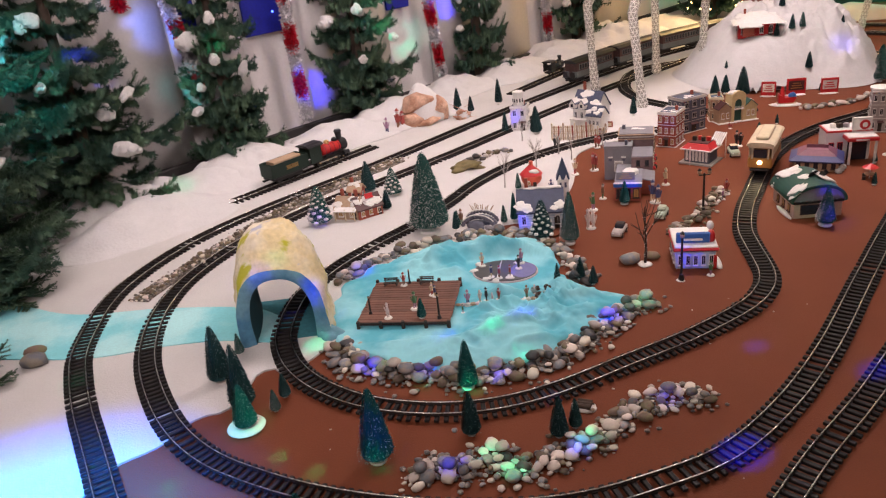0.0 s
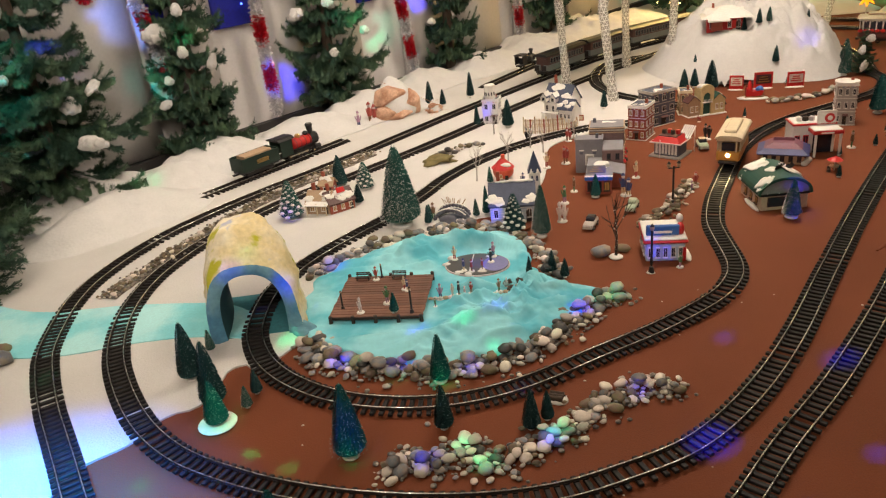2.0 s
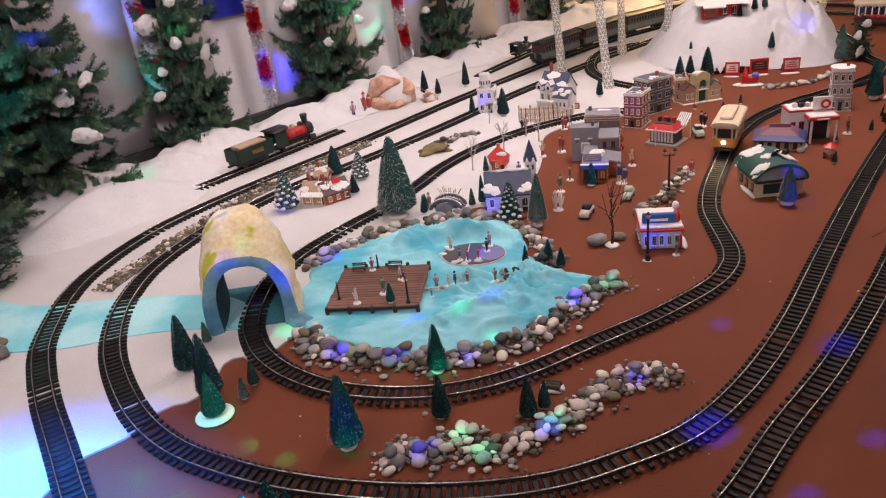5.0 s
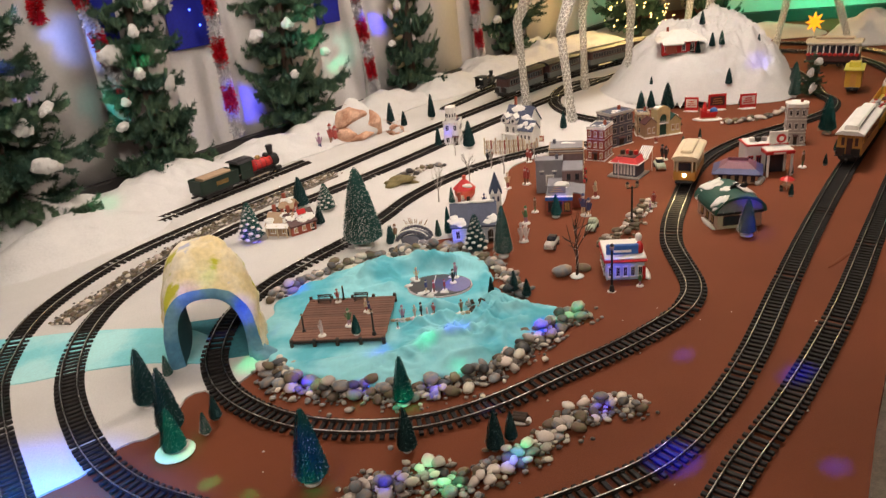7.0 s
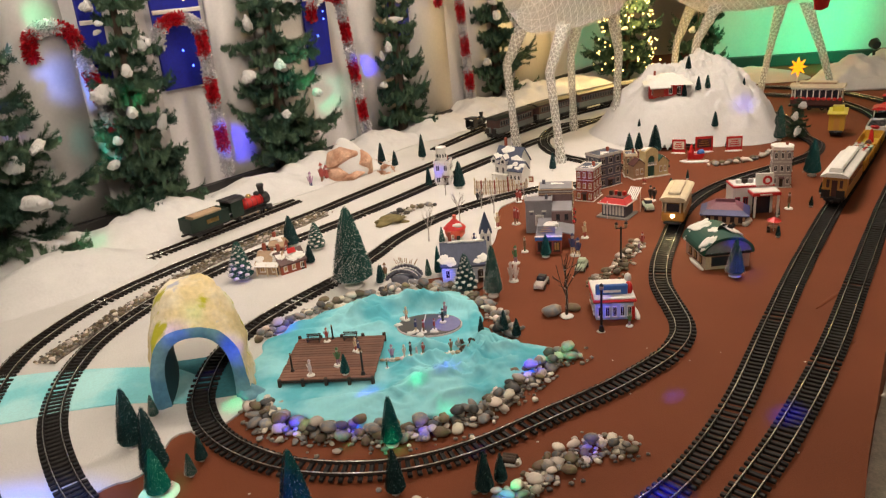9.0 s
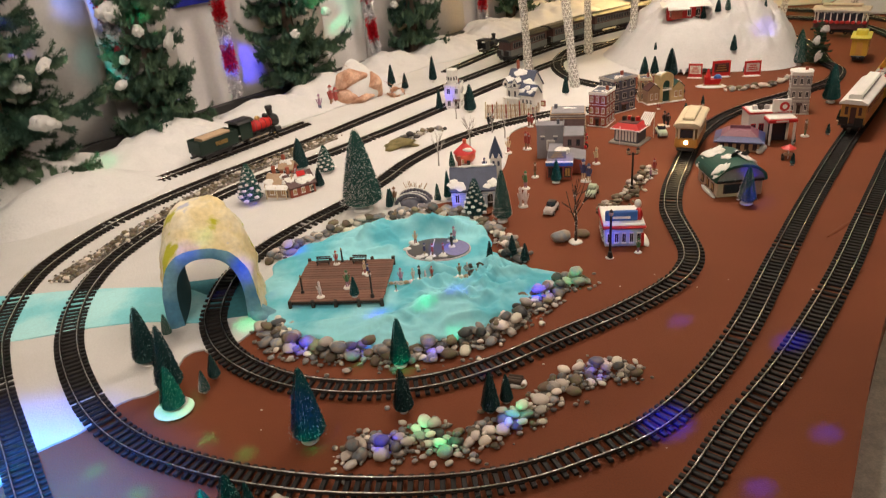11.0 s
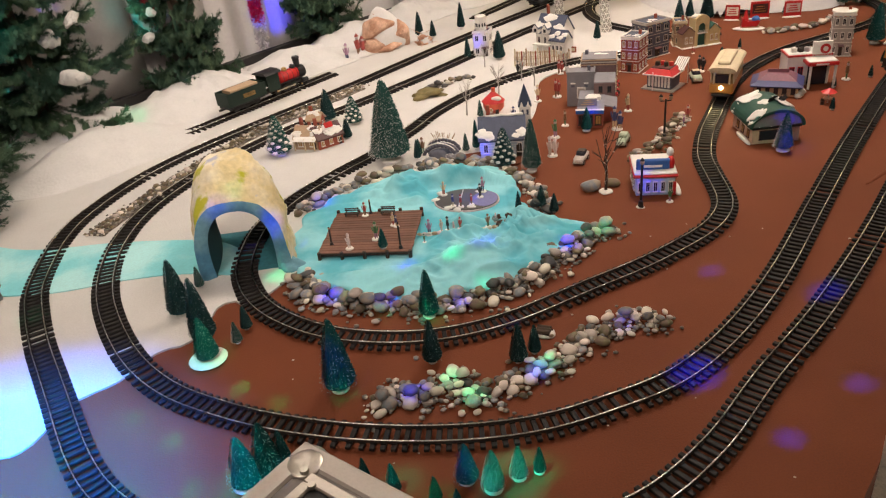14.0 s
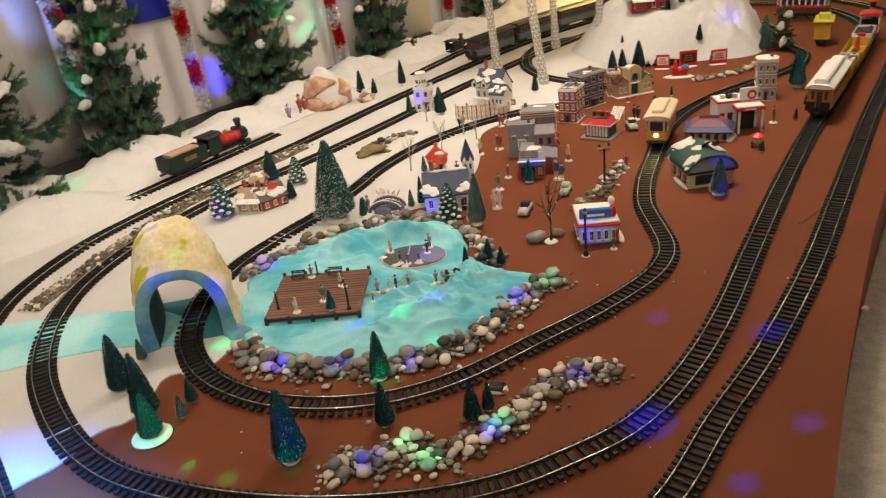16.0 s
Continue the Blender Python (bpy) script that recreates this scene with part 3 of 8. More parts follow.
def pond_z(x, y):
    ridge = lambda u, v, q: max(0.0, 1 - abs(noise.noise(Vector((u, v, q)))) * 2.4)
    wx, wy = x + 0.05 * noise.noise(Vector((x * 5, y * 5, 3.0))), y + 0.05 * noise.noise(Vector((x * 5, y * 5, 9.0)))
    z = 0.014 + 0.036 * ridge(wx * 2.6 + 2, wy * 6.5 + wx * 1.8, 0.3) ** 2 + 0.030 * ridge(wx * 4.2 + 7, wy * 12 - wx * 4, 2.0) ** 2 + 0.013 * ridge(wx * 8 + 1, wy * 24 + wx * 9, 6.0) ** 1.6 + 0.006 * ridge(wx * 17, wy * 40 - wx * 16, 4.0) ** 1.5
    s = math.hypot(x - POND_C[0], y - POND_C[1]) / max(0.05, pond_reach(math.atan2(y - POND_C[1], x - POND_C[0])))
    flat = min(1.0, max(0.0, (max(abs(x + 0.311) / 0.165, abs(y - 2.03) / 0.175) - 1) * 2.2)) * min(1.0, max(0.0, (max(abs(x + 0.015) / 0.13, abs(y - 2.225) / 0.13) - 1) * 4))
    if -0.20 < x < 0.13:
        flat *= min(1.0, max(0.12, (abs(y - 2.035) - 0.008) / 0.035))
    z = 0.014 + (z - 0.014) * (1.0 + 0.45 * min(1.0, max(0.0, (x + 0.12) * 4)))
    return 0.013 + (z - 0.013) * flat * min(1.0, 3.2 * (1 - s) + 0.04)


verts, faces = [(*POND_C, pond_z(*POND_C))], []
RINGS, SEG = 80, 220
for i in range(1, RINGS + 1):
    for k in range(SEG):
        a = 2 * math.pi * k / SEG
        r = pond_reach(a) * i / RINGS
        x, y = POND_C[0] + r * math.cos(a), POND_C[1] + r * math.sin(a)
        verts.append((x, y, pond_z(x, y) if i < RINGS else 0.007))
for k in range(SEG):
    faces.append((0, 1 + k, 1 + (k + 1) % SEG))
for i in range(RINGS - 1):
    for k in range(SEG):
        a, b = 1 + i * SEG + k, 1 + i * SEG + (k + 1) % SEG
        faces.append((a, a + SEG, b + SEG, b))
setting(part("pond_sheet", mesh_of(verts, faces), AQUA, smooth=True), "crumpled aqua cloth laid as a pond", "pond cloth")

# backdrop wall: runs from near left to far right behind the tracks
WALL_0, WALL_RZ = (-1.15, 4.5), math.degrees(math.atan2(0.76, 0.65))


def wall_at(s, off=0.0, z=0.0):
    """The place at s metres along the backdrop, off metres before it."""
    a = radians(WALL_RZ)
    return (WALL_0[0] + s * math.cos(a) + off * math.sin(a), WALL_0[1] + s * math.sin(a) - off * math.cos(a), z)


x, y, _ = wall_at(0.6)
bm = bmesh.new()
box(bm, 9.2, 0.08, 2.3, 0, 0.06, 0.006)
back = part("wall_back", bm, WALL_WHITE)
back.matrix_basis = at(x, y, 0, WALL_RZ)
setting(back, "tall white fabric backdrop wall behind the trains", "wall")
# shallow upright folds that widen downwards between the blue panels
for s0, w in [(-1.35, 0.5), (-0.98, 0.42), (-0.5, 0.3), (0.16, 0.34), (0.52, 0.42), (1.32, 0.42), (1.95, 0.5), (2.7, 0.6), (3.5, 0.6)]:
    bm = prism(bmesh.new(), [(-w / 2, 0.006), (w / 2, 0.006), (w * 0.32, 2.25), (-w * 0.32, 2.25)], -0.06, 0.018)
    bmesh.ops.bevel(bm, geom=list(bm.edges), offset=0.025, segments=3, affect="EDGES")
    f = part("drape", bm, WALL_WHITE, back, smooth=True)
    f.matrix_basis = at(s0 - 0.6, 0.0)
# black kerb board along its foot
bm = bmesh.new()
box(bm, 9.0, 0.05, 0.045, 0, 0, 0.006, bevel=0.003)
kerb = part("baseboard", bm, LEDGE_BLACK)
x, y, _ = wall_at(0.6, 0.10)
kerb.matrix_basis = at(x, y, 0, WALL_RZ)
setting(kerb, "black board along the foot of the backdrop", "baseboard")


def blue_panel(s, w, z0, z1):
    th = thing("blue_panel", at(*wall_at(s, 0.03, z0), WALL_RZ), "deep blue night-sky panel with small coloured lights", "panel", "blue panels on the backdrop")
    bm = bmesh.new()
    box(bm, w, 0.02, z1 - z0, bevel=0.004)
    part("sky_board", bm, PANEL_BLUE, th)
    bm = bmesh.new()
    box(bm, w, 0.012, 0.022, 0, -0.014, (z1 - z0) * 0.36, bevel=0.003)
    part("rail", bm, WHITE, th, "white cross rail")
    for _ in range(7):
        bm = ball(bmesh.new(), 0.007, random.uniform(-0.4, 0.4) * w, -0.014, random.uniform(0.1, 0.9) * (z1 - z0), sub=1)
        part("bulb", bm, LED_BLUE if random.random() < 0.6 else LED_WARM, th)


for s, w, z0, z1 in [(-0.62, 0.22, 0.58, 1.7), (-0.18, 0.30, 0.60, 1.7), (0.83, 0.20, 0.58, 1.7), (1.62, 0.26, 0.62, 1.7)]:
    blue_panel(s, w, z0, z1)

# far white screen that the green flood lights, and a far shelf with snow
bm = bmesh.new()
box(bm, 3.2, 0.08, 2.4, 0, 0, 0.0)
scr = part("wall_far", bm, WALL_WHITE)
scr.matrix_basis = at(4.5, 7.2, 0, -10)
setting(scr, "white screen lit green at the far end", "wall")
bm = bmesh.new()
box(bm, 3.4, 0.10, 0.10, 0, 0, 0.0, bevel=0.004)
o = part("far_kerb", bm, LEDGE_BLACK)
o.matrix_basis = at(4.5, 7.0, 0, -10)
setting(o, "dark board along the far edge of the display", "baseboard")

# snow batting heaped along the backdrop
DRIFTS = [(-1.42, 0.30, 0.46, 0.14), (-0.72, 0.42, 0.40, 0.13), (-0.10, 0.42, 0.36, 0.10), (0.42, 0.40, 0.42, 0.12), (1.05, 0.26, 0.34, 0.09), (1.62, 0.30, 0.38, 0.10), (2.25, 0.32, 0.42, 0.12), (3.0, 0.36, 0.5, 0.14)]
for i, (s, off, r, h) in enumerate(DRIFTS):
    x, y, _ = wall_at(s, off)
    bm = mound(0, 0, lambda a, r=r: r * (1.15 - 0.35 * abs(math.sin(a))) * (1 + 0.12 * math.sin(3 * a + r * 9)), h, power=1.6, rough=0.28, grain=7, seed=i * 3.1)
    o = part("snow_drift", bm, BATTING, smooth=True)
    o.matrix_basis = at(x, y, 0.005, WALL_RZ)
    tagged(o, "soft heap of white snow batting at the foot of the backdrop", "snow drift", "snow drifts", "stuff")


for i, (x, y, r, h) in enumerate([(-1.55, 3.02, 0.42, 0.11), (-1.42, 3.42, 0.36, 0.10)]):
    bm = mound(0, 0, lambda a, r=r: r * (1.15 - 0.45 * abs(math.sin(a))) * (1 + 0.08 * math.sin(3 * a + r * 9)), h, rough=0.16, grain=6, seed=40 + i * 3.1, soft=True)
    o = part("snow_drift", bm, BATTING, smooth=True)
    o.matrix_basis = at(x, y, 0.005, 52)
    tagged(o, "soft heap of white snow batting beside the siding", "snow drift", "snow drifts", "stuff")


# ---- railway tracks ----
def tie_mesh():
    bm = box(bmesh.new(), 0.080, 0.0112, 0.008, bevel=0.0012)
    for s in (-1, 1):
        box(bm, 0.009, 0.012, 0.003, s * 0.0225, 0, 0.0075)
    me = bpy.data.meshes.new("tie")
    bm.to_mesh(me)
    bm.free()
    me.materials.append(TIE_BLACK)
    return me


TIE = tie_mesh()
TIE_V = np.array([v.co[:] for v in TIE.vertices])
TIE_F = [tuple(p.vertices) for p in TIE.polygons]


def railway(points, closed, label, z=0.0065, keep=lambda x, y: True):
    th = thing("railway_track", at(0, 0, z), label, "railway track", "model railway tracks")
    line = spline(points, closed, 0.022)
    n = len(line)
    d = np.roll(line, -1, 0) - np.roll(line, 1, 0) if closed else np.gradient(line, axis=0)
    d /= np.linalg.norm(d, axis=1)[:, None]
    side = np.stack([d[:, 1], -d[:, 0]], 1)
    for s in (-1, 1):
        bm = bmesh.new()
        prof = [(-0.0021, 0.008), (0.0021, 0.008), (0.0009, 0.0098), (0.0014, 0.0150), (0.0011, 0.0166), (-0.0011, 0.0166), (-0.0014, 0.0150), (-0.0009, 0.0098)]
        rings = [[bm.verts.new((line[i, 0] + side[i, 0] * (s * 0.0225 + o), line[i, 1] + side[i, 1] * (s * 0.0225 + o), h)) for o, h in prof] for i in range(n)]
        m = len(prof)
        for i in range(n if closed else n - 1):
            a, b = rings[i], rings[(i + 1) % n]
            for k in range(m):
                bm.faces.new((a[k], a[(k + 1) % m], b[(k + 1) % m], b[k])).material_index = 0 if k in (3, 4, 5) else 1
        bmesh.ops.recalc_face_normals(bm, faces=bm.faces)
        part("rail", bm, RAIL_STEEL, th, "shiny steel rail", True).data.materials.append(RAIL_WEB)
    V, Fc, count = [], [], 0
    for i in range(n):
        if i % 27 == 5:
            continue
        rz = math.degrees(math.atan2(side[i, 1], side[i, 0]))
        line[i] += d[i] * (0.006 if i % 27 == 4 else -0.006 if i % 27 == 6 else 0.0)
        if keep(*line[i]) and count < 300:
            o = new("tie", TIE)
            o.parent = th
            o.matrix_basis = at(line[i, 0], line[i, 1], 0, rz)
            count += 1
        else:
            c, sn = math.cos(radians(rz)), math.sin(radians(rz))
            k = len(V) * len(TIE_V)
            V.append(np.stack([TIE_V[:, 0] * c - TIE_V[:, 1] * sn + line[i, 0], TIE_V[:, 0] * sn + TIE_V[:, 1] * c + line[i, 1], TIE_V[:, 2]], 1))
            Fc += [tuple(q + k for q in f) for f in TIE_F]
    if V:
        me = bpy.data.meshes.new("far_tie")
        me.from_pydata(np.concatenate(V).tolist(), [], Fc)
        me.materials.append(TIE_BLACK)
        o = new("far_tie", me)
        o.parent = th
        o["kind"] = "stuff"
    return th, line


MID = [(-0.897, 1.537), (-0.75, 1.385), (-0.59, 1.29), (-0.43, 1.225), (-0.25, 1.18), (-0.06, 1.16), (0.10, 1.17), (0.24, 1.21), (0.42, 1.29), (0.59, 1.44), (0.78, 1.67), (1.03, 2.03), (1.34, 2.47), (1.74, 3.01), (2.12, 3.49), (2.50, 3.98),
       (2.83, 4.45), (2.98, 4.91), (2.95, 5.4), (2.6, 5.8), (2.2, 5.88), (1.80, 5.73), (1.42, 5.45), (0.92, 4.98), (0.61, 4.65), (0.29, 4.29), (-0.19, 3.70), (-0.55, 3.30), (-0.75, 3.11), (-0.91, 2.90), (-1.05, 2.66), (-1.14, 2.40), (-1.155, 2.18), (-1.12, 1.97), (-1.042, 1.768)]
OUTER = [(-1.242, 1.75), (-1.155, 1.60), (-1.07, 1.472), (-0.995, 1.36), (-0.928, 1.258), (-0.862, 1.165), (-0.79, 1.082), (-0.70, 1.01), (-0.56, 0.94), (-0.32, 0.89), (0.0, 0.88), (0.24, 0.94), (0.42, 1.07), (0.60, 1.27), (0.82, 1.50), (1.12, 1.86), (1.45, 2.30), (1.95, 2.97), (2.45, 3.62), (2.95, 4.3), (3.22, 4.9),
         (3.2, 5.5), (2.9, 6.0), (2.4, 6.2), (1.94, 6.08), (1.52, 5.85), (1.05, 5.5), (0.54, 4.98), (0.0, 4.35), (-0.37, 3.88), (-0.58, 3.61), (-0.94, 3.19), (-1.12, 2.96), (-1.245, 2.765), (-1.325, 2.575), (-1.372, 2.38), (-1.378, 2.24), (-1.36, 2.10), (-1.312, 1.90)]
INNER = [(0.85, 3.74), (0.71, 3.735), (0.56, 3.71), (0.29, 3.58), (0.06, 3.39), (-0.12, 3.16), (-0.23, 2.95), (-0.36, 2.73), (-0.47, 2.59), (-0.60, 2.40), (-0.675, 2.22), (-0.695, 2.10), (-0.69, 1.95), (-0.665, 1.85), (-0.61, 1.74), (-0.52, 1.64), (-0.39, 1.555), (-0.23, 1.51), (-0.07, 1.51), (0.09, 1.56),
         (0.29, 1.67), (0.47, 1.77), (0.65, 1.90), (0.735, 2.0), (0.773, 2.09), (0.787, 2.19), (0.796, 2.30), (0.81, 2.414), (0.846, 2.536), (0.897, 2.665), (0.962, 2.80), (1.02, 2.92), (1.15, 3.17), (1.33, 3.40), (1.55, 3.58), (1.80, 3.72), (2.10, 3.90), (2.26, 4.12), (2.29, 4.32), (2.37, 4.58), (2.44, 4.98), (2.34, 5.35)]
LOOP = [(1.35, 3.98), (1.15, 3.99), (1.03, 4.06), (0.94, 4.21), (0.84, 4.39), (0.80, 4.68), (0.87, 5.0), (1.01, 5.23), (1.3, 5.33)]
STUB = [(0.11, 4.84), (0.24, 5.03), (0.36, 5.20), (0.50, 5.39)]
SIDING = [(-1.27, 3.13), (-1.10, 3.35), (-0.89, 3.62), (-0.673, 3.90)]
near = lambda x, y: y < 3.4
mid_line = railway(MID, True, "black-tied model railway loop with steel rails on the platform", keep=near)[1]
outer_line = railway(OUTER, True, "outer model railway loop with black ties and steel rails", keep=near)[1]
inner_line = railway(INNER, False, "model tram line winding past the pond and through the tunnel", keep=near)[1]
railway(LOOP, False, "curved end of model tram line lying on white felt", keep=lambda x, y: True)
railway(STUB, False, "short stub of model track in the snow under a black engine")
railway(SIDING, False, "short siding of model track lying on white felt")

# ---- stones ----
def stone_mesh(i, material):
    bm = ball(bmesh.new(), 1.0, 0, 0, 0, 1.0, random.uniform(0.62, 0.86), random.uniform(0.42, 0.62), 2, 0.24, 3.7 * i)
    me = bpy.data.meshes.new("stone")
    bm.to_mesh(me)
    bm.free()
    me.materials.append(material)
    me.polygons.foreach_set("use_smooth", [True] * len(me.polygons))
    return me


STONES = [stone_mesh(i, STONE) for i in range(7)]
RUST_STONES = [stone_mesh(i + 20, STONE_RUST) for i in range(4)]
PALE_STONES = [stone_mesh(i + 9, STONE_PALE) for i in range(5)]


def stone(parent, x, y, z, r, pale=0.25, meshes=STONES):
    o = new("stone", random.choice(PALE_STONES if random.random() < pale else RUST_STONES if meshes is STONES and random.random() < 0.30 else meshes))
    o.parent = parent
    o.matrix_basis = pose(x, y, z, random.uniform(-14, 14), random.uniform(-14, 14), random.uniform(0, 360)) @ Matrix.Diagonal((r, r, r, 1))
    return o


def stone_row(name, label, points, closed, width, sizes, step, pale=0.25, layers=1, z0=0.004, gravel=0, meshes=STONES):
    """Pebbles laid along a line: the large ones first, small ones in the gaps."""
    th = thing(name, at(0, 0), label, "stones", "stone borders")
    line = spline(points, closed, step)
    placed = []
    for big in (True, False):
        for p in line:
            for _ in range(1 if big else 2):
                r = random.uniform(sizes[1] * 0.6, sizes[1]) if big else random.uniform(sizes[0], sizes[1] * 0.5)
                for _ in range(6):
                    q = (p[0] + random.gauss(0, width * (0.45 if big else 0.6)), p[1] + random.gauss(0, width * (0.45 if big else 0.6)))
                    d = min((math.hypot(q[0] - a, q[1] - b) / (r + c) for a, b, c in placed), default=9)
                    if d > 0.80:
                        placed.append((*q, r))
                        stone(th, q[0], q[1], z0 + r * 0.45, r, pale if big else pale + 0.25, meshes)
                        break
                    if layers > 1 and d > 0.45 and random.random() < 0.25:
                        stone(th, q[0], q[1], z0 + r * 1.15, r * 0.9, pale, meshes)
                        break
    if gravel:
        bm = bmesh.new()
        for _ in range(gravel):
            p, r = random.choice(line), random.uniform(0.0025, 0.009)
            ball(bm, r, p[0] + random.gauss(0, width * 0.75), p[1] + random.gauss(0, width * 0.75), z0 + 0.3 * r, 1.0, random.uniform(0.6, 1), 0.6, 1)
        tagged(part("gravel", bm, GRAVEL, th, "small mixed gravel between the stones", True), kind="stuff")
    return th


RIM_FRONT = [(-0.51, 1.85), (-0.45, 1.76), (-0.36, 1.705), (-0.24, 1.665), (-0.12, 1.655), (0.0, 1.665), (0.10, 1.715), (0.19, 1.80), (0.26, 1.88), (0.33, 1.95), (0.39, 1.975)]
RIM_BACK = [(0.23, 2.14), (0.215, 2.26), (0.18, 2.39), (0.11, 2.50), (0.0, 2.57), (-0.15, 2.575), (-0.28, 2.53), (-0.40, 2.47), (-0.50, 2.39), (-0.57, 2.28)]
stone_row("pond_border", "rounded grey and tan river stones heaped along the pond", RIM_FRONT, False, 0.042, (0.007, 0.027), 0.0100, 0.28, 2, gravel=900)
stone_row("pond_border", "rounded grey river stones along the far bank of the pond", RIM_BACK, False, 0.026, (0.007, 0.026), 0.012, 0.28, 2, gravel=220)
PILE = [(-0.25, 1.27), (-0.19, 1.31), (-0.13, 1.29), (-0.07, 1.33), (-0.02, 1.27), (0.05, 1.31), (0.12, 1.35), (0.18, 1.39), (0.22, 1.44), (0.30, 1.49), (0.38, 1.52), (0.43, 1.50)]
stone_row("stone_heap", "loose heap of grey, white and tan pebbles on brown cloth", PILE, False, 0.036, (0.006, 0.0215), 0.0100, 0.42, 2, gravel=420)
BED = [(-1.27, 2.24), (-1.24, 2.36), (-1.18, 2.50), (-1.08, 2.75), (-0.95, 3.03), (-0.80, 3.25), (-0.64, 3.45), (-0.50, 3.62)]
bed = spline(BED, False, 0.02)
run = np.gradient(bed, axis=0)
run /= np.linalg.norm(run, axis=1)[:, None]
side = np.stack([run[:, 1], -run[:, 0]], 1)
wide = np.array([0.036 * (1 + 0.35 * noise.noise(Vector((i * 0.35, 1.0, 2.0)))) for i in range(len(bed))])[:, None]
tagged(part("gravel_mat", sheet([tuple(q) for q in np.r_[bed + side * wide, (bed - side * wide)[::-1]]], 0.0115, 0.005), GRAVEL_MAT), "rough grey-brown gravel mat between two tracks", "gravel mat")
stone_row("stone_border", "bed of small brown and white stones between two tracks", BED, False, 0.024, (0.005, 0.0145), 0.0095, 0.26, 2, z0=0.0125, gravel=900, meshes=RUST_STONES)
stone_row("stone_border", "low row of mossy stones lying on white felt", [(-0.16, 3.49), (-0.09, 3.53), (-0.04, 3.59), (0.03, 3.62)], False, 0.024, (0.006, 0.024), 0.018, 0.2, 2)
tagged(part("moss_mat", ball(bmesh.new(), 0.075, -0.16, 3.41, 0.012, 1.0, 0.75, 0.22, 3, 0.9, 5), OLIVE, None, "", True), "low cushion of olive-brown moss on white felt", "moss")
stone_row("stone_border", "row of pale round stones before the snow hill", [(1.58, 3.92), (1.70, 3.93), (1.84, 3.97), (2.02, 4.10)], False, 0.026, (0.007, 0.026), 0.018, 0.4)
stone_row("stone_border", "low dry-stone row of tan stones by the street lamp", [(0.58, 2.47), (0.66, 2.55), (0.72, 2.62), (0.78, 2.73), (0.85, 2.84)], False, 0.026, (0.006, 0.021), 0.012, 0.25, 2, meshes=RUST_STONES)
for x, y, r in [(0.395, 2.27, 0.037), (0.47, 2.29, 0.028), (-0.14, 2.60, 0.03), (-0.08, 2.57, 0.028), (-1.44, 1.87, 0.045), (-1.47, 1.93, 0.035), (0.63, 1.945, 0.008), (-0.16, 1.44, 0.008), (1.13, 1.62, 0.012), (0.93, 1.62, 0.007)]:
    o = stone(None, x, y, 0.45 * r, r, 0.0 if r > 0.02 else 0.6)
    tagged(o, "smooth rounded stone lying on the brown cloth", "stone", "single stones")


# ---- bottlebrush trees ----
def brush_crown(name, material, turns=60, per=92, tip=0.004, flecks=0, white=None):
    """A cone of bristles round a wire, 1 high and 0.5 wide."""
    V, Fc = [], []

    def tri(a, b, c):
        k = len(V)
        V.extend((a, b, c))
        Fc.append((k, k + 1, k + 2))

    bm = bmesh.new()
    cyl(bm, 0.225, 0.02, 0.93, 0, 0, 0.035, 16)
    for v in bm.verts:
        V.append(tuple(v.co))
    bm.verts.index_update()
    Fc.extend([tuple(v.index for v in f.verts) for f in bm.faces])
    bm.free()
    for i in range(turns):
        s = i / (turns - 1)
        z = 0.03 + 0.95 * s
        r = (0.268 * (1 - s) ** 0.66 + 0.014) * (0.75 if s < 0.04 else 1)
        for k in range(max(7, int(per * (1 - 0.7 * s)))):
            a = random.uniform(0, 2 * math.pi)
            rr = r * random.uniform(0.93, 1.03)
            w = 0.07 if s > 0.6 else 0.042
            h = z + random.uniform(-0.02, 0.02)
            tri((0.78 * rr * math.cos(a - w), 0.78 * rr * math.sin(a - w), h - 0.007), (0.78 * rr * math.cos(a + w), 0.78 * rr * math.sin(a + w), h + 0.009), (rr * math.cos(a), rr * math.sin(a), h - tip))
    first = len(Fc)
    for _ in range(flecks):
        s = 1 - math.sqrt(random.random())
        a = random.uniform(0, 2 * math.pi)
        r = (0.268 * (1 - s) ** 0.66 + 0.014) * random.uniform(0.97, 1.06)
        h, w = 0.03 + 0.95 * s, (0.0027 if flecks > 2000 else 0.006) * random.uniform(0.6, 1.3)
        x, y = r * math.cos(a), r * math.sin(a)
        tri((x - w * math.sin(a), y + w * math.cos(a), h), (x + w * math.sin(a), y - w * math.cos(a), h + 0.004), (x * 1.02, y * 1.02, h - w * 1.3))
    me = bpy.data.meshes.new(name)
    me.from_pydata(V, [], Fc)
    me.materials.append(material)
    if flecks:
        me.materials.append(white)
        me.polygons.foreach_set("material_index", [0] * first + [1] * (len(Fc) - first))
    return me


CROWNS = {"green": brush_crown("crown", BRISTLE, flecks=420, white=TIP_TEAL), "dark": brush_crown("crown", BRISTLE_DARK, 56, 84, flecks=160, white=TIP_TEAL), "frost": brush_crown("crown", BRISTLE_FROST, 60, 110, 0.006, 4200, TIP_WHITE)}
bm = ball(bmesh.new(), 0.135, 0, 0, 0.018, 1, 1, 0.34, 3)
BASE = bpy.data.meshes.new("snow_base")
bm.to_mesh(BASE)
bm.free()
BASE.materials.append(WHITE)
BASE.polygons.foreach_set("use_smooth", [True] * len(BASE.polygons))
bm = cyl(bmesh.new(), 0.018, 0.015, 0.12, 0, 0, 0, 7)
STEM = bpy.data.meshes.new("stem")
bm.to_mesh(STEM)
bm.free()
STEM.materials.append(BARK)
bm = bmesh.new()
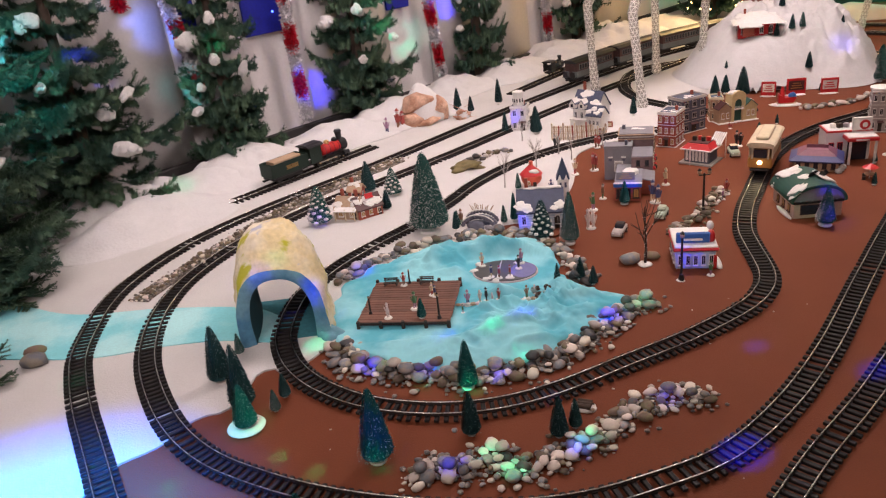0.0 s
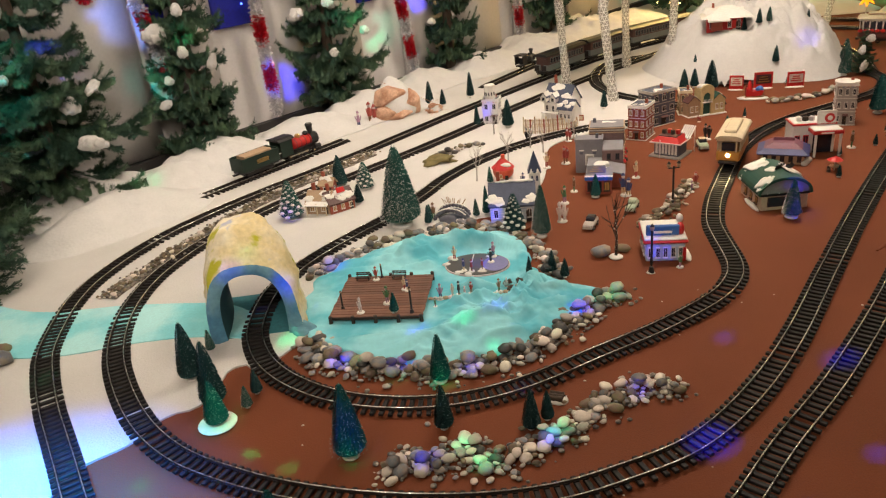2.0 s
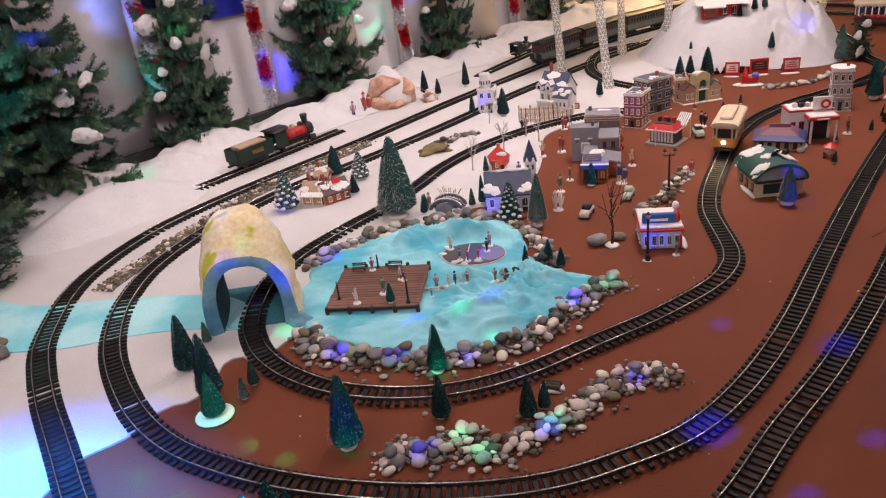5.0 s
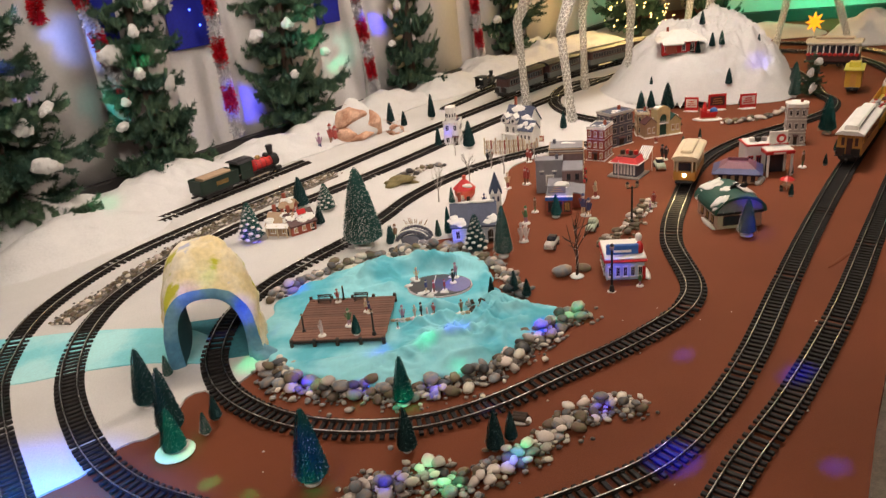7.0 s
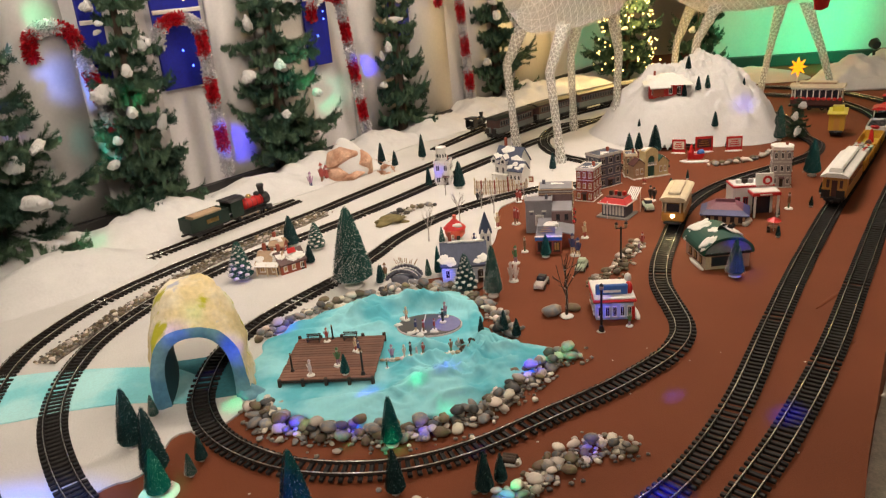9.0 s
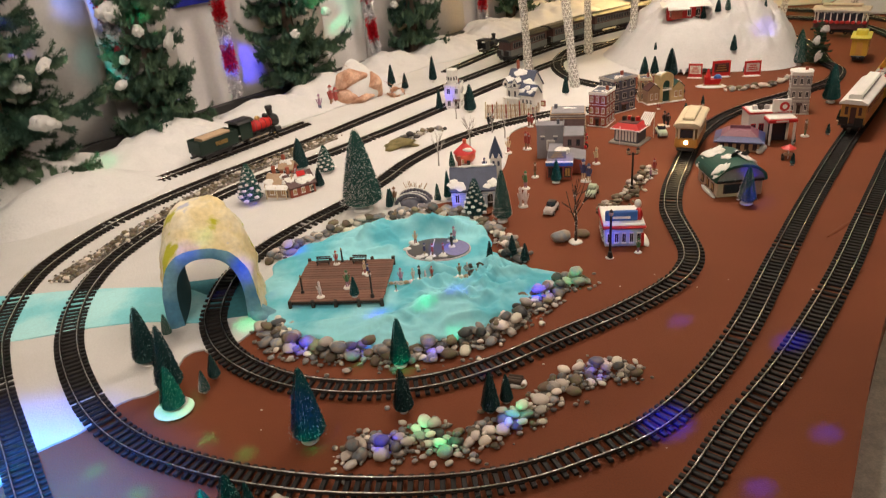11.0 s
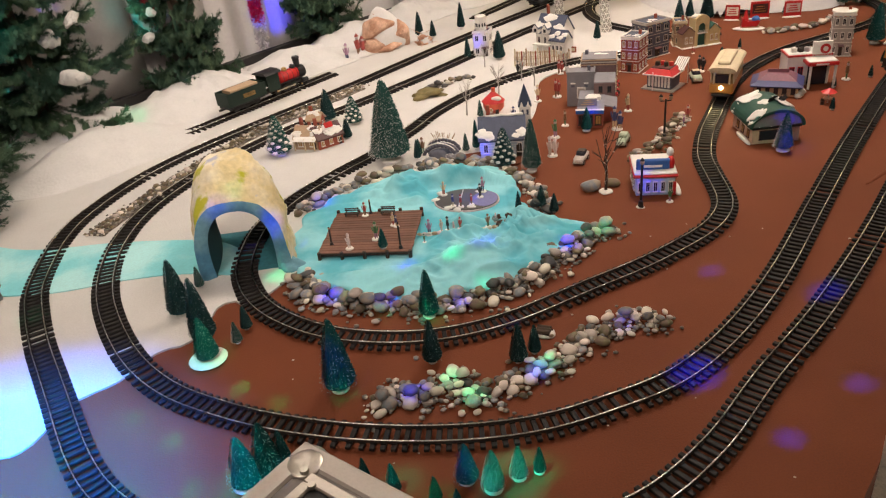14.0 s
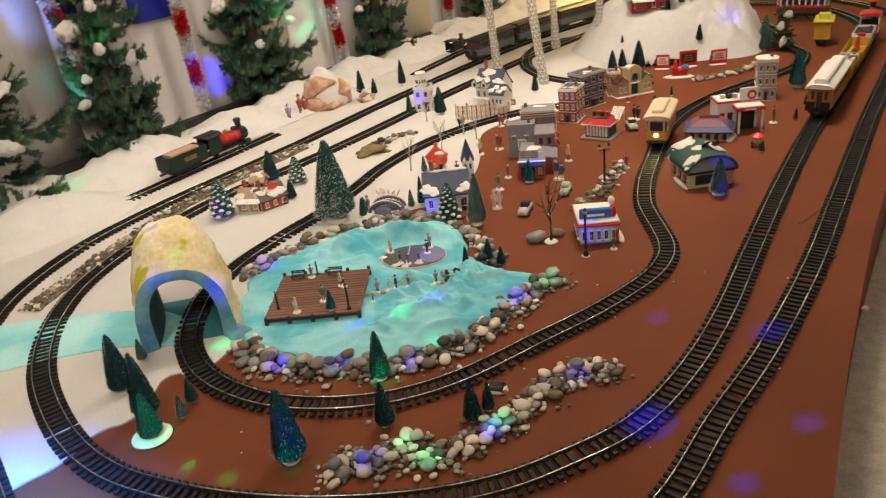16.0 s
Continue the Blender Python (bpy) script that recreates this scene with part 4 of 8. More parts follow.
for i in range(46):
    q = (i + 0.5) / 46
    ball(bm, 0.062 * (1 - 0.5 * q), 0.262 * (1 - q) ** 0.85 * math.cos(i * 2.4), 0.262 * (1 - q) ** 0.85 * math.sin(i * 2.4), 0.06 + 0.86 * q, 1, 1, 0.75, 1)
LUMP = bpy.data.meshes.new("snow_lump")
bm.to_mesh(LUMP)
bm.free()
LUMP.materials.append(WHITE)
LUMP.polygons.foreach_set("use_smooth", [True] * len(LUMP.polygons))
TREE_WORDS = {"green": "blue-green bottlebrush tree on a white base", "dark": "dark green bottlebrush tree", "frost": "frosted green bottlebrush tree with white tips"}


def mini_tree(x, y, h, kind="green", fat=1.0, base=1.0, z=0.004, extra="", lean=0.0, lumps=False):
    th = thing("bottlebrush_tree", pose(x, y, z, lean, 0, random.uniform(0, 360)) @ Matrix.Diagonal((h * fat, h * fat, h, 1)), TREE_WORDS[kind] + extra, "miniature tree", "bottlebrush trees")
    o = new("snow_base", BASE)
    o.parent, o.matrix_basis = th, Matrix.Diagonal((base, base, 1, 1))
    o = new("stem", STEM)
    o.parent, o.matrix_basis = th, Matrix.Translation((0, 0, 0.02))
    o = new("crown", CROWNS[kind])
    o.parent, o.matrix_basis = th, Matrix.Translation((0, 0, 0.09)) @ Matrix.Diagonal((1, 1, 0.93, 1))
    if lumps:
        o = new("snow_lump", LUMP)
        o.parent, o.matrix_basis = th, Matrix.Translation((0, 0, 0.09)) @ Matrix.Diagonal((1, 1, 0.93, 1))
    return th


for x, y, h, kind, fat, base in [(-0.485, 1.075, 0.125, "green", 1.05, 1.6), (-0.445, 1.10, 0.135, "green", 0.95, 0.8), (-0.415, 1.115, 0.10, "green", 0.7, 0.8), (-0.25, 1.07, 0.055, "green", 0.8, 0.8), (-0.19, 1.03, 0.075, "green", 0.8, 0.8), (-0.11, 1.005, 0.06, "green", 0.9, 1.2),
                                 (-0.05, 1.045, 0.095, "green", 1.0, 1.3), (-0.07, 1.0, 0.03, "green", 1.0, 1.3), (0.0, 1.02, 0.10, "frost", 0.85, 1.6), (0.05, 1.045, 0.08, "frost", 0.85, 1.6), (0.09, 1.055, 0.065, "green", 0.8, 1.5)]:
    mini_tree(x, y, h, kind, fat, base, extra=" by the track")
for x, y, h, kind, fat, base in [(-0.81, 1.71, 0.175, "dark", 0.8, 0.9), (-0.71, 1.58, 0.19, "dark", 0.72, 0.8), (-0.68, 1.50, 0.125, "green", 0.95, 3.0), (-0.62, 1.56, 0.065, "frost", 0.85, 0.9), (-0.61, 1.62, 0.072, "dark", 0.9, 0.8), (-0.80, 1.85, 0.07, "frost", 0.8, 0.8)]:
    mini_tree(x, y, h, kind, fat, base, extra=" on the felt edge")
for x, y, h, kind, fat, base in [(-0.33, 1.345, 0.195, "green", 0.78, 1.0), (-0.12, 1.42, 0.12, "dark", 0.8, 0.8), (-0.13, 1.61, 0.14, "green", 0.75, 1.2), (0.08, 1.395, 0.11, "dark", 0.8, 0.7), (0.12, 1.425, 0.08, "dark", 0.8, 0.9)]:
    mini_tree(x, y, h, kind, fat, base, extra=" among the loose pebbles")
for x, y, h, kind, fat, base in [(0.145, 2.12, 0.08, "dark", 0.6, 0.8), (0.22, 2.155, 0.078, "dark", 0.8, 0.9), (0.255, 2.115, 0.065, "dark", 0.9, 0.8)]:
    mini_tree(x, y, h, kind, fat, base, z=0.012, extra=" by the pond")
mini_tree(-0.29, 2.665, 0.315, "frost", 0.92, 1.0, extra=", the tallest one")
for x, y, h, kind, fat, base in [(-0.75, 2.835, 0.165, "frost", 1.15, 1.0), (-0.60, 3.19, 0.145, "dark", 0.95, 1.0), (-0.48, 3.12, 0.125, "frost", 1.25, 1.0), (-0.49, 2.95, 0.085, "dark", 1.0, 1.0), (-0.19, 2.66, 0.08, "dark", 0.7, 1.0)]:
    mini_tree(x, y, h, kind, fat, base, extra=" by the cottage", lumps=kind == "frost")
for x, y, h, kind, fat, base in [(0.128, 2.52, 0.148, "dark", 1.1, 1.0), (0.22, 2.455, 0.195, "frost", 0.66, 1.1), (0.066, 3.056, 0.075, "frost", 0.7, 1.0), (0.035, 2.70, 0.12, "green", 0.5, 1.0)]:
    mini_tree(x, y, h, kind, fat, base, extra=" by the church", lumps=x == 0.128)
for x, y, h, kind, fat, base in [(0.20, 3.89, 0.15, "dark", 0.85, 1.0), (0.04, 3.96, 0.12, "dark", 0.6, 1.0), (0.74, 4.09, 0.105, "dark", 0.75, 1.0), (-0.23, 4.52, 0.15, "dark", 0.7, 1.0), (-0.15, 4.49, 0.10, "dark", 0.8, 1.0), (0.02, 4.62, 0.16, "dark", 0.6, 1.0)]:
    mini_tree(x, y, h, kind, fat, base, extra=" on felt")
for x, y, h, kind, fat, base in [(1.195, 3.457, 0.085, "green", 0.85, 1.2), (1.36, 3.69, 0.05, "dark", 0.7, 1.2), (1.085, 2.442, 0.14, "frost", 0.85, 1.4), (0.468, 2.792, 0.095, "green", 0.85, 1.5), (1.94, 3.56, 0.185, "green", 0.85, 1.0), (1.401, 2.78, 0.05, "dark", 0.8, 1.5), (1.703, 3.107, 0.05, "dark", 0.8, 1.5), (1.836, 3.273, 0.055, "dark", 0.8, 1.4), (1.516, 3.026, 0.05, "dark", 0.8, 1.4)]:
    mini_tree(x, y, h, kind, fat, base, extra=" on cloth")
for x, y, h, kind in [(1.24, 4.33, 0.12, "dark"), (1.31, 4.37, 0.11, "dark"), (1.375, 4.27, 0.17, "dark"), (2.22, 4.50, 0.17, "frost"), (2.14, 4.33, 0.15, "frost")]:
    mini_tree(x, y, h, kind, 0.9, 0.8, extra=" below the hill")


# ---- tall artificial pines before the backdrop ----
def pine_mesh(seed, levels=16, around=9):
    """A pine crown, 1 high and about 0.5 wide: drooping boughs that fork into needle-clad fingers with upturned tips."""
    rng = np.random.RandomState(seed)
    V, Fc = [], []

    def finger(p, d, ln, thick, droop):
        """Needles round a curved twig."""
        n = max(4, int(ln / 0.0048))
        f = np.linspace(0, 1, n)[:, None]
        axis = p + d * ln * f + np.array([0, 0, 1.0]) * ln * (-droop * f + 1.15 * droop * f**3)
        along_d = np.gradient(axis, axis=0)
        along_d /= np.linalg.norm(along_d, axis=1)[:, None]
        m = 9
        c = np.repeat(axis, m, 0)
        dd = np.repeat(along_d, m, 0)
        side = rng.normal(size=(n * m, 3))
        side -= (side * dd).sum(1)[:, None] * dd
        side /= np.linalg.norm(side, axis=1)[:, None]
        needle = dd * rng.uniform(0.45, 0.9, (n * m, 1)) + side
        needle /= np.linalg.norm(needle, axis=1)[:, None]
        wide = np.cross(needle, dd)
        wide /= np.linalg.norm(wide, axis=1)[:, None] + 1e-9
        tip = c + needle * thick * rng.uniform(0.8, 1.15, (n * m, 1))
        k = sum(len(v) for v in V)
        V.append(np.stack([c - wide * 0.0016, c + wide * 0.0016, tip + wide * 0.0007, tip - wide * 0.0007], 1).reshape(-1, 3))
        Fc.append(np.arange(k, k + 4 * n * m).reshape(-1, 4))
        return axis

    for i in range(levels):
        s = i / levels
        z = 0.105 + 0.875 * s
        reach = (0.285 * (1 - s) ** 0.85 + 0.022) * (rng.uniform(0.60, 0.8) if i % 2 else rng.uniform(0.98, 1.18)) * (0.85 if i == 0 else 1.0)
        count = max(4, int(around * (1 - 0.5 * s)))
        for j in range(count):
            a = 2 * math.pi * (j + rng.rand()) / count
            ln = reach * rng.uniform(0.62, 1.22)
            out = np.array([math.cos(a), math.sin(a), rng.uniform(-0.14, 0.10)])
            bough = finger(np.array([0, 0, z]), out, ln, 0.014, rng.uniform(0.22, 0.42))
            across = np.array([-math.sin(a), math.cos(a), 0.0])
            forks = max(2, int(ln / 0.030))
            for q in range(forks):
                f = 0.22 + 0.70 * (q + rng.rand() * 0.6) / forks
                p = bough[int(f * (len(bough) - 1))]
                for sgn in (-1, 1):
                    d = out * 0.75 + across * sgn * rng.uniform(0.55, 0.95) + np.array([0, 0, rng.uniform(-0.35, 0.10)])
                    d /= np.linalg.norm(d)
                    finger(p, d, (ln * 0.40 * (1.1 - f) + 0.022) * rng.uniform(0.8, 1.15), 0.0125, rng.uniform(0.05, 0.3))
    me = bpy.data.meshes.new("crown")
    me.from_pydata(np.concatenate(V).tolist(), [], np.concatenate(Fc).tolist())
    me.materials.append(NEEDLE)
    return me


PINES = [pine_mesh(3), pine_mesh(8)]
bm = tube([(0, 0, 0), (0.004, 0, 0.3), (0, 0.004, 0.7), (0, 0, 0.98)], 0.022, 8, 0.003)
TRUNK = bpy.data.meshes.new("trunk")
bm.to_mesh(TRUNK)
bm.free()
TRUNK.materials.append(BARK)
bm = bmesh.new()
for i in range(8):
    ball(bm, random.uniform(0.35, 0.7), random.uniform(-0.7, 0.7), random.uniform(-0.5, 0.5), random.uniform(-0.25, 0.2), 1.0, 0.85, 0.75, 3, 0.55, i * 2.0)
TUFT = bpy.data.meshes.new("snow_tuft")
bm.to_mesh(TUFT)
bm.free()
TUFT.materials.append(BATTING)
TUFT.polygons.foreach_set("use_smooth", [True] * len(TUFT.polygons))


def pine(x, y, h, fat, mesh, tufts, turn, toward=-80, label="tall dark green artificial pine with tufts of snow batting"):
    th = thing("pine_tree", at(x, y, 0.005), label, "pine tree", "artificial pines")
    o = new("trunk", TRUNK)
    o.parent, o.matrix_basis = th, Matrix.Diagonal((h, h, h, 1))
    o = new("crown", mesh)
    o.parent, o.matrix_basis = th, pose(0, 0, 0, 0, 0, turn) @ Matrix.Diagonal((h * fat, h * fat, h, 1))
    for i in range(tufts):
        s = 0.12 + 0.70 * (i + random.random()) / tufts
        a = radians(toward + random.uniform(-75, 75))
        r = (0.27 * (1 - s) ** 0.8 + 0.02) * h * fat * random.uniform(0.75, 1.0)
        q = new("snow_tuft", TUFT)
        q.parent = th
        k = random.uniform(0.018, 0.046) * h ** 0.3
        q.matrix_basis = pose(r * math.cos(a), r * math.sin(a), (0.12 + 0.85 * s) * h - r * 0.3, random.uniform(-25, 25), random.uniform(-25, 25), random.uniform(0, 360)) @ Matrix.Diagonal((k * random.uniform(0.5, 1.3), k * random.uniform(0.5, 1.2), k * random.uniform(0.6, 1.9), 1))
    return th


pine(-1.86, 3.21, 1.75, 0.74, PINES[0], 15, 10)
pine(-2.06, 2.52, 1.8, 0.92, PINES[1], 14, 90)
pine(-1.40, 3.86, 1.7, 0.54, PINES[1], 13, 40)
pine(-0.82, 4.64, 1.9, 0.56, PINES[0], 12, 140)
pine(-0.10, 5.52, 1.8, 0.46, PINES[1], 9, 200)
pine(0.72, 6.55, 1.9, 0.60, PINES[0], 8, 20)
pine(-1.75, 2.28, 0.34, 1.3, PINES[1], 3, 0, label="small green artificial pine at the edge of the snow")
pine(-1.56, 1.70, 0.36, 1.3, PINES[0], 3, 60, label="small green artificial pine on white felt")
pine(2.24, 4.33, 0.27, 1.0, PINES[0], 3, 60, label="small dark pine beside the snow hill")


# ---- the snow hill ----
def hill_reach(a):
    c, s = math.cos(a), math.sin(a)
    rx = 0.50 if c > 0 else 0.72
    ry = 0.55 if s > 0 else 0.54
    return 1 / math.sqrt((c / rx) ** 2 + (s / ry) ** 2) * (1 + 0.06 * math.sin(5 * a + 1))


HILL = (1.84, 4.80, 0.43)


def hill_z(x, y):
    """Height of the snow hill: steep above, spreading at its foot, lumpy all over."""
    s = math.hypot(x - HILL[0], y - HILL[1]) / hill_reach(math.atan2(y - HILL[1], x - HILL[0]))
    if s >= 1:
        return 0.004
    lump = noise.fractal(Vector((x * 4.6, y * 4.6, 5.0)), 0.9, 2.1, 6) * 0.085 + abs(noise.noise(Vector((x * 11, y * 11, 7.0)))) * 0.050 + abs(noise.noise(Vector((x * 27, y * 27, 1.0)))) * 0.026
    z = 0.004 + max(0.0, HILL[2] * (0.96 * (1 - s**2.2) ** 1.15 + 0.06 * (1 - s)) + lump * min(1.0, 3.5 * (1 - s)))
    shelf = math.exp(-((x - 1.53) ** 2 + (y - 4.55) ** 2) / 0.030)
    return max(z, z * (1 - shelf) + 0.285 * shelf)


verts, faces, RG, SG = [(HILL[0], HILL[1], hill_z(HILL[0], HILL[1]))], [], 80, 220
for i in range(1, RG + 1):
    for k in range(SG):
        a = 2 * math.pi * k / SG
        r = hill_reach(a) * i / RG
        x, y = HILL[0] + r * math.cos(a), HILL[1] + r * math.sin(a)
        verts.append((x, y, hill_z(x, y)))
faces = [(0, 1 + k, 1 + (k + 1) % SG) for k in range(SG)]
for i in range(RG - 1):
    for k in range(SG):
        a, b = 1 + i * SG + k, 1 + i * SG + (k + 1) % SG
        faces.append((a, a + SG, b + SG, b))
tagged(part("snow_hill", mesh_of(verts, faces), BATTING, smooth=True), "tall lumpy hill of white snow batting", "snow hill")

for x, y, h, kind in [(1.62, 4.50, 0.085, "dark"), (1.70, 4.49, 0.09, "dark"), (1.76, 4.50, 0.09, "frost"), (1.76, 4.36, 0.10, "dark"), (1.34, 4.47, 0.05, "dark"), (1.99, 4.52, 0.05, "dark"), (1.72, 4.72, 0.09, "dark"), (1.80, 4.28, 0.04, "frost")]:
    mini_tree(x, y, h, kind, 0.8, 0.7, z=hill_z(x, y) - 0.006, extra=" on the hill")


# ---- boulder and bare trees ----
def boulder(x, y, r, squash, label):
    th = thing("boulder", at(x, y, 0.004, 25), label, "boulder")

    def tapered(bm, k):
        for v in bm.verts:
            v.co.x, v.co.y = v.co.x * (1.22 - k * max(0.0, v.co.z) / r), v.co.y * (1.22 - k * max(0.0, v.co.z) / r)
        return bm

    part("snow_cap", tapered(ball(bmesh.new(), r * 0.95, 0.05 * r, 0.08 * r, r * 0.60, 0.95, 0.75, squash, 3, 0.3, 2.0), 0.42), BATTING, th, "white snow batting between the rocks", True)
    rng = random.Random(11)
    for x, y, z, k, sx, sz in [(-0.26, -0.22, 0.86, 0.62, 1.1, 0.80), (0.60, -0.16, 0.40, 0.58, 0.85, 1.1), (-0.60, -0.38, 0.26, 0.52, 0.95, 0.8), (0.04, -0.52, 0.12, 0.46, 1.2, 0.55)]:
        bm = bmesh.new()
        for _ in range(20):
            d = Vector((rng.gauss(0, 1), rng.gauss(0, 1), rng.gauss(0, 1))).normalized() * r * k * rng.uniform(0.95, 1.2)
            bm.verts.new((d.x * sx + x * r, d.y * 0.8 + y * r, max(0.0, d.z * sz + z * r * squash)))
        hull = bmesh.ops.convex_hull(bm, input=bm.verts)
        bmesh.ops.delete(bm, geom=list({v for v in hull["geom_interior"] + hull["geom_unused"] if isinstance(v, bmesh.types.BMVert)}), context="VERTS")
        bmesh.ops.bevel(bm, geom=list(bm.edges), offset=0.005, segments=1, affect="EDGES")
        part("rock", bm, ROCK_PINK, th)


boulder(-0.43, 4.36, 0.142, 0.98, "reddish rock boulder capped with white batting")
boulder(-0.20, 4.36, 0.045, 1.0, "small reddish rock with a snow cap")


def bare_tree(x, y, h, material, label, seed, bulbs=False, base=0.0):
    th = thing("bare_tree", at(x, y, 0.004), label, "bare tree", "bare trees")
    rng = random.Random(seed)
    part("trunk", tube([(0, 0, 0), (0.01 * h, 0, 0.3 * h), (0, 0.02 * h, 0.55 * h)], 0.018 * h + 0.0008, 6, 0.011 * h), material, th)
    for i in range(9):
        a, z0 = rng.uniform(0, 6.3), rng.uniform(0.25, 0.55) * h
        ln = rng.uniform(0.10, 0.20) * h
        mid = (ln * 0.6 * math.cos(a), ln * 0.6 * math.sin(a), z0 + 0.2 * h)
        end = (ln * math.cos(a + 0.3), ln * math.sin(a + 0.3), min(h, z0 + rng.uniform(0.32, 0.5) * h))
        part("branch", tube([(0, 0.01 * h, z0), mid, end], 0.008 * h, 5, 0.003 * h), material, th)
        for _ in range(2):
            b = a + rng.uniform(-0.9, 0.9)
            part("twig", tube([mid, (mid[0] + 0.12 * h * math.cos(b), mid[1] + 0.12 * h * math.sin(b), mid[2] + rng.uniform(0.08, 0.2) * h)], 0.006 * h, 4, 0.003 * h), material, th)
        if bulbs:
            for q in range(2):
                part("bulb", ball(bmesh.new(), 0.006 * h, rng.uniform(-0.02, 0.02) * h, -0.016 * h, (0.12 + 0.05 * i + 0.03 * q) * h, sub=1), WHITE, th, "tiny white bulb")
        if bulbs and i < 6:
            part("berry", ball(bmesh.new(), 0.010 * h, mid[0], mid[1], mid[2], sub=1), WHITE, th, "pale pink berry")
    if base:
        part("snow_base", ball(bmesh.new(), base, 0, 0, 0, 1, 1, 0.3, 2, 0.4, 2), WHITE, th, "white snow base", True)


bare_tree(0.44, 2.245, 0.24, DARK_WOOD, "bare dark miniature tree with pale buds on a snow base", 3, True, 0.022)
for x, y, h, sd in [(0.01, 3.09, 0.17, 1), (0.16, 3.30, 0.16, 2), (0.28, 3.50, 0.16, 4), (0.12, 3.78, 0.13, 5), (0.33, 3.40, 0.15, 6), (0.50, 3.58, 0.12, 7)]:
    bare_tree(x, y, h, PALE_GREY, "pale bare miniature tree on white felt", sd)

# ---- rock tunnel over the tram line ----
def tunnel():
    """A hand-shaped plaster tunnel: a rough blue portal and a rounded body that narrows to the back."""
    th = thing("rock_tunnel", at(-0.672, 1.905, 0.004, 6), "hand-painted plaster rock tunnel with blue portal over the tram line", "tunnel")
    seg, rows = 64, 30
    depth = 0.30

    def ring(v, inner):
        out = []
        for k in range(seg + 1):
            u = k / seg
            a = math.pi * (u - 0.055 * math.sin(2 * math.pi * u) * 2)
            c, s = math.cos(a), max(0.0, math.sin(a))
            if inner:
                w, h = (0.102 - 0.018 * v) * (1 - 0.12 * (1 - s) ** 2), 0.205 - 0.05 * v
                x, z = w * (abs(c) ** 0.8) * (1 if c > 0 else -1), h * (s ** 0.75)
            else:
                w, h = 0.135 - 0.018 * v + 0.014 * math.sin(math.pi * v), 0.236 + 0.114 * math.sin(math.pi * min(1.0, v * 1.25) * 0.8) - 0.09 * v * v
                x, z = w * (abs(c) ** 0.72) * (1 if c > 0 else -1) * (1.04 - 0.05 * (1 - s) - 0.04 * s), h * (s ** 0.7)
                n = 0.014 * min(1.0, 0.2 + 3 * v) * noise.fractal(Vector((x * 16, v * 6, z * 16)), 0.9, 2.0, 5)
                x, z = x + n, max(0.0, z + n * s * 1.4)
            out.append((x - 0.055 * v * v, v * depth - 0.010 * (0 if inner else (1 - s)), z))
        return out

    outer = [ring(i / (rows - 1), False) for i in range(rows)]
    verts = [p for r in outer for p in r]
    n = seg + 1
    body = [(i * n + k, i * n + k + 1, (i + 1) * n + k + 1, (i + 1) * n + k) for i in range(rows - 1) for k in range(seg)]
    part("rock_shell", mesh_of(verts, body), TUNNEL_ROCK, th, "cream and yellow painted rock shell", True)
    floor = [(s * (0.098 - 0.016 * v) - 0.055 * v * v, v * depth, 0.0022) for v in np.linspace(0.03, 0.94, 8) for s in (-1, 1)]
    part("tunnel_floor", mesh_of(floor, [(2 * i, 2 * i + 1, 2 * i + 3, 2 * i + 2) for i in range(7)]), AQUA_SHADED, th, "aqua cloth floor of the tunnel, coloured as in shade")
    inner = [ring(i / (rows - 1), True) for i in range(rows)]
    verts = [p for r in inner for p in r]
    part("bore", mesh_of(verts, [f[::-1] for f in body]), TUNNEL_BORE_SHADE, th, "inside of the tunnel, its shade put into dark teal", True)
    for v0, name, mat in ((0, "portal", TUNNEL_BLUE), (rows - 1, "back_portal", TUNNEL_ROCK)):
        a, b = inner[v0], outer[v0]
        mid = [tuple((np.array(p) * 0.45 + np.array(q) * 0.55) + np.array((0, -0.007 if v0 == 0 else 0.004, 0))) for p, q in zip(a, b)]
        verts = a + mid + b
        faces = [(r * n + k, r * n + k + 1, (r + 1) * n + k + 1, (r + 1) * n + k) for r in range(2) for k in range(seg)]
        part(name, mesh_of(verts, faces if v0 == 0 else [f[::-1] for f in faces]), mat, th, "teal-blue painted portal face" if v0 == 0 else "", True)
    part("portal_foot", ball(bmesh.new(), 0.036, 0.137, -0.004, 0.004, 0.95, 0.7, 0.85, 3, 0.5, 2), TUNNEL_BLUE, th, "blue plaster foot of the portal", True)


tunnel()


# ---- wooden deck on the pond ----
def deck():
    th = thing("wooden_deck", at(-0.311, 2.052, 0.0, -6), "red-brown plank deck on short posts over the pond", "deck")
    W, D, Z = 0.285, 0.262, 0.034
    n = 17
    for i in range(n):
        y = -D / 2 + (i + 0.5) * D / n
        bm = box(bmesh.new(), W * random.uniform(0.985, 1.0), D / n - 0.0016, 0.004, 0, 0, 0, bevel=0.0006)
        p = part("plank", bm, DECK_WOOD, th)
        p.matrix_basis = at(random.uniform(-0.001, 0.001), y, Z - 0.004 + random.uniform(0, 0.0006))
    for y in (-D / 2 + 0.01, 0, D / 2 - 0.01):
        part("beam", box(bmesh.new(), W - 0.01, 0.008, 0.010, 0, y, Z - 0.0145), DARK_WOOD, th)
    for i in range(5):
        for y in (-D / 2, D / 2):
            x = -W / 2 + 0.006 + i * (W - 0.012) / 4
            bm = cyl(bmesh.new(), 0.006, 0.0055, Z + (0.008 if y > 0 else 0.002), x, y, 0.0, 8)
            part("post", bm, DARK_WOOD, th)
    return th


deck()
DECK_Z = 0.0345


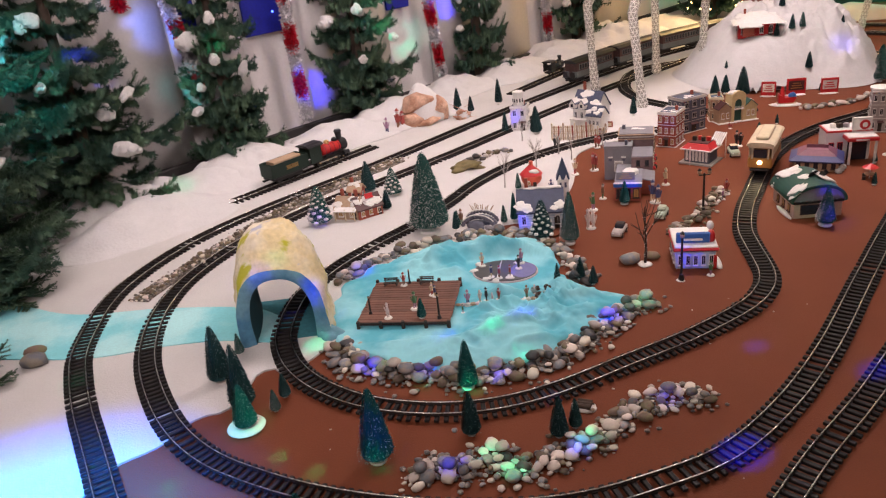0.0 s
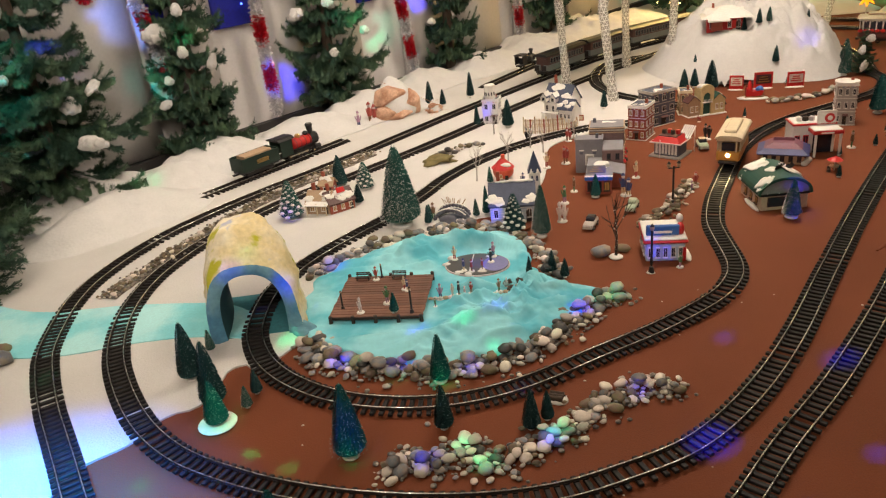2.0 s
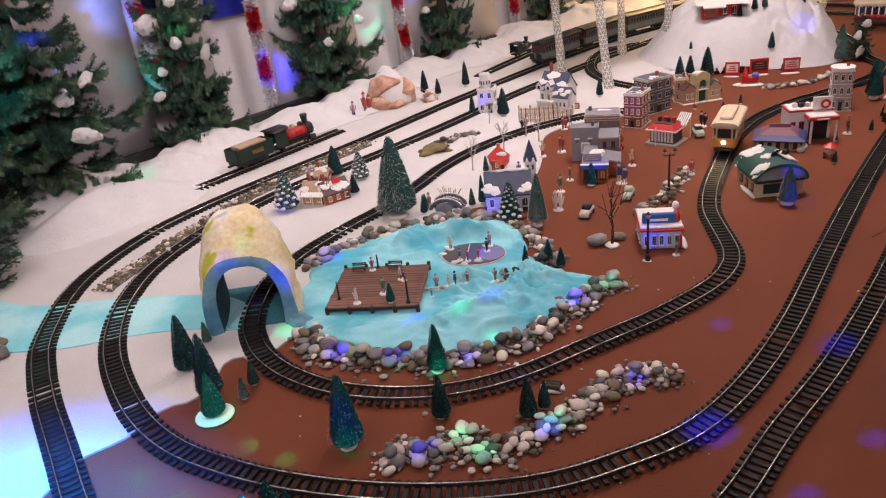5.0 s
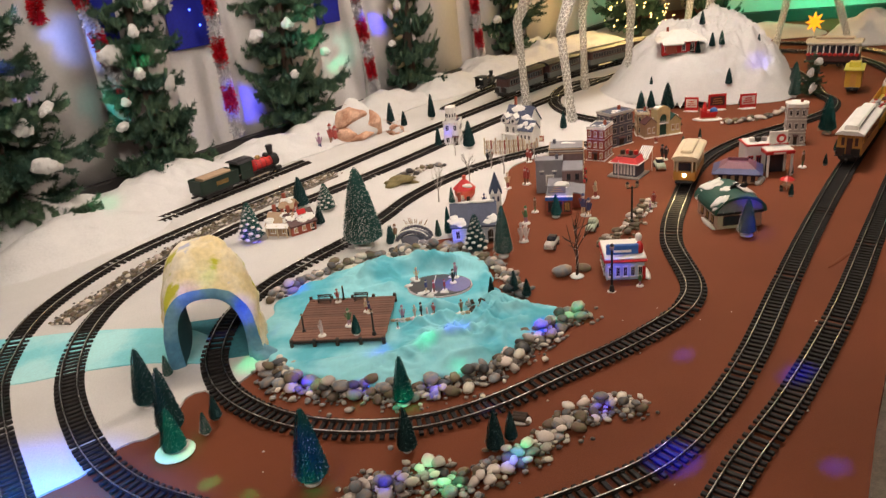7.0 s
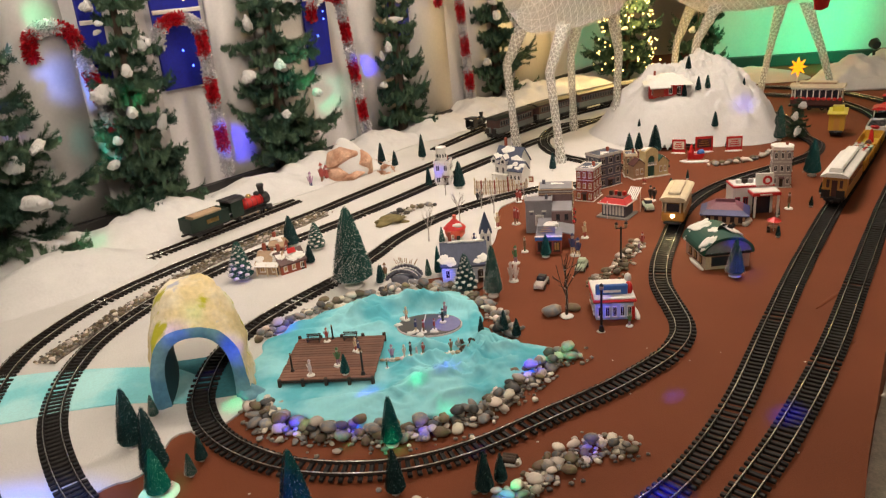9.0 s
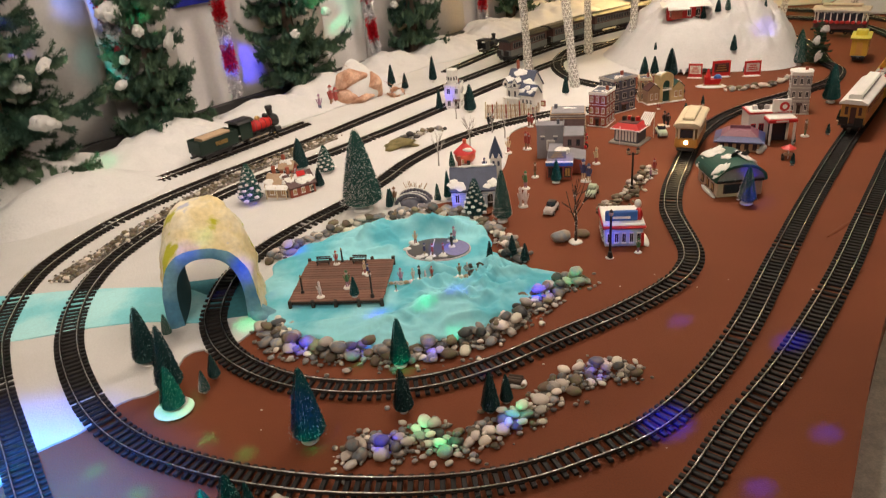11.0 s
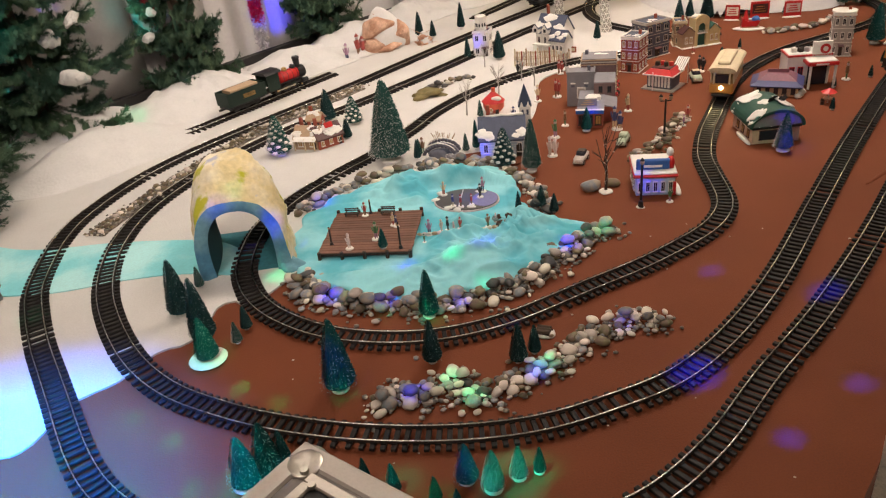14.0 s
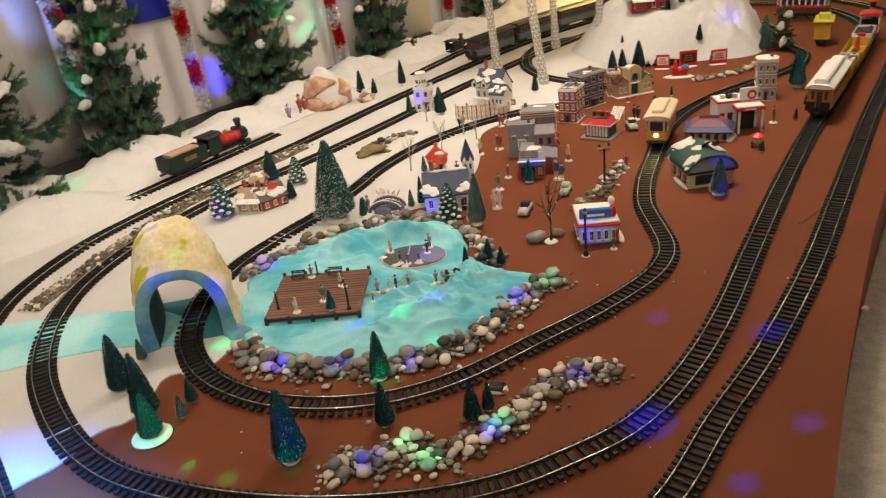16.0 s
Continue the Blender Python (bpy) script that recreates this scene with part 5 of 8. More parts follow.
def bench(x, y, z, rz):
    th = thing("park_bench", at(x, y, z, rz), "tiny dark park bench with slatted back", "bench", "park benches")
    for i in range(3):
        part("slat", box(bmesh.new(), 0.046, 0.004, 0.0015, 0, -0.006 + i * 0.005, 0.010), DARK_WOOD, th)
    for i in range(2):
        part("slat", box(bmesh.new(), 0.046, 0.0015, 0.004, 0, 0.009, 0.014 + i * 0.006), DARK_WOOD, th)
    for s in (-1, 1):
        part("leg", box(bmesh.new(), 0.002, 0.014, 0.010, s * 0.019, 0, 0), IRON, th)
        part("arm", box(bmesh.new(), 0.002, 0.002, 0.024, s * 0.019, 0.0105, 0), IRON, th)


bench(-0.385, 2.165, DECK_Z, -5)
bench(-0.268, 2.155, DECK_Z, -8)


def street_lamp(x, y, z, h, globes=1, snow=False):
    th = thing("street_lamp", at(x, y, z), "tiny black street lamp post" + (" with twin globes" if globes > 1 else ""), "street lamp", "street lamps")
    part("foot", cyl(bmesh.new(), 0.035 * h + 0.004, 0.022 * h + 0.0025, 0.12 * h), IRON, th)
    part("pole", cyl(bmesh.new(), 0.012 * h + 0.0022, 0.010 * h + 0.0018, 0.72 * h, 0, 0, 0.15 * h, 8), IRON, th)
    if globes > 1:
        part("arm", box(bmesh.new(), 0.22 * h, 0.02 * h, 0.02 * h, 0, 0, 0.82 * h), IRON, th)
    for i in range(globes):
        x0 = (i - (globes - 1) / 2) * 0.2 * h
        lamp = part("lantern", ball(bmesh.new(), 0.036 * h + 0.0012, x0, 0, 0.89 * h, 1, 1, 1.15, 2), TAN, th, "dull amber lantern globe", True)
        part("cap", cyl(bmesh.new(), 0.045 * h, 0.01 * h, 0.05 * h, x0, 0, 0.925 * h, 8), IRON, lamp)
    if snow:
        part("snow_base", ball(bmesh.new(), 0.012, 0, 0, 0, 1.2, 1, 0.4, 2, 0.3), WHITE, th, "", True)


street_lamp(-0.428, 1.985, DECK_Z, 0.062)
street_lamp(-0.216, 1.926, DECK_Z, 0.088)
street_lamp(0.525, 2.12, 0.0, 0.17, 1, True)
street_lamp(0.73, 2.645, 0.0, 0.18, 2)
street_lamp(-0.325, 2.175, DECK_Z, 0.05)


# ---- figurines: plain turned shapes ----
def figurine_mesh(kind, coat, legs):
    """A plain standing shape: base, legs, coat, arms and head, 1 high."""
    me = bpy.data.meshes.new("figurine")
    bm = bmesh.new()
    cyl(bm, 0.24, 0.20, 0.06, 0, 0, 0, 14)
    centres = (-0.13, 0.13) if kind == "pair" else (0.0,)
    for i, x0 in enumerate(centres):
        top = 0.0 if i == 0 else -0.16
        for s in (-1, 1):
            cyl(bm, 0.035, 0.042, 0.36, x0 + s * 0.045, 0.02 * s, 0.05, 7)
            box(bm, 0.05, 0.055, 0.27, x0 + s * 0.105, -0.02, 0.47 + top * 0.8, ry=s * (-120 if kind == "arm" and s > 0 else 12), bevel=0.015)
        cyl(bm, 0.105, 0.075, 0.36, x0, 0, 0.38 + top * 0.7, 10)
        cyl(bm, 0.085, 0.02, 0.10, x0, 0, 0.90 + top, 9)
        cyl(bm, 0.095, 0.095, 0.02, x0, 0, 0.885 + top, 10)
        ball(bm, 0.075, x0, 0, 0.815 + top, sub=2)
    for f in bm.faces:
        c = f.calc_center_median()
        heads = [math.hypot(c.x - x0, c.y) < 0.076 and abs(c.z - 0.815 - (0.0 if i == 0 else -0.16)) < 0.062 for i, x0 in enumerate(centres)]
        f.material_index = 0 if c.z < 0.061 else 2 if any(heads) else 3 if c.z < 0.40 else 1
    bm.to_mesh(me)
    bm.free()
    for q in (WHITE, coat, FIGURE_PALE, legs):
        me.materials.append(q)
    return me


FIG = {(k, i): figurine_mesh(k, m, COATS[(i * 3 + 2) % len(COATS)]) for k in ("single", "pair", "arm") for i, m in enumerate(COATS)}
FIG.update({(k, "pale"): figurine_mesh(k, FIGURE_PALE, FIGURE_PALE) for k in ("single", "pair", "arm")})
dressed = itertools.cycle([0, 2, 1, 4, 3, 0, 5, 6])


def figurine(x, y, z, h, kind="single", material=FIGURE, rz=0.0, where="on the brown cloth"):
    o = new("figurine", FIG[(kind, "pale" if material is FIGURE_PALE else next(dressed))])
    o.matrix_basis = at(x, y, z, rz, h)
    tagged(o, "tiny painted ornament figure on a round base " + where, "figurine", "village figurines")


for x, y, h, k in [(0.413, 3.236, 0.095, "pair"), (0.397, 2.877, 0.072, "arm"), (0.343, 2.761, 0.082, "arm"), (0.668, 2.978, 0.080, "arm"), (0.586, 2.79, 0.100, "pair"), (0.864, 2.817, 0.070, "single"), (0.835, 2.765, 0.050, "single"), (1.088, 3.402, 0.085, "pair"), (1.137, 3.689, 0.040, "pair"),
                   (1.607, 3.114, 0.085, "arm"), (0.62, 2.14, 0.055, "single")]:
    figurine(x, y, 0.0005, 0.92 * h, k, FIGURE, random.uniform(-60, 60))
figurine(0.31, 2.585, 0.0005, 0.08, "pair", FIGURE_PALE, 20)
for x, y, h, k in [(0.322, 3.185, 0.075, "single"), (0.20, 2.98, 0.06, "single"), (-0.55, 4.22, 0.13, "pair"), (-0.62, 4.14, 0.10, "single"), (0.28, 3.60, 0.07, "pair"), (0.47, 3.55, 0.07, "pair"), (-0.17, 2.70, 0.07, "single")]:
    figurine(x, y, 0.006, h, k, FIGURE, random.uniform(-60, 60), "on white felt")
for x, y, h, m, k in [(-0.370, 1.950, 0.052, FIGURE_PALE, "arm"), (-0.293, 1.995, 0.060, FIGURE, "single"), (-0.246, 2.077, 0.046, FIGURE, "arm"), (-0.236, 2.066, 0.040, FIGURE, "single"), (-0.342, 2.160, 0.048, FIGURE, "single")]:
    figurine(x, y, DECK_Z, h, k, m, random.uniform(-60, 60), "on the plank deck")
mini_tree(-0.268, 1.936, 0.066, "green", 0.85, 1.2, z=DECK_Z, extra=" on the plank deck")
for i, (x, y, h, m) in enumerate([(-0.135, 2.035, 0.055, FIGURE), (-0.098, 2.045, 0.045, FIGURE_PALE), (-0.078, 2.045, 0.05, FIGURE), (-0.06, 2.035, 0.035, FIGURE_PALE), (-0.04, 2.045, 0.04, FIGURE), (0.045, 2.045, 0.045, FIGURE), (0.07, 2.06, 0.03, FIGURE_PALE), (-0.15, 1.99, 0.03, FIGURE)]):
    figurine(x, y, pond_z(x, y) - 0.001, h, "single", m, i * 40, "on the aqua cloth")


# ---- skating plate ----
def skating_rink():
    th = thing("skating_rink", at(-0.015, 2.245, 0.012, -8), "oval dark ice plate with a pale rim", "skating rink")
    bm = cyl(bmesh.new(), 1, 1, 0.006, 0, 0, 0, 40)
    for v in bm.verts:
        v.co.x, v.co.y = v.co.x * 0.108, v.co.y * 0.082
    part("rim", bm, FIGURE_PALE, th, "pale stone rim")
    bm = cyl(bmesh.new(), 1, 1, 0.004, 0, 0, 0.0045, 40)
    for v in bm.verts:
        v.co.x, v.co.y = v.co.x * 0.104, v.co.y * 0.078
    part("ice", bm, ICE, th, "dark glossy ice")
    bm = cyl(bmesh.new(), 1, 1, 0.0035, 0, 0, 0.0056, 24)
    for v in bm.verts:
        v.co.x, v.co.y = v.co.x * 0.042 + 0.060, v.co.y * 0.055
    part("ice_patch", bm, MIRROR_ICE, th, "bluish mirror patch")
    part("line", box(bmesh.new(), 0.003, 0.12, 0.001, -0.02, 0.01, 0.0088), WHITE, th, "white line")
    for x, y in [(-0.085, 0.045), (-0.05, -0.055), (-0.02, -0.065), (0.02, -0.05), (0.035, 0.05), (-0.095, 0.0)]:
        part("snow_edge", ball(bmesh.new(), 0.012, x * 1.08, y * 1.1, 0.006, 1.3, 1, 0.5, 2, 0.4, x * 50), WHITE, th, "", True)


skating_rink()
for i, (x, y, h) in enumerate([(-0.09, 2.29, 0.05), (-0.06, 2.20, 0.045), (-0.035, 2.19, 0.045), (0.04, 2.29, 0.055), (0.03, 2.25, 0.05), (-0.0, 2.20, 0.04)]):
    figurine(x, y, 0.021, h, "arm" if i % 2 else "single", FIGURE, i * 50, "on the ice plate")


def footbridge():
    """The low arched stone bridge beside the pond, over a dark mound that stands for a hollow."""
    th = thing("stone_bridge", at(-0.098, 2.702, 0.006, -14), "small snow-dusted dark stone bridge over a hollow", "bridge")
    for y0 in (-0.028, 0.030):
        for i in range(13):
            a = radians(15 + 150 * i / 12)
            b = ball(bmesh.new(), 0.0085, 0.064 * math.cos(a), y0, 0.046 * math.sin(a) - 0.008, 1, 1.0, 0.9, 1, 0.5, i)
            part("arch_stone", b, DARK_STUCCO, th)
        part("parapet_snow", tube([(0.066 * math.cos(radians(a)), y0, 0.046 * math.sin(radians(a)) + 0.001) for a in range(25, 156, 13)], 0.0022, 6, wobble=0.4), WHITE, th, "white snow on the parapet", True)
    part("roadway", tube([(0.064 * math.cos(radians(a)), 0, 0.040 * math.sin(radians(a)) - 0.010) for a in range(15, 166, 10)], 0.010, 6), DARK_STUCCO, th)
    # a dark flattened ball stands for the hollow; nothing is dug out
    part("dark_hollow", ball(bmesh.new(), 0.05, 0, 0, -0.004, 1.1, 0.8, 0.22, 3, 0.2), SLATE, th, "low dark mound standing for the hollow under the arch", True)
    part("grey_rock", ball(bmesh.new(), 0.030, 0, -0.044, 0.004, 1.25, 0.7, 0.8, 3, 0.3), DARK_STUCCO, th, "rounded grey rock", True)
    for i in range(9):
        x = random.uniform(-0.09, 0.09)
        part("bank_rock", ball(bmesh.new(), random.uniform(0.007, 0.014), x, -0.03 - 0.03 * random.random(), 0.004, 1.2, 1, 0.7, 1, 0.5, i), GREY_STONE if i % 3 else WHITE, th)
    for i in range(14):
        x = random.uniform(-0.035, 0.035)
        part("twig", tube([(x, 0.034, 0.038), (x * 1.4, 0.036, 0.052 + 0.02 * random.random())], 0.0014, 4), TAN, th)


footbridge()
for x, h in ((-0.185, 0.07), (-0.005, 0.075)):
    mini_tree(x, 2.69, h, "frost", 0.7, 1.0, extra=" beside the stone bridge")


def sledge(x, y):
    th = thing("sledge", at(x, y, 0.0005, -20), "tiny wooden sledge with logs on a snowy base", "sledge")
    part("snow_base", ball(bmesh.new(), 0.03, 0, 0, 0.002, 1.1, 0.75, 0.2, 2, 0.2), WHITE, th, "", True)
    for i in range(3):
        part("log", cyl(bmesh.new(), 0.006, 0.006, 0.034, -0.017, -0.010 + i * 0.010, 0.012, 8, ry=90), BARK, th)
    for s in (-1, 1):
        part("runner", box(bmesh.new(), 0.04, 0.002, 0.004, 0, s * 0.012, 0.005), DARK_WOOD, th)


sledge(0.15, 1.50)
bank = thing("snow_bank", at(0, 0, 0.012), "low pale stone wall dusted with snow on the pond cloth", "wall")
for i, (x, y) in enumerate(spline([(-0.165, 2.03), (-0.095, 2.028), (-0.03, 2.03), (0.05, 2.025), (0.10, 2.055)], False, 0.014)):
    part("wall_stone", ball(bmesh.new(), random.uniform(0.007, 0.010), x, y, pond_z(x, y) - 0.006, 1.2, 0.8, 0.7, 1, 0.4, i), FIGURE_PALE if i % 3 else TAN, bank)
for i in range(8):
    x, y = 0.07 + random.uniform(-0.012, 0.04), 2.045 + random.uniform(-0.015, 0.035)
    part("bush", ball(bmesh.new(), random.uniform(0.007, 0.012), x, y, pond_z(x, y) - 0.004, 1, 1, 1, 2, 0.8, i), BARK if i % 2 else BRISTLE_DARK, bank, "dark small bush")

# ---- village buildings ----
def window(parent, x, y, z, w, h, frame_mat, pane_mat, facing=0):
    """A framed pane with a mullion and a sill on a wall; facing: 0 front, 90 right end, -90 left end."""
    bm = box(bmesh.new(), w, 0.003, h, 0, 0, 0)
    f = part("window", bm, frame_mat, parent)
    f.matrix_basis = at(x, y, z, facing)
    part("pane", box(bmesh.new(), w * 0.74, 0.0016, h * 0.8, 0, -0.0016, h * 0.1), pane_mat, f)
    part("mullion", box(bmesh.new(), w * 0.07, 0.001, h * 0.8, 0, -0.0028, h * 0.1), frame_mat, f)
    part("sill", box(bmesh.new(), w * 1.15, 0.005, h * 0.09, 0, -0.002, -h * 0.05), frame_mat, f)
    return f


def door(parent, x, y, w, h, mat, facing=0):
    d = part("door", box(bmesh.new(), w, 0.003, h, 0, 0, 0), mat, parent)
    d.matrix_basis = at(x, y, 0.002, facing)
    part("knob", ball(bmesh.new(), w * 0.06, w * 0.3, -0.002, h * 0.45, sub=1), BRASS, d)
    return d


def block(x, y, rz, w, d, h, label, walls, trim, floors=2, cols=3, pane=PANE, roof=None, snow=True, name="model_building", side_cols=3, door_mat=DARK_WOOD, ground=None):
    """A flat-roofed town house: front at y = 0, depth behind it."""
    th = thing(name, at(x, y, 0.0005, rz), label, "model building", "village buildings")
    part("snow_foot", box(bmesh.new(), w + 0.012, d + 0.012, 0.003, 0, d / 2, 0, bevel=0.001), WHITE, th, "white snow footing")
    part("wall", box(bmesh.new(), w, d, h, 0, d / 2, 0.002, bevel=0.001), walls, th)
    part("cornice", box(bmesh.new(), w + 0.008, d + 0.008, 0.007, 0, d / 2, h - 0.004, bevel=0.0015), trim, th)
    bm = box(bmesh.new(), w + 0.004, 0.005, 0.008, 0, 0.0, h + 0.002)
    box(bm, 0.005, d, 0.008, -w / 2, d / 2, h + 0.002)
    box(bm, 0.005, d, 0.008, w / 2, d / 2, h + 0.002)
    box(bm, w + 0.004, 0.005, 0.008, 0, d, h + 0.002)
    part("parapet", bm, trim, th)
    part("roof", box(bmesh.new(), w - 0.006, d - 0.006, 0.003, 0, d / 2, h + 0.0025), roof or SLATE, th)
    if snow:
        bm = bmesh.new()
        for i in range(4):
            ball(bm, 0.12 * min(w, d), random.uniform(-0.3, 0.3) * w, d * random.uniform(0.25, 0.75), h + 0.005, 1.3, 1, 0.10, 3, 0.8, i)
        part("roof_snow", bm, WHITE, th, "white snow on the roof", True)
    part("chimney", box(bmesh.new(), 0.012, 0.012, 0.022, w * 0.25, d * 0.6, h + 0.004, bevel=0.001), BRICK, th)
    if floors > 1:
        for i in range(1, floors):
            part("string_course", box(bmesh.new(), w + 0.003, d + 0.003, 0.003, 0, d / 2, h * i / floors), trim, th)
    for i in range(floors):
        z0 = h * (i + 0.28) / floors
        for k in range(cols):
            if i == 0 and k == cols // 2:
                continue
            window(th, (k - (cols - 1) / 2) * w / cols, -0.001, z0, w / cols * 0.5, h / floors * 0.5, trim, pane)
        for k in range(side_cols):
            for s in (-1, 1):
                window(th, s * (w / 2 + 0.001), d * (k + 0.5) / side_cols, z0, d / side_cols * 0.45, h / floors * 0.48, trim, pane, 90 * s)
    for i in range(cols * 3):
        part("string_bulb", ball(bmesh.new(), 0.0022, -w / 2 + (i + 0.5) * w / (cols * 3), -0.006, h - 0.006, sub=1), (RED, LEMON, BLUE_PAINT, WHITE)[i % 4], th)
    part("awning", box(bmesh.new(), w / cols * 0.9, 0.016, 0.003, (cols // 2 - (cols - 1) / 2) * w / cols, -0.007, h / floors * 0.78, rx=24), MAROON, th, "small dark awning")
    door(th, (cols // 2 - (cols - 1) / 2) * w / cols, -0.001, w / cols * 0.55, h / floors * 0.72, door_mat)
    if ground:
        part("shop_front", box(bmesh.new(), w + 0.002, 0.004, h / floors * 0.9, 0, -0.0005, 0.002), ground, th)
    return th


def gable(bm, w, d, z, rise, over=0.006, thick=0.006):
    """A ridge along x over a body d deep."""
    a, b = -over, d + over
    m = (a + b) / 2
    prof = [(a, z - over * rise / (m - a)), (m, z + rise), (b, z - over * rise / (m - a)), (b, z - over * rise / (m - a) + thick), (m, z + rise + thick), (a, z - over * rise / (m - a) + thick)]
    lo = [bm.verts.new((-w / 2 - over, y, q)) for y, q in prof]
    hi = [bm.verts.new((w / 2 + over, y, q)) for y, q in prof]
    n = len(prof)
    bm.faces.new(lo)
    bm.faces.new(hi[::-1])
    for i in range(n):
        bm.faces.new((lo[i], hi[i], hi[(i + 1) % n], lo[(i + 1) % n]))
    bmesh.ops.recalc_face_normals(bm, faces=bm.faces)
    return bm


def gable_wall(bm, w, d, h, rise):
    prof = [(0, 0), (d, 0), (d, h), (d / 2, h + rise), (0, h)]
    lo = [bm.verts.new((-w / 2, y, z)) for y, z in prof]
    hi = [bm.verts.new((w / 2, y, z)) for y, z in prof]
    bm.faces.new(lo)
    bm.faces.new(hi[::-1])
    for i in range(5):
        bm.faces.new((lo[i], hi[i], hi[(i + 1) % 5], lo[(i + 1) % 5]))
    bmesh.ops.recalc_face_normals(bm, faces=bm.faces)
    return bm


def cottage(x, y, rz, w, d, h, rise, label, walls, roof, trim=WHITE, cols=3, pane=PANE, name="model_house", snow=3, side=True):
    th = thing(name, at(x, y, 0.0055, rz), label, "model building", "village buildings")
    part("wall", gable_wall(bmesh.new(), w, d, h, rise), walls, th)
    part("roof", gable(bmesh.new(), w, d, h, rise), roof, th)
    for k in range(cols):
        window(th, (k - (cols - 1) / 2) * w / cols, -0.001, h * 0.3, w / cols * 0.42, h * 0.52, trim, pane)
    if side:
        for s in (-1, 1):
            window(th, s * (w / 2 + 0.001), d / 2, h * 0.35, d * 0.25, h * 0.45, trim, pane, 90 * s)
    door(th, w * 0.36, -0.002, w * 0.12, h * 0.66, DARK_WOOD)
    part("chimney", box(bmesh.new(), 0.013, 0.013, rise + 0.02, -w * 0.3, d * 0.62, h + rise * 0.35, bevel=0.001), BRICK, th)
    slope = math.degrees(math.atan2(rise, d / 2))
    for i in range(snow):
        bm = ball(bmesh.new(), w * random.uniform(0.10, 0.19), 0, 0, 0, 1.5, 0.9, 0.07, 3, 0.9, i + w * 50)
        p = part("roof_snow", bm, WHITE, th, "white snow patch", True)
        f = random.uniform(0.12, 0.42)
        p.matrix_basis = pose(random.uniform(-0.42, 0.42) * w, d * f, h + rise * 2 * f + 0.007, slope)
    return th


# the blue church with its dark spire
bm = cyl(bmesh.new(), 1, 1, 0.003, 0, 0, 0, 48)
for v in bm.verts:
    a = math.atan2(v.co.y, v.co.x)
    v.co.x, v.co.y = v.co.x * (0.125 + 0.008 * math.sin(3 * a)), v.co.y * (0.085 + 0.006 * math.sin(2 * a + 1))
o = part("cloth_patch", bm, BROWN)
o.matrix_basis = at(0.085, 2.585, 0.0055, -12)
tagged(o, "oval of brown cloth laid on white felt under the church", "cloth")
church = cottage(0.13, 2.60, -4, 0.165, 0.15, 0.068, 0.062, "pale blue clapboard church with snowy slate roof and dark spire", CHURCH_BLUE, SLATE, WHITE, 4, name="model_church", snow=0)
for x0, f, w in ((-0.072, 0.12, 0.022), (-0.050, 0.06, 0.020), (0.072, 0.12, 0.020), (0.050, 0.05, 0.014)):
    p = part("roof_snow", ball(bmesh.new(), w, 0, 0, 0, 1.1, 0.85, 0.11, 3, 0.6, x0 * 90), WHITE, church, "white snow along the eave", True)
    p.matrix_basis = pose(x0, 0.15 * f, 0.068 + 0.062 * 2 * f + 0.006, 39)
part("ridge_snow", tube([(-0.06 + 0.02 * i, 0.075, 0.136) for i in range(8)], 0.005, 6, wobble=0.5), WHITE, church, "white snow on the ridge", True)
for i in range(6):
    part("clapboard", box(bmesh.new(), 0.166, 0.0012, 0.0012, 0, -0.0006, 0.008 + i * 0.010), WHITE, church)
tower = part("tower", box(bmesh.new(), 0.042, 0.042, 0.155, 0.088, 0.115, 0, bevel=0.001), WHITE, church, "white square bell tower")
for s in (-0.009, 0.009):
    part("louvre", box(bmesh.new(), 0.008, 0.002, 0.020, 0.088 + s, 0.0935, 0.125), SLATE, tower)
part("tower_eave", box(bmesh.new(), 0.050, 0.050, 0.004, 0.088, 0.115, 0.154), WHITE, tower)
part("spire", cyl(bmesh.new(), 0.036, 0.001, 0.080, 0.088, 0.115, 0.157, 4, rz=45), NAVY_ROOF, church, "dark slate spire")
for s in (-1, 1):
    part("gablet", cyl(bmesh.new(), 0.010, 0.0, 0.018, 0.088 + s * 0.012, 0.092, 0.158, 4, rz=45), WHITE, church)

# orange-red round cottage behind it
round_house = thing("model_house", at(0.125, 3.09, 0.0055), "glossy orange-red round cottage with a stub chimney", "model building", "village buildings")
part("body", ball(bmesh.new(), 0.044, 0, 0, 0.038, 1, 1, 0.85, 3, 0.12, 3), ORANGE_RED, round_house, "", True)
part("roof", cyl(bmesh.new(), 0.050, 0.008, 0.040, 0, 0, 0.054, 18), RED, round_house)
part("chimney", cyl(bmesh.new(), 0.008, 0.009, 0.022, 0.002, 0, 0.088, 10), ORANGE_RED, round_house)
part("roof_snow", ball(bmesh.new(), 0.02, 0.012, -0.026, 0.070, 1.2, 0.6, 0.5, 2, 0.3), WHITE, round_house, "", True)
window(round_house, -0.012, -0.042, 0.018, 0.012, 0.018, WHITE, PANE_LIT)
door(round_house, 0.012, -0.042, 0.014, 0.026, DARK_WOOD)

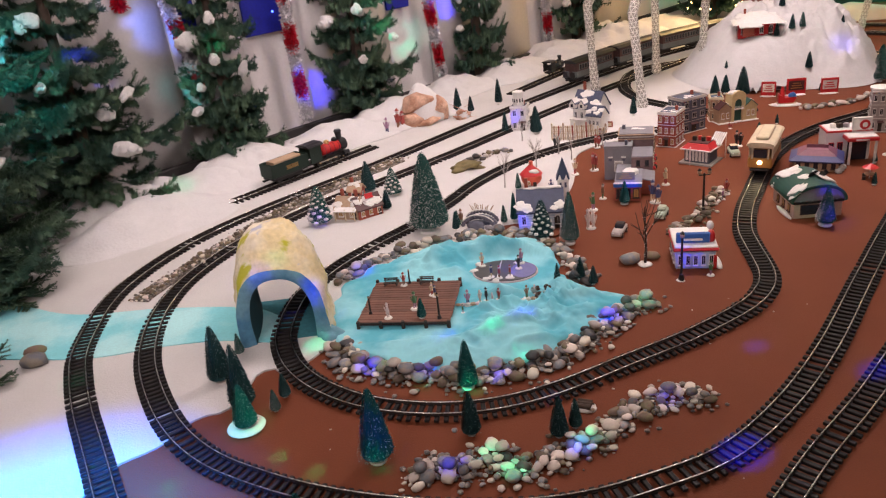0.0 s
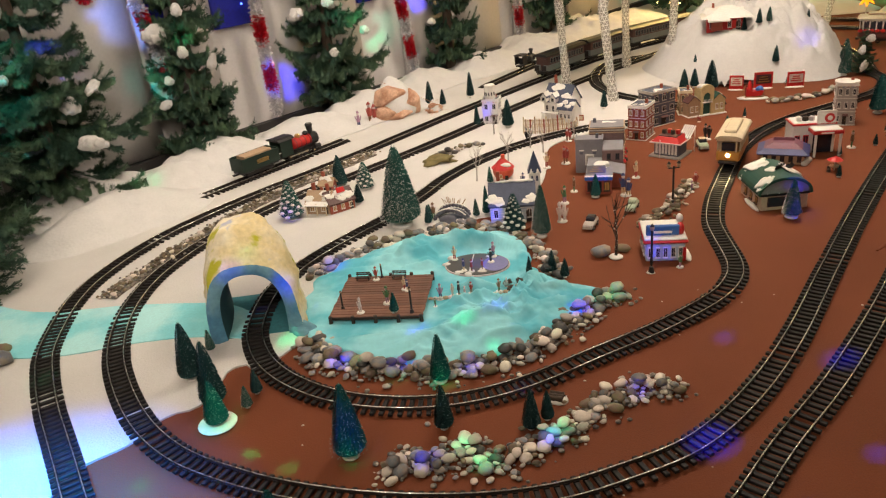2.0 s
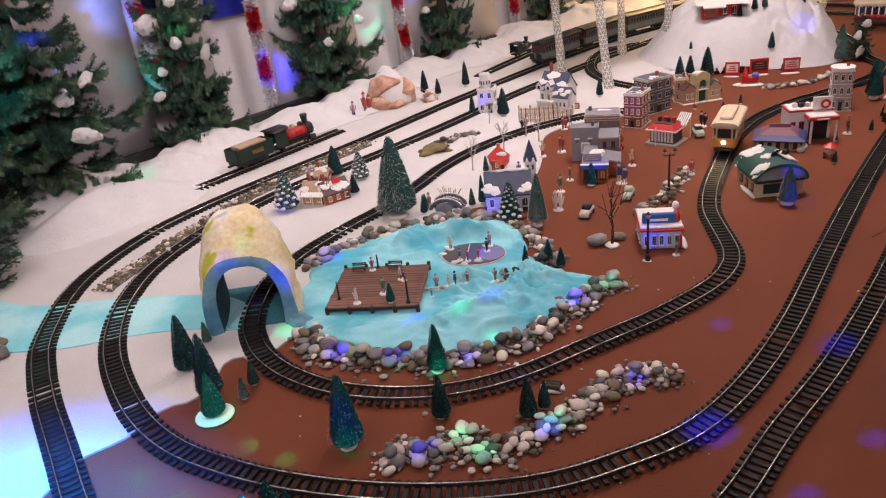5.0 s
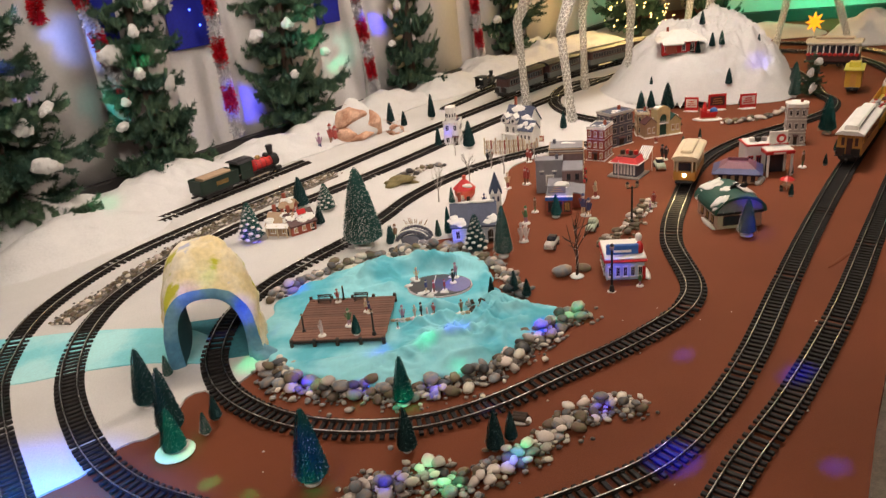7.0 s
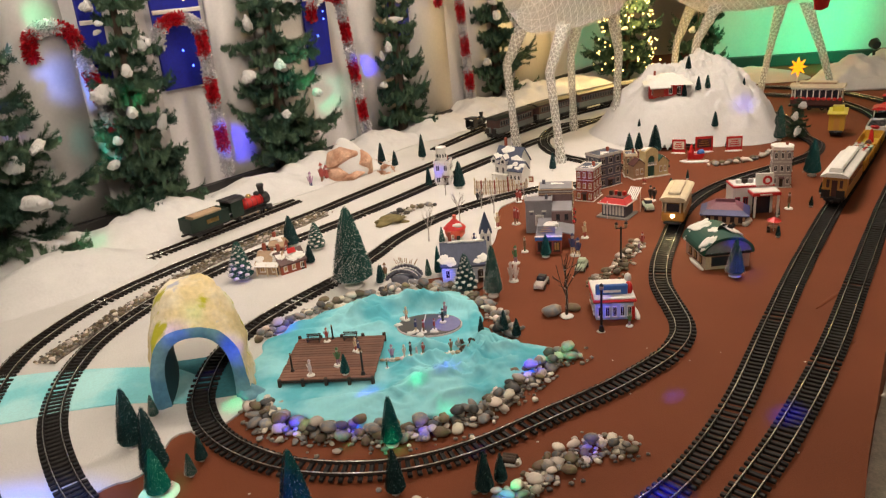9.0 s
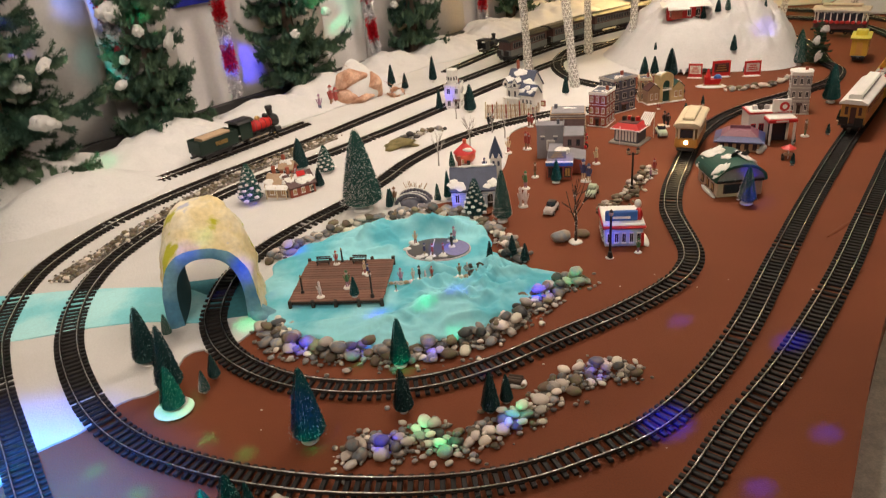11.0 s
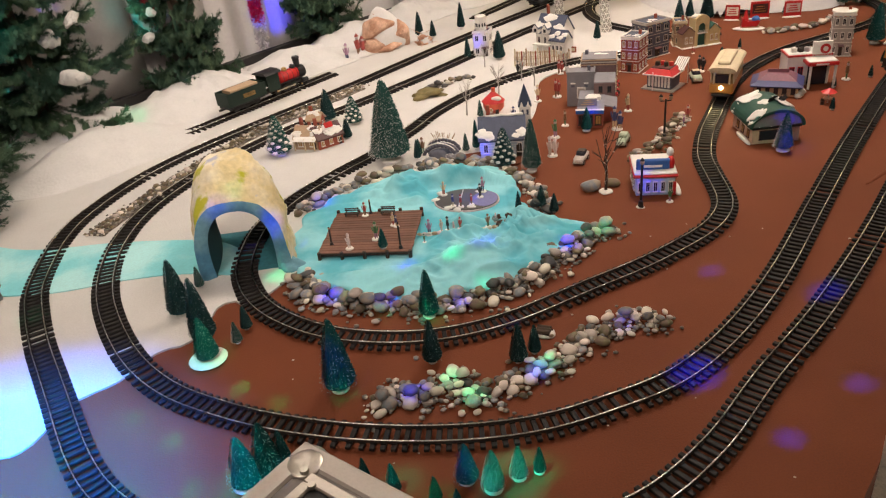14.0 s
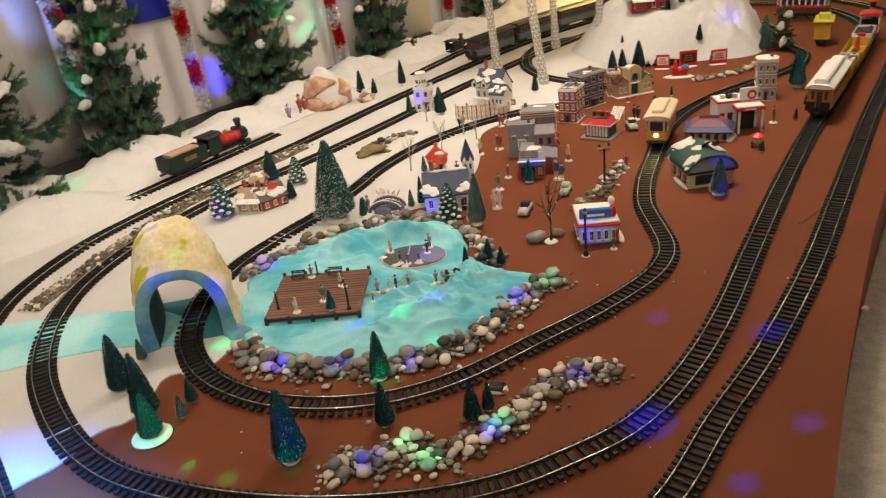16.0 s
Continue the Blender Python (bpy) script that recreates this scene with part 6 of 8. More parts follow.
# grey corner store: a plain grey wing, a brick block behind it and a low red shop with a roof terrace
def corner_store():
    th = thing("model_corner_store", at(0.444, 2.865, 0.0005, -12), "grey stucco and brown brick corner store over a dark red shop", "model building", "village buildings")
    wing = part("grey_wing", box(bmesh.new(), 0.112, 0.080, 0.140, 0.001, 0.265, 0, bevel=0.0015), GREY_STONE, th, "plain grey stucco wing")
    bm = bmesh.new()
    for sx, sy, x, y in [(0.118, 0.007, 0.001, 0.2255), (0.007, 0.074, -0.0545, 0.266), (0.007, 0.074, 0.0565, 0.266)]:
        box(bm, sx, sy, 0.009, x, y, 0.140, bevel=0.001)
    part("parapet", bm, GREY_STONE, wing)
    part("roof", box(bmesh.new(), 0.104, 0.074, 0.003, 0.001, 0.266, 0.1405), GREY_STONE, wing)
    part("chimney", box(bmesh.new(), 0.012, 0.012, 0.020, 0.034, 0.262, 0.143, bevel=0.001), DARK_STUCCO, wing)
    for x in (-0.030, 0.024):
        part("lintel", box(bmesh.new(), 0.020, 0.006, 0.005, x, 0.2235, 0.098, bevel=0.001), WHITE, wing, "snow-topped ledge")
        part("vent", box(bmesh.new(), 0.014, 0.002, 0.010, x, 0.2243, 0.084), DARK_STUCCO, wing)
    poster = part("poster", box(bmesh.new(), 0.036, 0.003, 0.048, 0.004, 0.2238, 0.036), WHITE, wing, "white framed poster")
    part("poster_field", box(bmesh.new(), 0.027, 0.002, 0.036, 0.004, 0.2222, 0.042), PALE_GREY, poster)
    part("poster_bar", box(bmesh.new(), 0.018, 0.0012, 0.008, 0.004, 0.2210, 0.052), BLACK, poster)
    brick = part("brick_block", box(bmesh.new(), 0.146, 0.115, 0.172, 0.073, 0.362, 0, bevel=0.0015), MAUVE_BRICK, th, "brown brick block")
    low = part("side_block", box(bmesh.new(), 0.086, 0.140, 0.118, 0.101, 0.232, 0, bevel=0.0015), MAUVE_BRICK, th, "lower brown brick block")
    part("roof", box(bmesh.new(), 0.082, 0.136, 0.003, 0.101, 0.232, 0.1185), GREY_STONE, low)
    for z, mat in ((0.150, TAN), (0.160, PALE_GREY), (0.169, TAN)):
        part("cornice", box(bmesh.new(), 0.151, 0.120, 0.0045, 0.073, 0.362, z, bevel=0.001), mat, brick)
    part("roof", box(bmesh.new(), 0.140, 0.110, 0.003, 0.073, 0.362, 0.1737), GREY_STONE, brick)
    part("roof_snow", ball(bmesh.new(), 0.030, 0.09, 0.385, 0.175, 1.5, 0.7, 0.08, 3, 0.7, 4), WHITE, brick, "white snow on the roof", True)
    part("chimney", box(bmesh.new(), 0.014, 0.014, 0.018, 0.020, 0.385, 0.176, bevel=0.001), DARK_STUCCO, brick)
    for i in range(2):
        for z in (0.040, 0.100):
            window(brick, 0.147, 0.335 + 0.052 * i, z, 0.018, 0.030, CREAM, PANE, 90)
    for i in range(3):
        window(low, 0.145, 0.185 + 0.045 * i, 0.066, 0.018, 0.030, CREAM, PANE, 90)
    for x in (0.085, 0.120):
        window(low, x, 0.1612, 0.080, 0.016, 0.026, DARK_WOOD, PANE)
    shop = part("shop", box(bmesh.new(), 0.100, 0.254, 0.066, 0.050, 0.097, 0, bevel=0.001), BRICK, th, "dark red shop")
    part("shop_bay", box(bmesh.new(), 0.040, 0.115, 0.060, 0.120, 0.100, 0, bevel=0.001), BRICK, shop)
    part("fascia", box(bmesh.new(), 0.108, 0.010, 0.014, 0.050, -0.032, 0.060, bevel=0.001), BLUE_PAINT, shop, "blue fascia board")
    part("fascia_snow", box(bmesh.new(), 0.110, 0.013, 0.003, 0.050, -0.032, 0.0745, bevel=0.001), WHITE, shop)
    part("terrace", box(bmesh.new(), 0.106, 0.252, 0.005, 0.051, 0.097, 0.0665, bevel=0.001), GREY_STONE, shop, "grey roof terrace")
    part("bay_roof", box(bmesh.new(), 0.052, 0.125, 0.005, 0.126, 0.098, 0.0605, ry=12, bevel=0.001), GREY_STONE, shop, "snowy lean-to roof")
    part("roof_sign", box(bmesh.new(), 0.072, 0.005, 0.030, 0.040, 0.015, 0.074, rx=-14, bevel=0.001), GREY_STONE, shop, "grey sign board")
    for i in range(3):
        part("sign_bar", box(bmesh.new(), 0.050 - 0.012 * i, 0.002, 0.004, 0.040, 0.0115 + 0.002 * i, 0.080 + 0.008 * i, rx=-14), TAN, shop, "plain bar for unreadable lettering")
    part("terrace_snow", ball(bmesh.new(), 0.026, 0.060, 0.12, 0.072, 1.2, 1.6, 0.14, 3, 0.6), WHITE, shop, "", True)
    part("vent_box", box(bmesh.new(), 0.016, 0.016, 0.014, 0.080, 0.10, 0.0715, bevel=0.001), WHITE, shop)
    for i in range(3):
        window(shop, 0.018 + i * 0.032, -0.0305, 0.014, 0.024, 0.040, DARK_WOOD, PANE_LIT if i == 2 else PANE)
    for i in range(2):
        window(shop, 0.1405, 0.075 + 0.05 * i, 0.014, 0.024, 0.034, DARK_WOOD, PANE, 90)
    for i in range(10):
        part("garland_clump", ball(bmesh.new(), 0.0075, 0.150 + 0.005 * math.sin(i), 0.170 + 0.018 * i, 0.066 + 0.004 * math.cos(2 * i), 1, 1, 1, 2, 0.8, i), DARK_WOOD if i % 3 else RED, brick, "dark twig garland")


corner_store()
block(0.782, 3.485, -33, 0.085, 0.12, 0.155, "red brick town house with white cornices and windows painted as lit", BRICK, WHITE, 3, 3, pane=PANE_LIT)
block(0.962, 3.695, 29, 0.15, 0.10, 0.165, "dark stucco shop house with a mansard roof and bay windows", DARK_STUCCO, PALE_GREY, 3, 3, roof=SLATE)
block(1.11, 3.835, -8, 0.06, 0.08, 0.115, "narrow tan brick house with a small cupola", TAN, CREAM, 2, 2)


def fire_house():
    """A cream tower with a tall arch between two low gabled wings."""
    th = thing("model_fire_house", at(1.205, 3.80, 0.0005, 12), "cream fire house with a tall arched tower between gabled wings", "model building", "village buildings")
    part("snow_foot", box(bmesh.new(), 0.215, 0.10, 0.004, 0, 0.035, 0, bevel=0.001), WHITE, th, "white snow footing")
    arch = [(0.021 * math.cos(radians(a)), 0.092 + 0.024 * math.sin(radians(a))) for a in range(0, 181, 15)]
    front = [(-0.036, 0.003), (-0.036, 0.138), (-0.020, 0.152), (0.0, 0.158), (0.020, 0.152), (0.036, 0.138), (0.036, 0.003), (0.021, 0.003)] + arch + [(-0.021, 0.003)]
    part("tower_front", prism(bmesh.new(), front, -0.006, 0.006), LEMON_CREAM, th, "cream arched front")
    part("tower", box(bmesh.new(), 0.070, 0.056, 0.134, 0, 0.037, 0.003, bevel=0.001), LEMON_CREAM, th)
    # shade of the open arch painted as a dark panel set behind the front
    part("arch_panel", box(bmesh.new(), 0.044, 0.002, 0.112, 0, 0.0075, 0.004), GREEN_ROOF, th, "dark green panel standing for the shaded open arch")
    part("balcony", box(bmesh.new(), 0.050, 0.012, 0.004, 0, -0.010, 0.066), WHITE, th)
    for i in range(7):
        part("baluster", box(bmesh.new(), 0.0018, 0.0018, 0.014, -0.021 + i * 0.007, -0.0145, 0.070), WHITE, th)
    part("tower_snow", ball(bmesh.new(), 0.036, 0, 0.03, 0.140, 1.0, 0.8, 0.35, 3, 0.3), WHITE, th, "white snow on the tower", True)
    for s, mat in ((-1, TAN), (1, LEMON_CREAM)):
        wing = part("wing", gable_wall(bmesh.new(), 0.062, 0.066, 0.070, 0.030), mat, th, "low gabled wing")
        wing.matrix_basis = at(s * 0.068 + (0.033 if s < 0 else 0.033), 0.030, 0.003, 90)
        part("wing_roof", gable(bmesh.new(), 0.062, 0.066, 0.070, 0.030, 0.004, 0.004), MAROON if s < 0 else GREEN_ROOF, wing)
        part("wing_snow", ball(bmesh.new(), 0.022, 0.0, 0.020, 0.090, 1.2, 0.6, 0.3, 2, 0.5, s), WHITE, wing, "white snow patch", True)
        for k in (-1, 1):
            window(th, s * 0.068 + k * 0.013, -0.0025, 0.024, 0.014, 0.030, WHITE, PANE_LIT)


fire_house()
right = block(1.72, 3.43, -20, 0.085, 0.085, 0.185, "tall pale stone corner building with a round snowy roof", PALE_GREY, WHITE, 3, 3)
part("roof_disc", cyl(bmesh.new(), 0.052, 0.052, 0.006, 0, 0.042, 0.192, 24), WHITE, right, "round white roof rim")

# white tower house and the fenced white villa on the felt
white_tower = block(0.115, 3.98, -15, 0.085, 0.08, 0.13, "white stone tower house dusted with snow", WHITE, WHITE, 2, 2)
part("tower", cyl(bmesh.new(), 0.030, 0.030, 0.075, -0.005, 0.04, 0.13, 8), WHITE, white_tower, "white octagonal turret")
for i in range(5):
    a = radians(-150 + i * 30)
    part("slit", box(bmesh.new(), 0.006, 0.006, 0.018, -0.005 + 0.028 * math.cos(a), 0.04 + 0.028 * math.sin(a), 0.155, math.degrees(a) + 90), PANE, white_tower)
part("turret_snow", ball(bmesh.new(), 0.032, -0.005, 0.04, 0.205, 1, 1, 0.3, 2, 0.15), WHITE, white_tower, "", True)
villa = cottage(0.46, 3.92, -40, 0.15, 0.12, 0.105, 0.075, "white timber villa with snowy gables and porch", WHITE, SLATE, WHITE, 4, snow=0)
for i, (x0, f, w) in enumerate([(-0.058, 0.08, 0.026), (0.056, 0.14, 0.024), (-0.01, 0.40, 0.026)]):
    p = part("roof_snow", ball(bmesh.new(), w, 0, 0, 0, 1.3, 0.8, 0.07, 3, 0.8, 3.0 * i), WHITE, villa, "white snow patch on the roof", True)
    p.matrix_basis = pose(x0, 0.12 * f, 0.105 + 0.15 * f + 0.006, 51)
for i, x0 in enumerate((-0.045, 0.012)):
    dormer = part("dormer", gable_wall(bmesh.new(), 0.05, 0.036, 0.022, 0.022), WHITE, villa, "white dormer")
    dormer.matrix_basis = at(x0, 0.0, 0.105, 90)
    part("dormer_roof", gable(bmesh.new(), 0.05, 0.036, 0.022, 0.022, 0.003, 0.003), SLATE, dormer)
    part("dormer_snow", gable(bmesh.new(), 0.042, 0.030, 0.026, 0.022, 0.002, 0.003), WHITE, dormer).matrix_basis = at(0, 0.003, 0)
    part("dormer_pane", box(bmesh.new(), 0.003, 0.014, 0.016, -0.025, 0.018, 0.006), PANE, dormer)
wing = part("wing", gable_wall(bmesh.new(), 0.08, 0.07, 0.085, 0.04), WHITE, villa, "white side wing")
wing.matrix_basis = at(0.085, -0.05, 0)
roof2 = part("wing_roof", gable(bmesh.new(), 0.08, 0.07, 0.085, 0.04), SLATE, villa, "dark wing roof")
roof2.matrix_basis = at(0.085, -0.05, 0.001)
for i in range(4):
    p = part("wing_snow", ball(bmesh.new(), 0.017, 0, 0, 0, 1.2, 0.8, 0.16, 2, 0.7, 5.0 * i), WHITE, villa, "white snow patch on the wing roof", True)
    p.matrix_basis = pose(0.055 + 0.021 * i, -0.05 + 0.07 * (0.10 + 0.18 * (i % 2)), 0.085 + 0.08 * (0.10 + 0.18 * (i % 2)) + 0.006, 48)
for i in range(3):
    window(villa, 0.062 + 0.023 * i, -0.051, 0.035, 0.013, 0.026, WHITE, PANE)
part("eave_line", box(bmesh.new(), 0.095, 0.003, 0.004, 0.085, -0.058, 0.080), SLATE, villa)
part("porch", box(bmesh.new(), 0.09, 0.035, 0.006, -0.03, -0.02, 0.045), WHITE, villa)
for i in range(4):
    part("porch_post", cyl(bmesh.new(), 0.002, 0.002, 0.045, -0.07 + i * 0.027, -0.034, 0.0, 6), WHITE, villa)


def picket_fence(points, label):
    th = thing("picket_fence", at(0, 0, 0.0055), label, "fence")
    line = spline(points, False, 0.011)
    for i, (x, y) in enumerate(line):
        part("picket", cyl(bmesh.new(), 0.0046, 0.0040, 0.042 if i % 5 else 0.056, x, y, 0, 5), (TAN if i % 3 else BRICK) if i % 2 else CREAM, th)
    for z in (0.012, 0.034):
        part("rail", tube([(x, y, z) for x, y in line[::4]] + [(*line[-1], z)], 0.002, 5), TAN, th)


picket_fence([(0.27, 3.74), (0.38, 3.72), (0.52, 3.74), (0.55, 3.80)], "tan wooden picket fence round the white villa")
picket_fence([(0.28, 3.86), (0.40, 3.83), (0.50, 3.83)], "tan wooden picket fence on white felt")

# two cottages on the left felt
c1 = cottage(-0.645, 2.86, -14, 0.10, 0.085, 0.045, 0.038, "small stone cottage with a snowy tan roof and posts", TAN, TAN, WHITE, 2, pane=PANE_LIT, snow=3)
for s in (-0.045, 0.0, 0.04):
    part("porch_post", cyl(bmesh.new(), 0.003, 0.003, 0.05, s, -0.016, 0, 6), CREAM, c1)
part("porch_roof", box(bmesh.new(), 0.10, 0.03, 0.004, 0, -0.010, 0.046, rx=18), WHITE, c1)
c2 = cottage(-0.545, 2.87, 34, 0.11, 0.085, 0.042, 0.040, "small dark red cottage with a snowy roof", BRICK, MAROON, WHITE, 3, pane=PANE_LIT, snow=5)
part("roof_sign", box(bmesh.new(), 0.035, 0.004, 0.022, 0.01, 0.02, 0.075, rx=-30), RED, c2)
cottage(-0.65, 3.10, -15, 0.06, 0.05, 0.038, 0.025, "tiny red hut with a snow-dusted brown roof", BRICK, TAN, WHITE, 1, snow=3)

# kiosk with red hip roof and striped awning
kiosk = thing("model_kiosk", at(0.845, 3.197, 0.0005, -38) @ Matrix.Diagonal((0.92, 1.0, 1.38, 1)), "small diner kiosk with red hip roof and striped awning", "model building", "village buildings")
part("floor_slab", box(bmesh.new(), 0.16, 0.13, 0.005, 0, 0.05, 0, bevel=0.001), PALE_GREY, kiosk)
part("wall", box(bmesh.new(), 0.12, 0.09, 0.045, 0, 0.05, 0.004, bevel=0.001), DARK_STUCCO, kiosk)
for i in range(7):
    part("window", box(bmesh.new(), 0.010, 0.003, 0.032, -0.048 + i * 0.016, 0.0045, 0.010), WHITE, kiosk)
bm = cyl(bmesh.new(), 1, 0.66, 0.017, 0, 0, 0, 4, rz=45)
for v in bm.verts:
    v.co.x, v.co.y = v.co.x * 0.105, v.co.y * 0.085 + 0.05
    v.co.z += 0.048
part("roof", bm, RED, kiosk, "bright red hip roof")
part("eave", box(bmesh.new(), 0.152, 0.124, 0.004, 0, 0.05, 0.046, bevel=0.001), WHITE, kiosk)
part("roof_deck", box(bmesh.new(), 0.09, 0.07, 0.003, 0, 0.05, 0.0645), MAROON, kiosk)
for i in range(4):
    part("roof_crate", box(bmesh.new(), 0.016, 0.016, 0.014, -0.032 + i * 0.021, 0.05 + 0.012 * (i % 2), 0.067, 20 * i, bevel=0.001), RED if i % 2 else DARK_WOOD, kiosk)
for i in range(12):
    part("awning_stripe", box(bmesh.new(), 0.0062 if i % 2 else 0.0025, 0.075, 0.003, 0.028 + i * 0.0049, 0.105, 0.066, rx=22), WHITE if i % 2 else MAROON, kiosk)
for x0 in (0.03, 0.082):
    part("awning_post", cyl(bmesh.new(), 0.0015, 0.0015, 0.08, x0, 0.135, 0.0, 6), WHITE, kiosk)
part("sign_pole", cyl(bmesh.new(), 0.002, 0.002, 0.06, -0.02, -0.02, 0, 6), FIGURE_PALE, kiosk)

# diner with blue sign and snow on its roof
diner = thing("model_diner", at(0.585, 2.185, 0.0005, -7, 1.14) @ Matrix.Diagonal((0.98, 1.22, 1.12, 1)), "white and pale blue roadside diner with blue roof sign and snow", "model building", "village buildings")
part("wall", box(bmesh.new(), 0.108, 0.105, 0.050, 0, 0.055, 0.001, bevel=0.002), CHURCH_BLUE, diner, "pale blue tiled walls")
part("roof", box(bmesh.new(), 0.124, 0.12, 0.008, 0, 0.055, 0.051, bevel=0.003), RED, diner, "red-edged roof slab")
part("roof_snow", box(bmesh.new(), 0.118, 0.113, 0.006, 0, 0.055, 0.058, bevel=0.003), WHITE, diner, "white snow on the roof")
part("sign_board", box(bmesh.new(), 0.092, 0.010, 0.028, -0.006, 0.022, 0.063, bevel=0.003), BLUE_PAINT, diner, "blue roof sign")
part("sign_bar", box(bmesh.new(), 0.05, 0.002, 0.006, -0.006, 0.0165, 0.071), WHITE, diner, "white bar for the lettering")
part("figure_sign", ball(bmesh.new(), 0.012, 0.044, 0.03, 0.075, 1, 1, 1.6), RED, diner, "red roof ornament", True)
part("figure_sign", ball(bmesh.new(), 0.010, 0.044, 0.045, 0.098, 1, 1, 1.2), WHITE, diner, "white roof ornament", True)
for i in range(5):
    window(diner, -0.042 + i * 0.021, 0.0015, 0.012, 0.012, 0.028, WHITE, PANE)
for i in range(4):
    window(diner, -0.055, 0.02 + i * 0.024, 0.012, 0.013, 0.028, WHITE, PANE, -90)
part("kerb_snow", ball(bmesh.new(), 0.02, 0.066, 0.03, 0.002, 0.6, 1.6, 0.4, 2, 0.3), WHITE, diner, "", True)
door(diner, 0.05, 0.0015, 0.014, 0.036, RED)
for i in range(4):
    ball_bm = ball(bmesh.new(), 0.006, -0.056, 0.012 + 0.028 * i, 0.048, sub=1)
    part("string_bulb", ball_bm, RED if i % 2 else LEMON, diner)

# quonset hut with green roof
hut = thing("model_hut", at(1.090, 2.522, 0.0005, 1), "pink-beige stucco hut with arched green roof and snow patches", "model building", "village buildings")
part("wall", box(bmesh.new(), 0.165, 0.19, 0.062, 0, 0.095, 0.001, bevel=0.001), HUT_WALL, hut)
arc = [(0.092 * math.cos(radians(a)), 0.060 + 0.058 * math.sin(radians(a))) for a in range(0, 181, 12)]
part("gable_front", prism(bmesh.new(), arc, 0.002, 0.012), GREY_STONE, hut, "lilac-grey arched gable")
out = [(0.096 * math.cos(radians(a)), 0.062 + 0.062 * math.sin(radians(a))) for a in range(0, 181, 10)]
inn = [(0.088 * math.cos(radians(a)), 0.058 + 0.056 * math.sin(radians(a))) for a in range(180, -1, -10)]
part("roof", prism(bmesh.new(), out + inn, -0.008, 0.20), GREEN_ROOF, hut, "arched dark green roof")
for x, y, z, r, sy in [(-0.035, 0.17, 0.119, 0.034, 1.0), (-0.070, 0.015, 0.101, 0.034, 0.8), (-0.02, 0.09, 0.123, 0.016, 1.3), (0.055, 0.10, 0.112, 0.040, 1.2), (-0.088, 0.17, 0.080, 0.018, 0.9)]:
    p = part("roof_snow", ball(bmesh.new(), r, 0, 0, 0, 1.1, sy, 0.14, 3, 0.8, x * 90), WHITE, hut, "white snow patch", True)
    p.matrix_basis = pose(x, y, z, 0, math.degrees(math.asin(max(-1, min(1, x / 0.096)))) * 0.9)
for i in range(4):
    b = part("roof_crate", box(bmesh.new(), 0.022, 0.004, 0.022, 0, 0, 0, bevel=0.001), IRON, hut, "dark wire crate")
    b.matrix_basis = pose(0.0 + 0.016 * i, 0.085 + 0.012 * (i % 2), 0.120, 20, 15 * i, 30)
for i in range(9):
    part("string_bulb", ball(bmesh.new(), 0.0035, -0.082 + i * 0.0205, -0.002, 0.062, sub=1), WHITE if i % 2 else BRICK, hut)
part("fascia", box(bmesh.new(), 0.172, 0.006, 0.008, 0, -0.002, 0.056), BLACK, hut)
part("shop_window", box(bmesh.new(), 0.075, 0.003, 0.032, -0.02, -0.0005, 0.016), PANE, hut, "dark wide shop window")
part("window_frame", box(bmesh.new(), 0.081, 0.002, 0.038, -0.02, 0.0005, 0.013), MAROON, hut)
for i in range(3):
    window(hut, -0.0835, 0.04 + i * 0.05, 0.016, 0.022, 0.028, MAROON, PANE_LIT, -90)
for i in range(5):
    part("icicle_snow", ball(bmesh.new(), 0.008, -0.090, 0.02 + i * 0.036, 0.060, 0.6, 1.2, 0.8, 1, 0.3, i), WHITE, hut)
part("side_snow", ball(bmesh.new(), 0.02, -0.09, 0.06, 0.002, 0.5, 3.2, 0.5, 2, 0.3), WHITE, hut, "", True)

# shop with mauve hip roof
shop2 = thing("model_shop", at(1.265, 2.985, 0.0005, -24), "low shop with a mauve and blue hip roof", "model building", "village buildings")
part("wall", box(bmesh.new(), 0.165, 0.12, 0.044, 0, 0.06, 0.001, bevel=0.001), TAN, shop2)
bm = cyl(bmesh.new(), 1, 0.70, 0.018, 0, 0, 0, 4, rz=45)
for v in bm.verts:
    v.co.x, v.co.y, v.co.z = v.co.x * 0.142, v.co.y * 0.108 + 0.06, v.co.z + 0.046
part("roof_skirt", bm, BLUE_ROOF, shop2, "blue lower roof")
bm = cyl(bmesh.new(), 0.73, 0.42, 0.020, 0, 0, 0, 4, rz=45)
for v in bm.verts:
    v.co.x, v.co.y, v.co.z = v.co.x * 0.142, v.co.y * 0.108 + 0.06, v.co.z + 0.0642
part("roof", bm, PURPLE_ROOF, shop2)
part("eave", box(bmesh.new(), 0.196, 0.15, 0.008, 0, 0.06, 0.040, bevel=0.002), BLUE_ROOF, shop2, "blue eave")
part("ridge_crest", box(bmesh.new(), 0.08, 0.006, 0.018, 0, 0.06, 0.079), PURPLE_ROOF, shop2)
for i in range(5):
    window(shop2, -0.064 + i * 0.032, -0.0005, 0.012, 0.017, 0.024, DARK_WOOD, PANE)
for x, y in ((0.092, 0.03), (0.10, 0.06), (0.085, 0.0)):
    part("yard_snow", ball(bmesh.new(), 0.014, x, y, 0.006, 1, 1, 0.9, 2, 0.3, x * 70), WHITE, shop2, "", True)

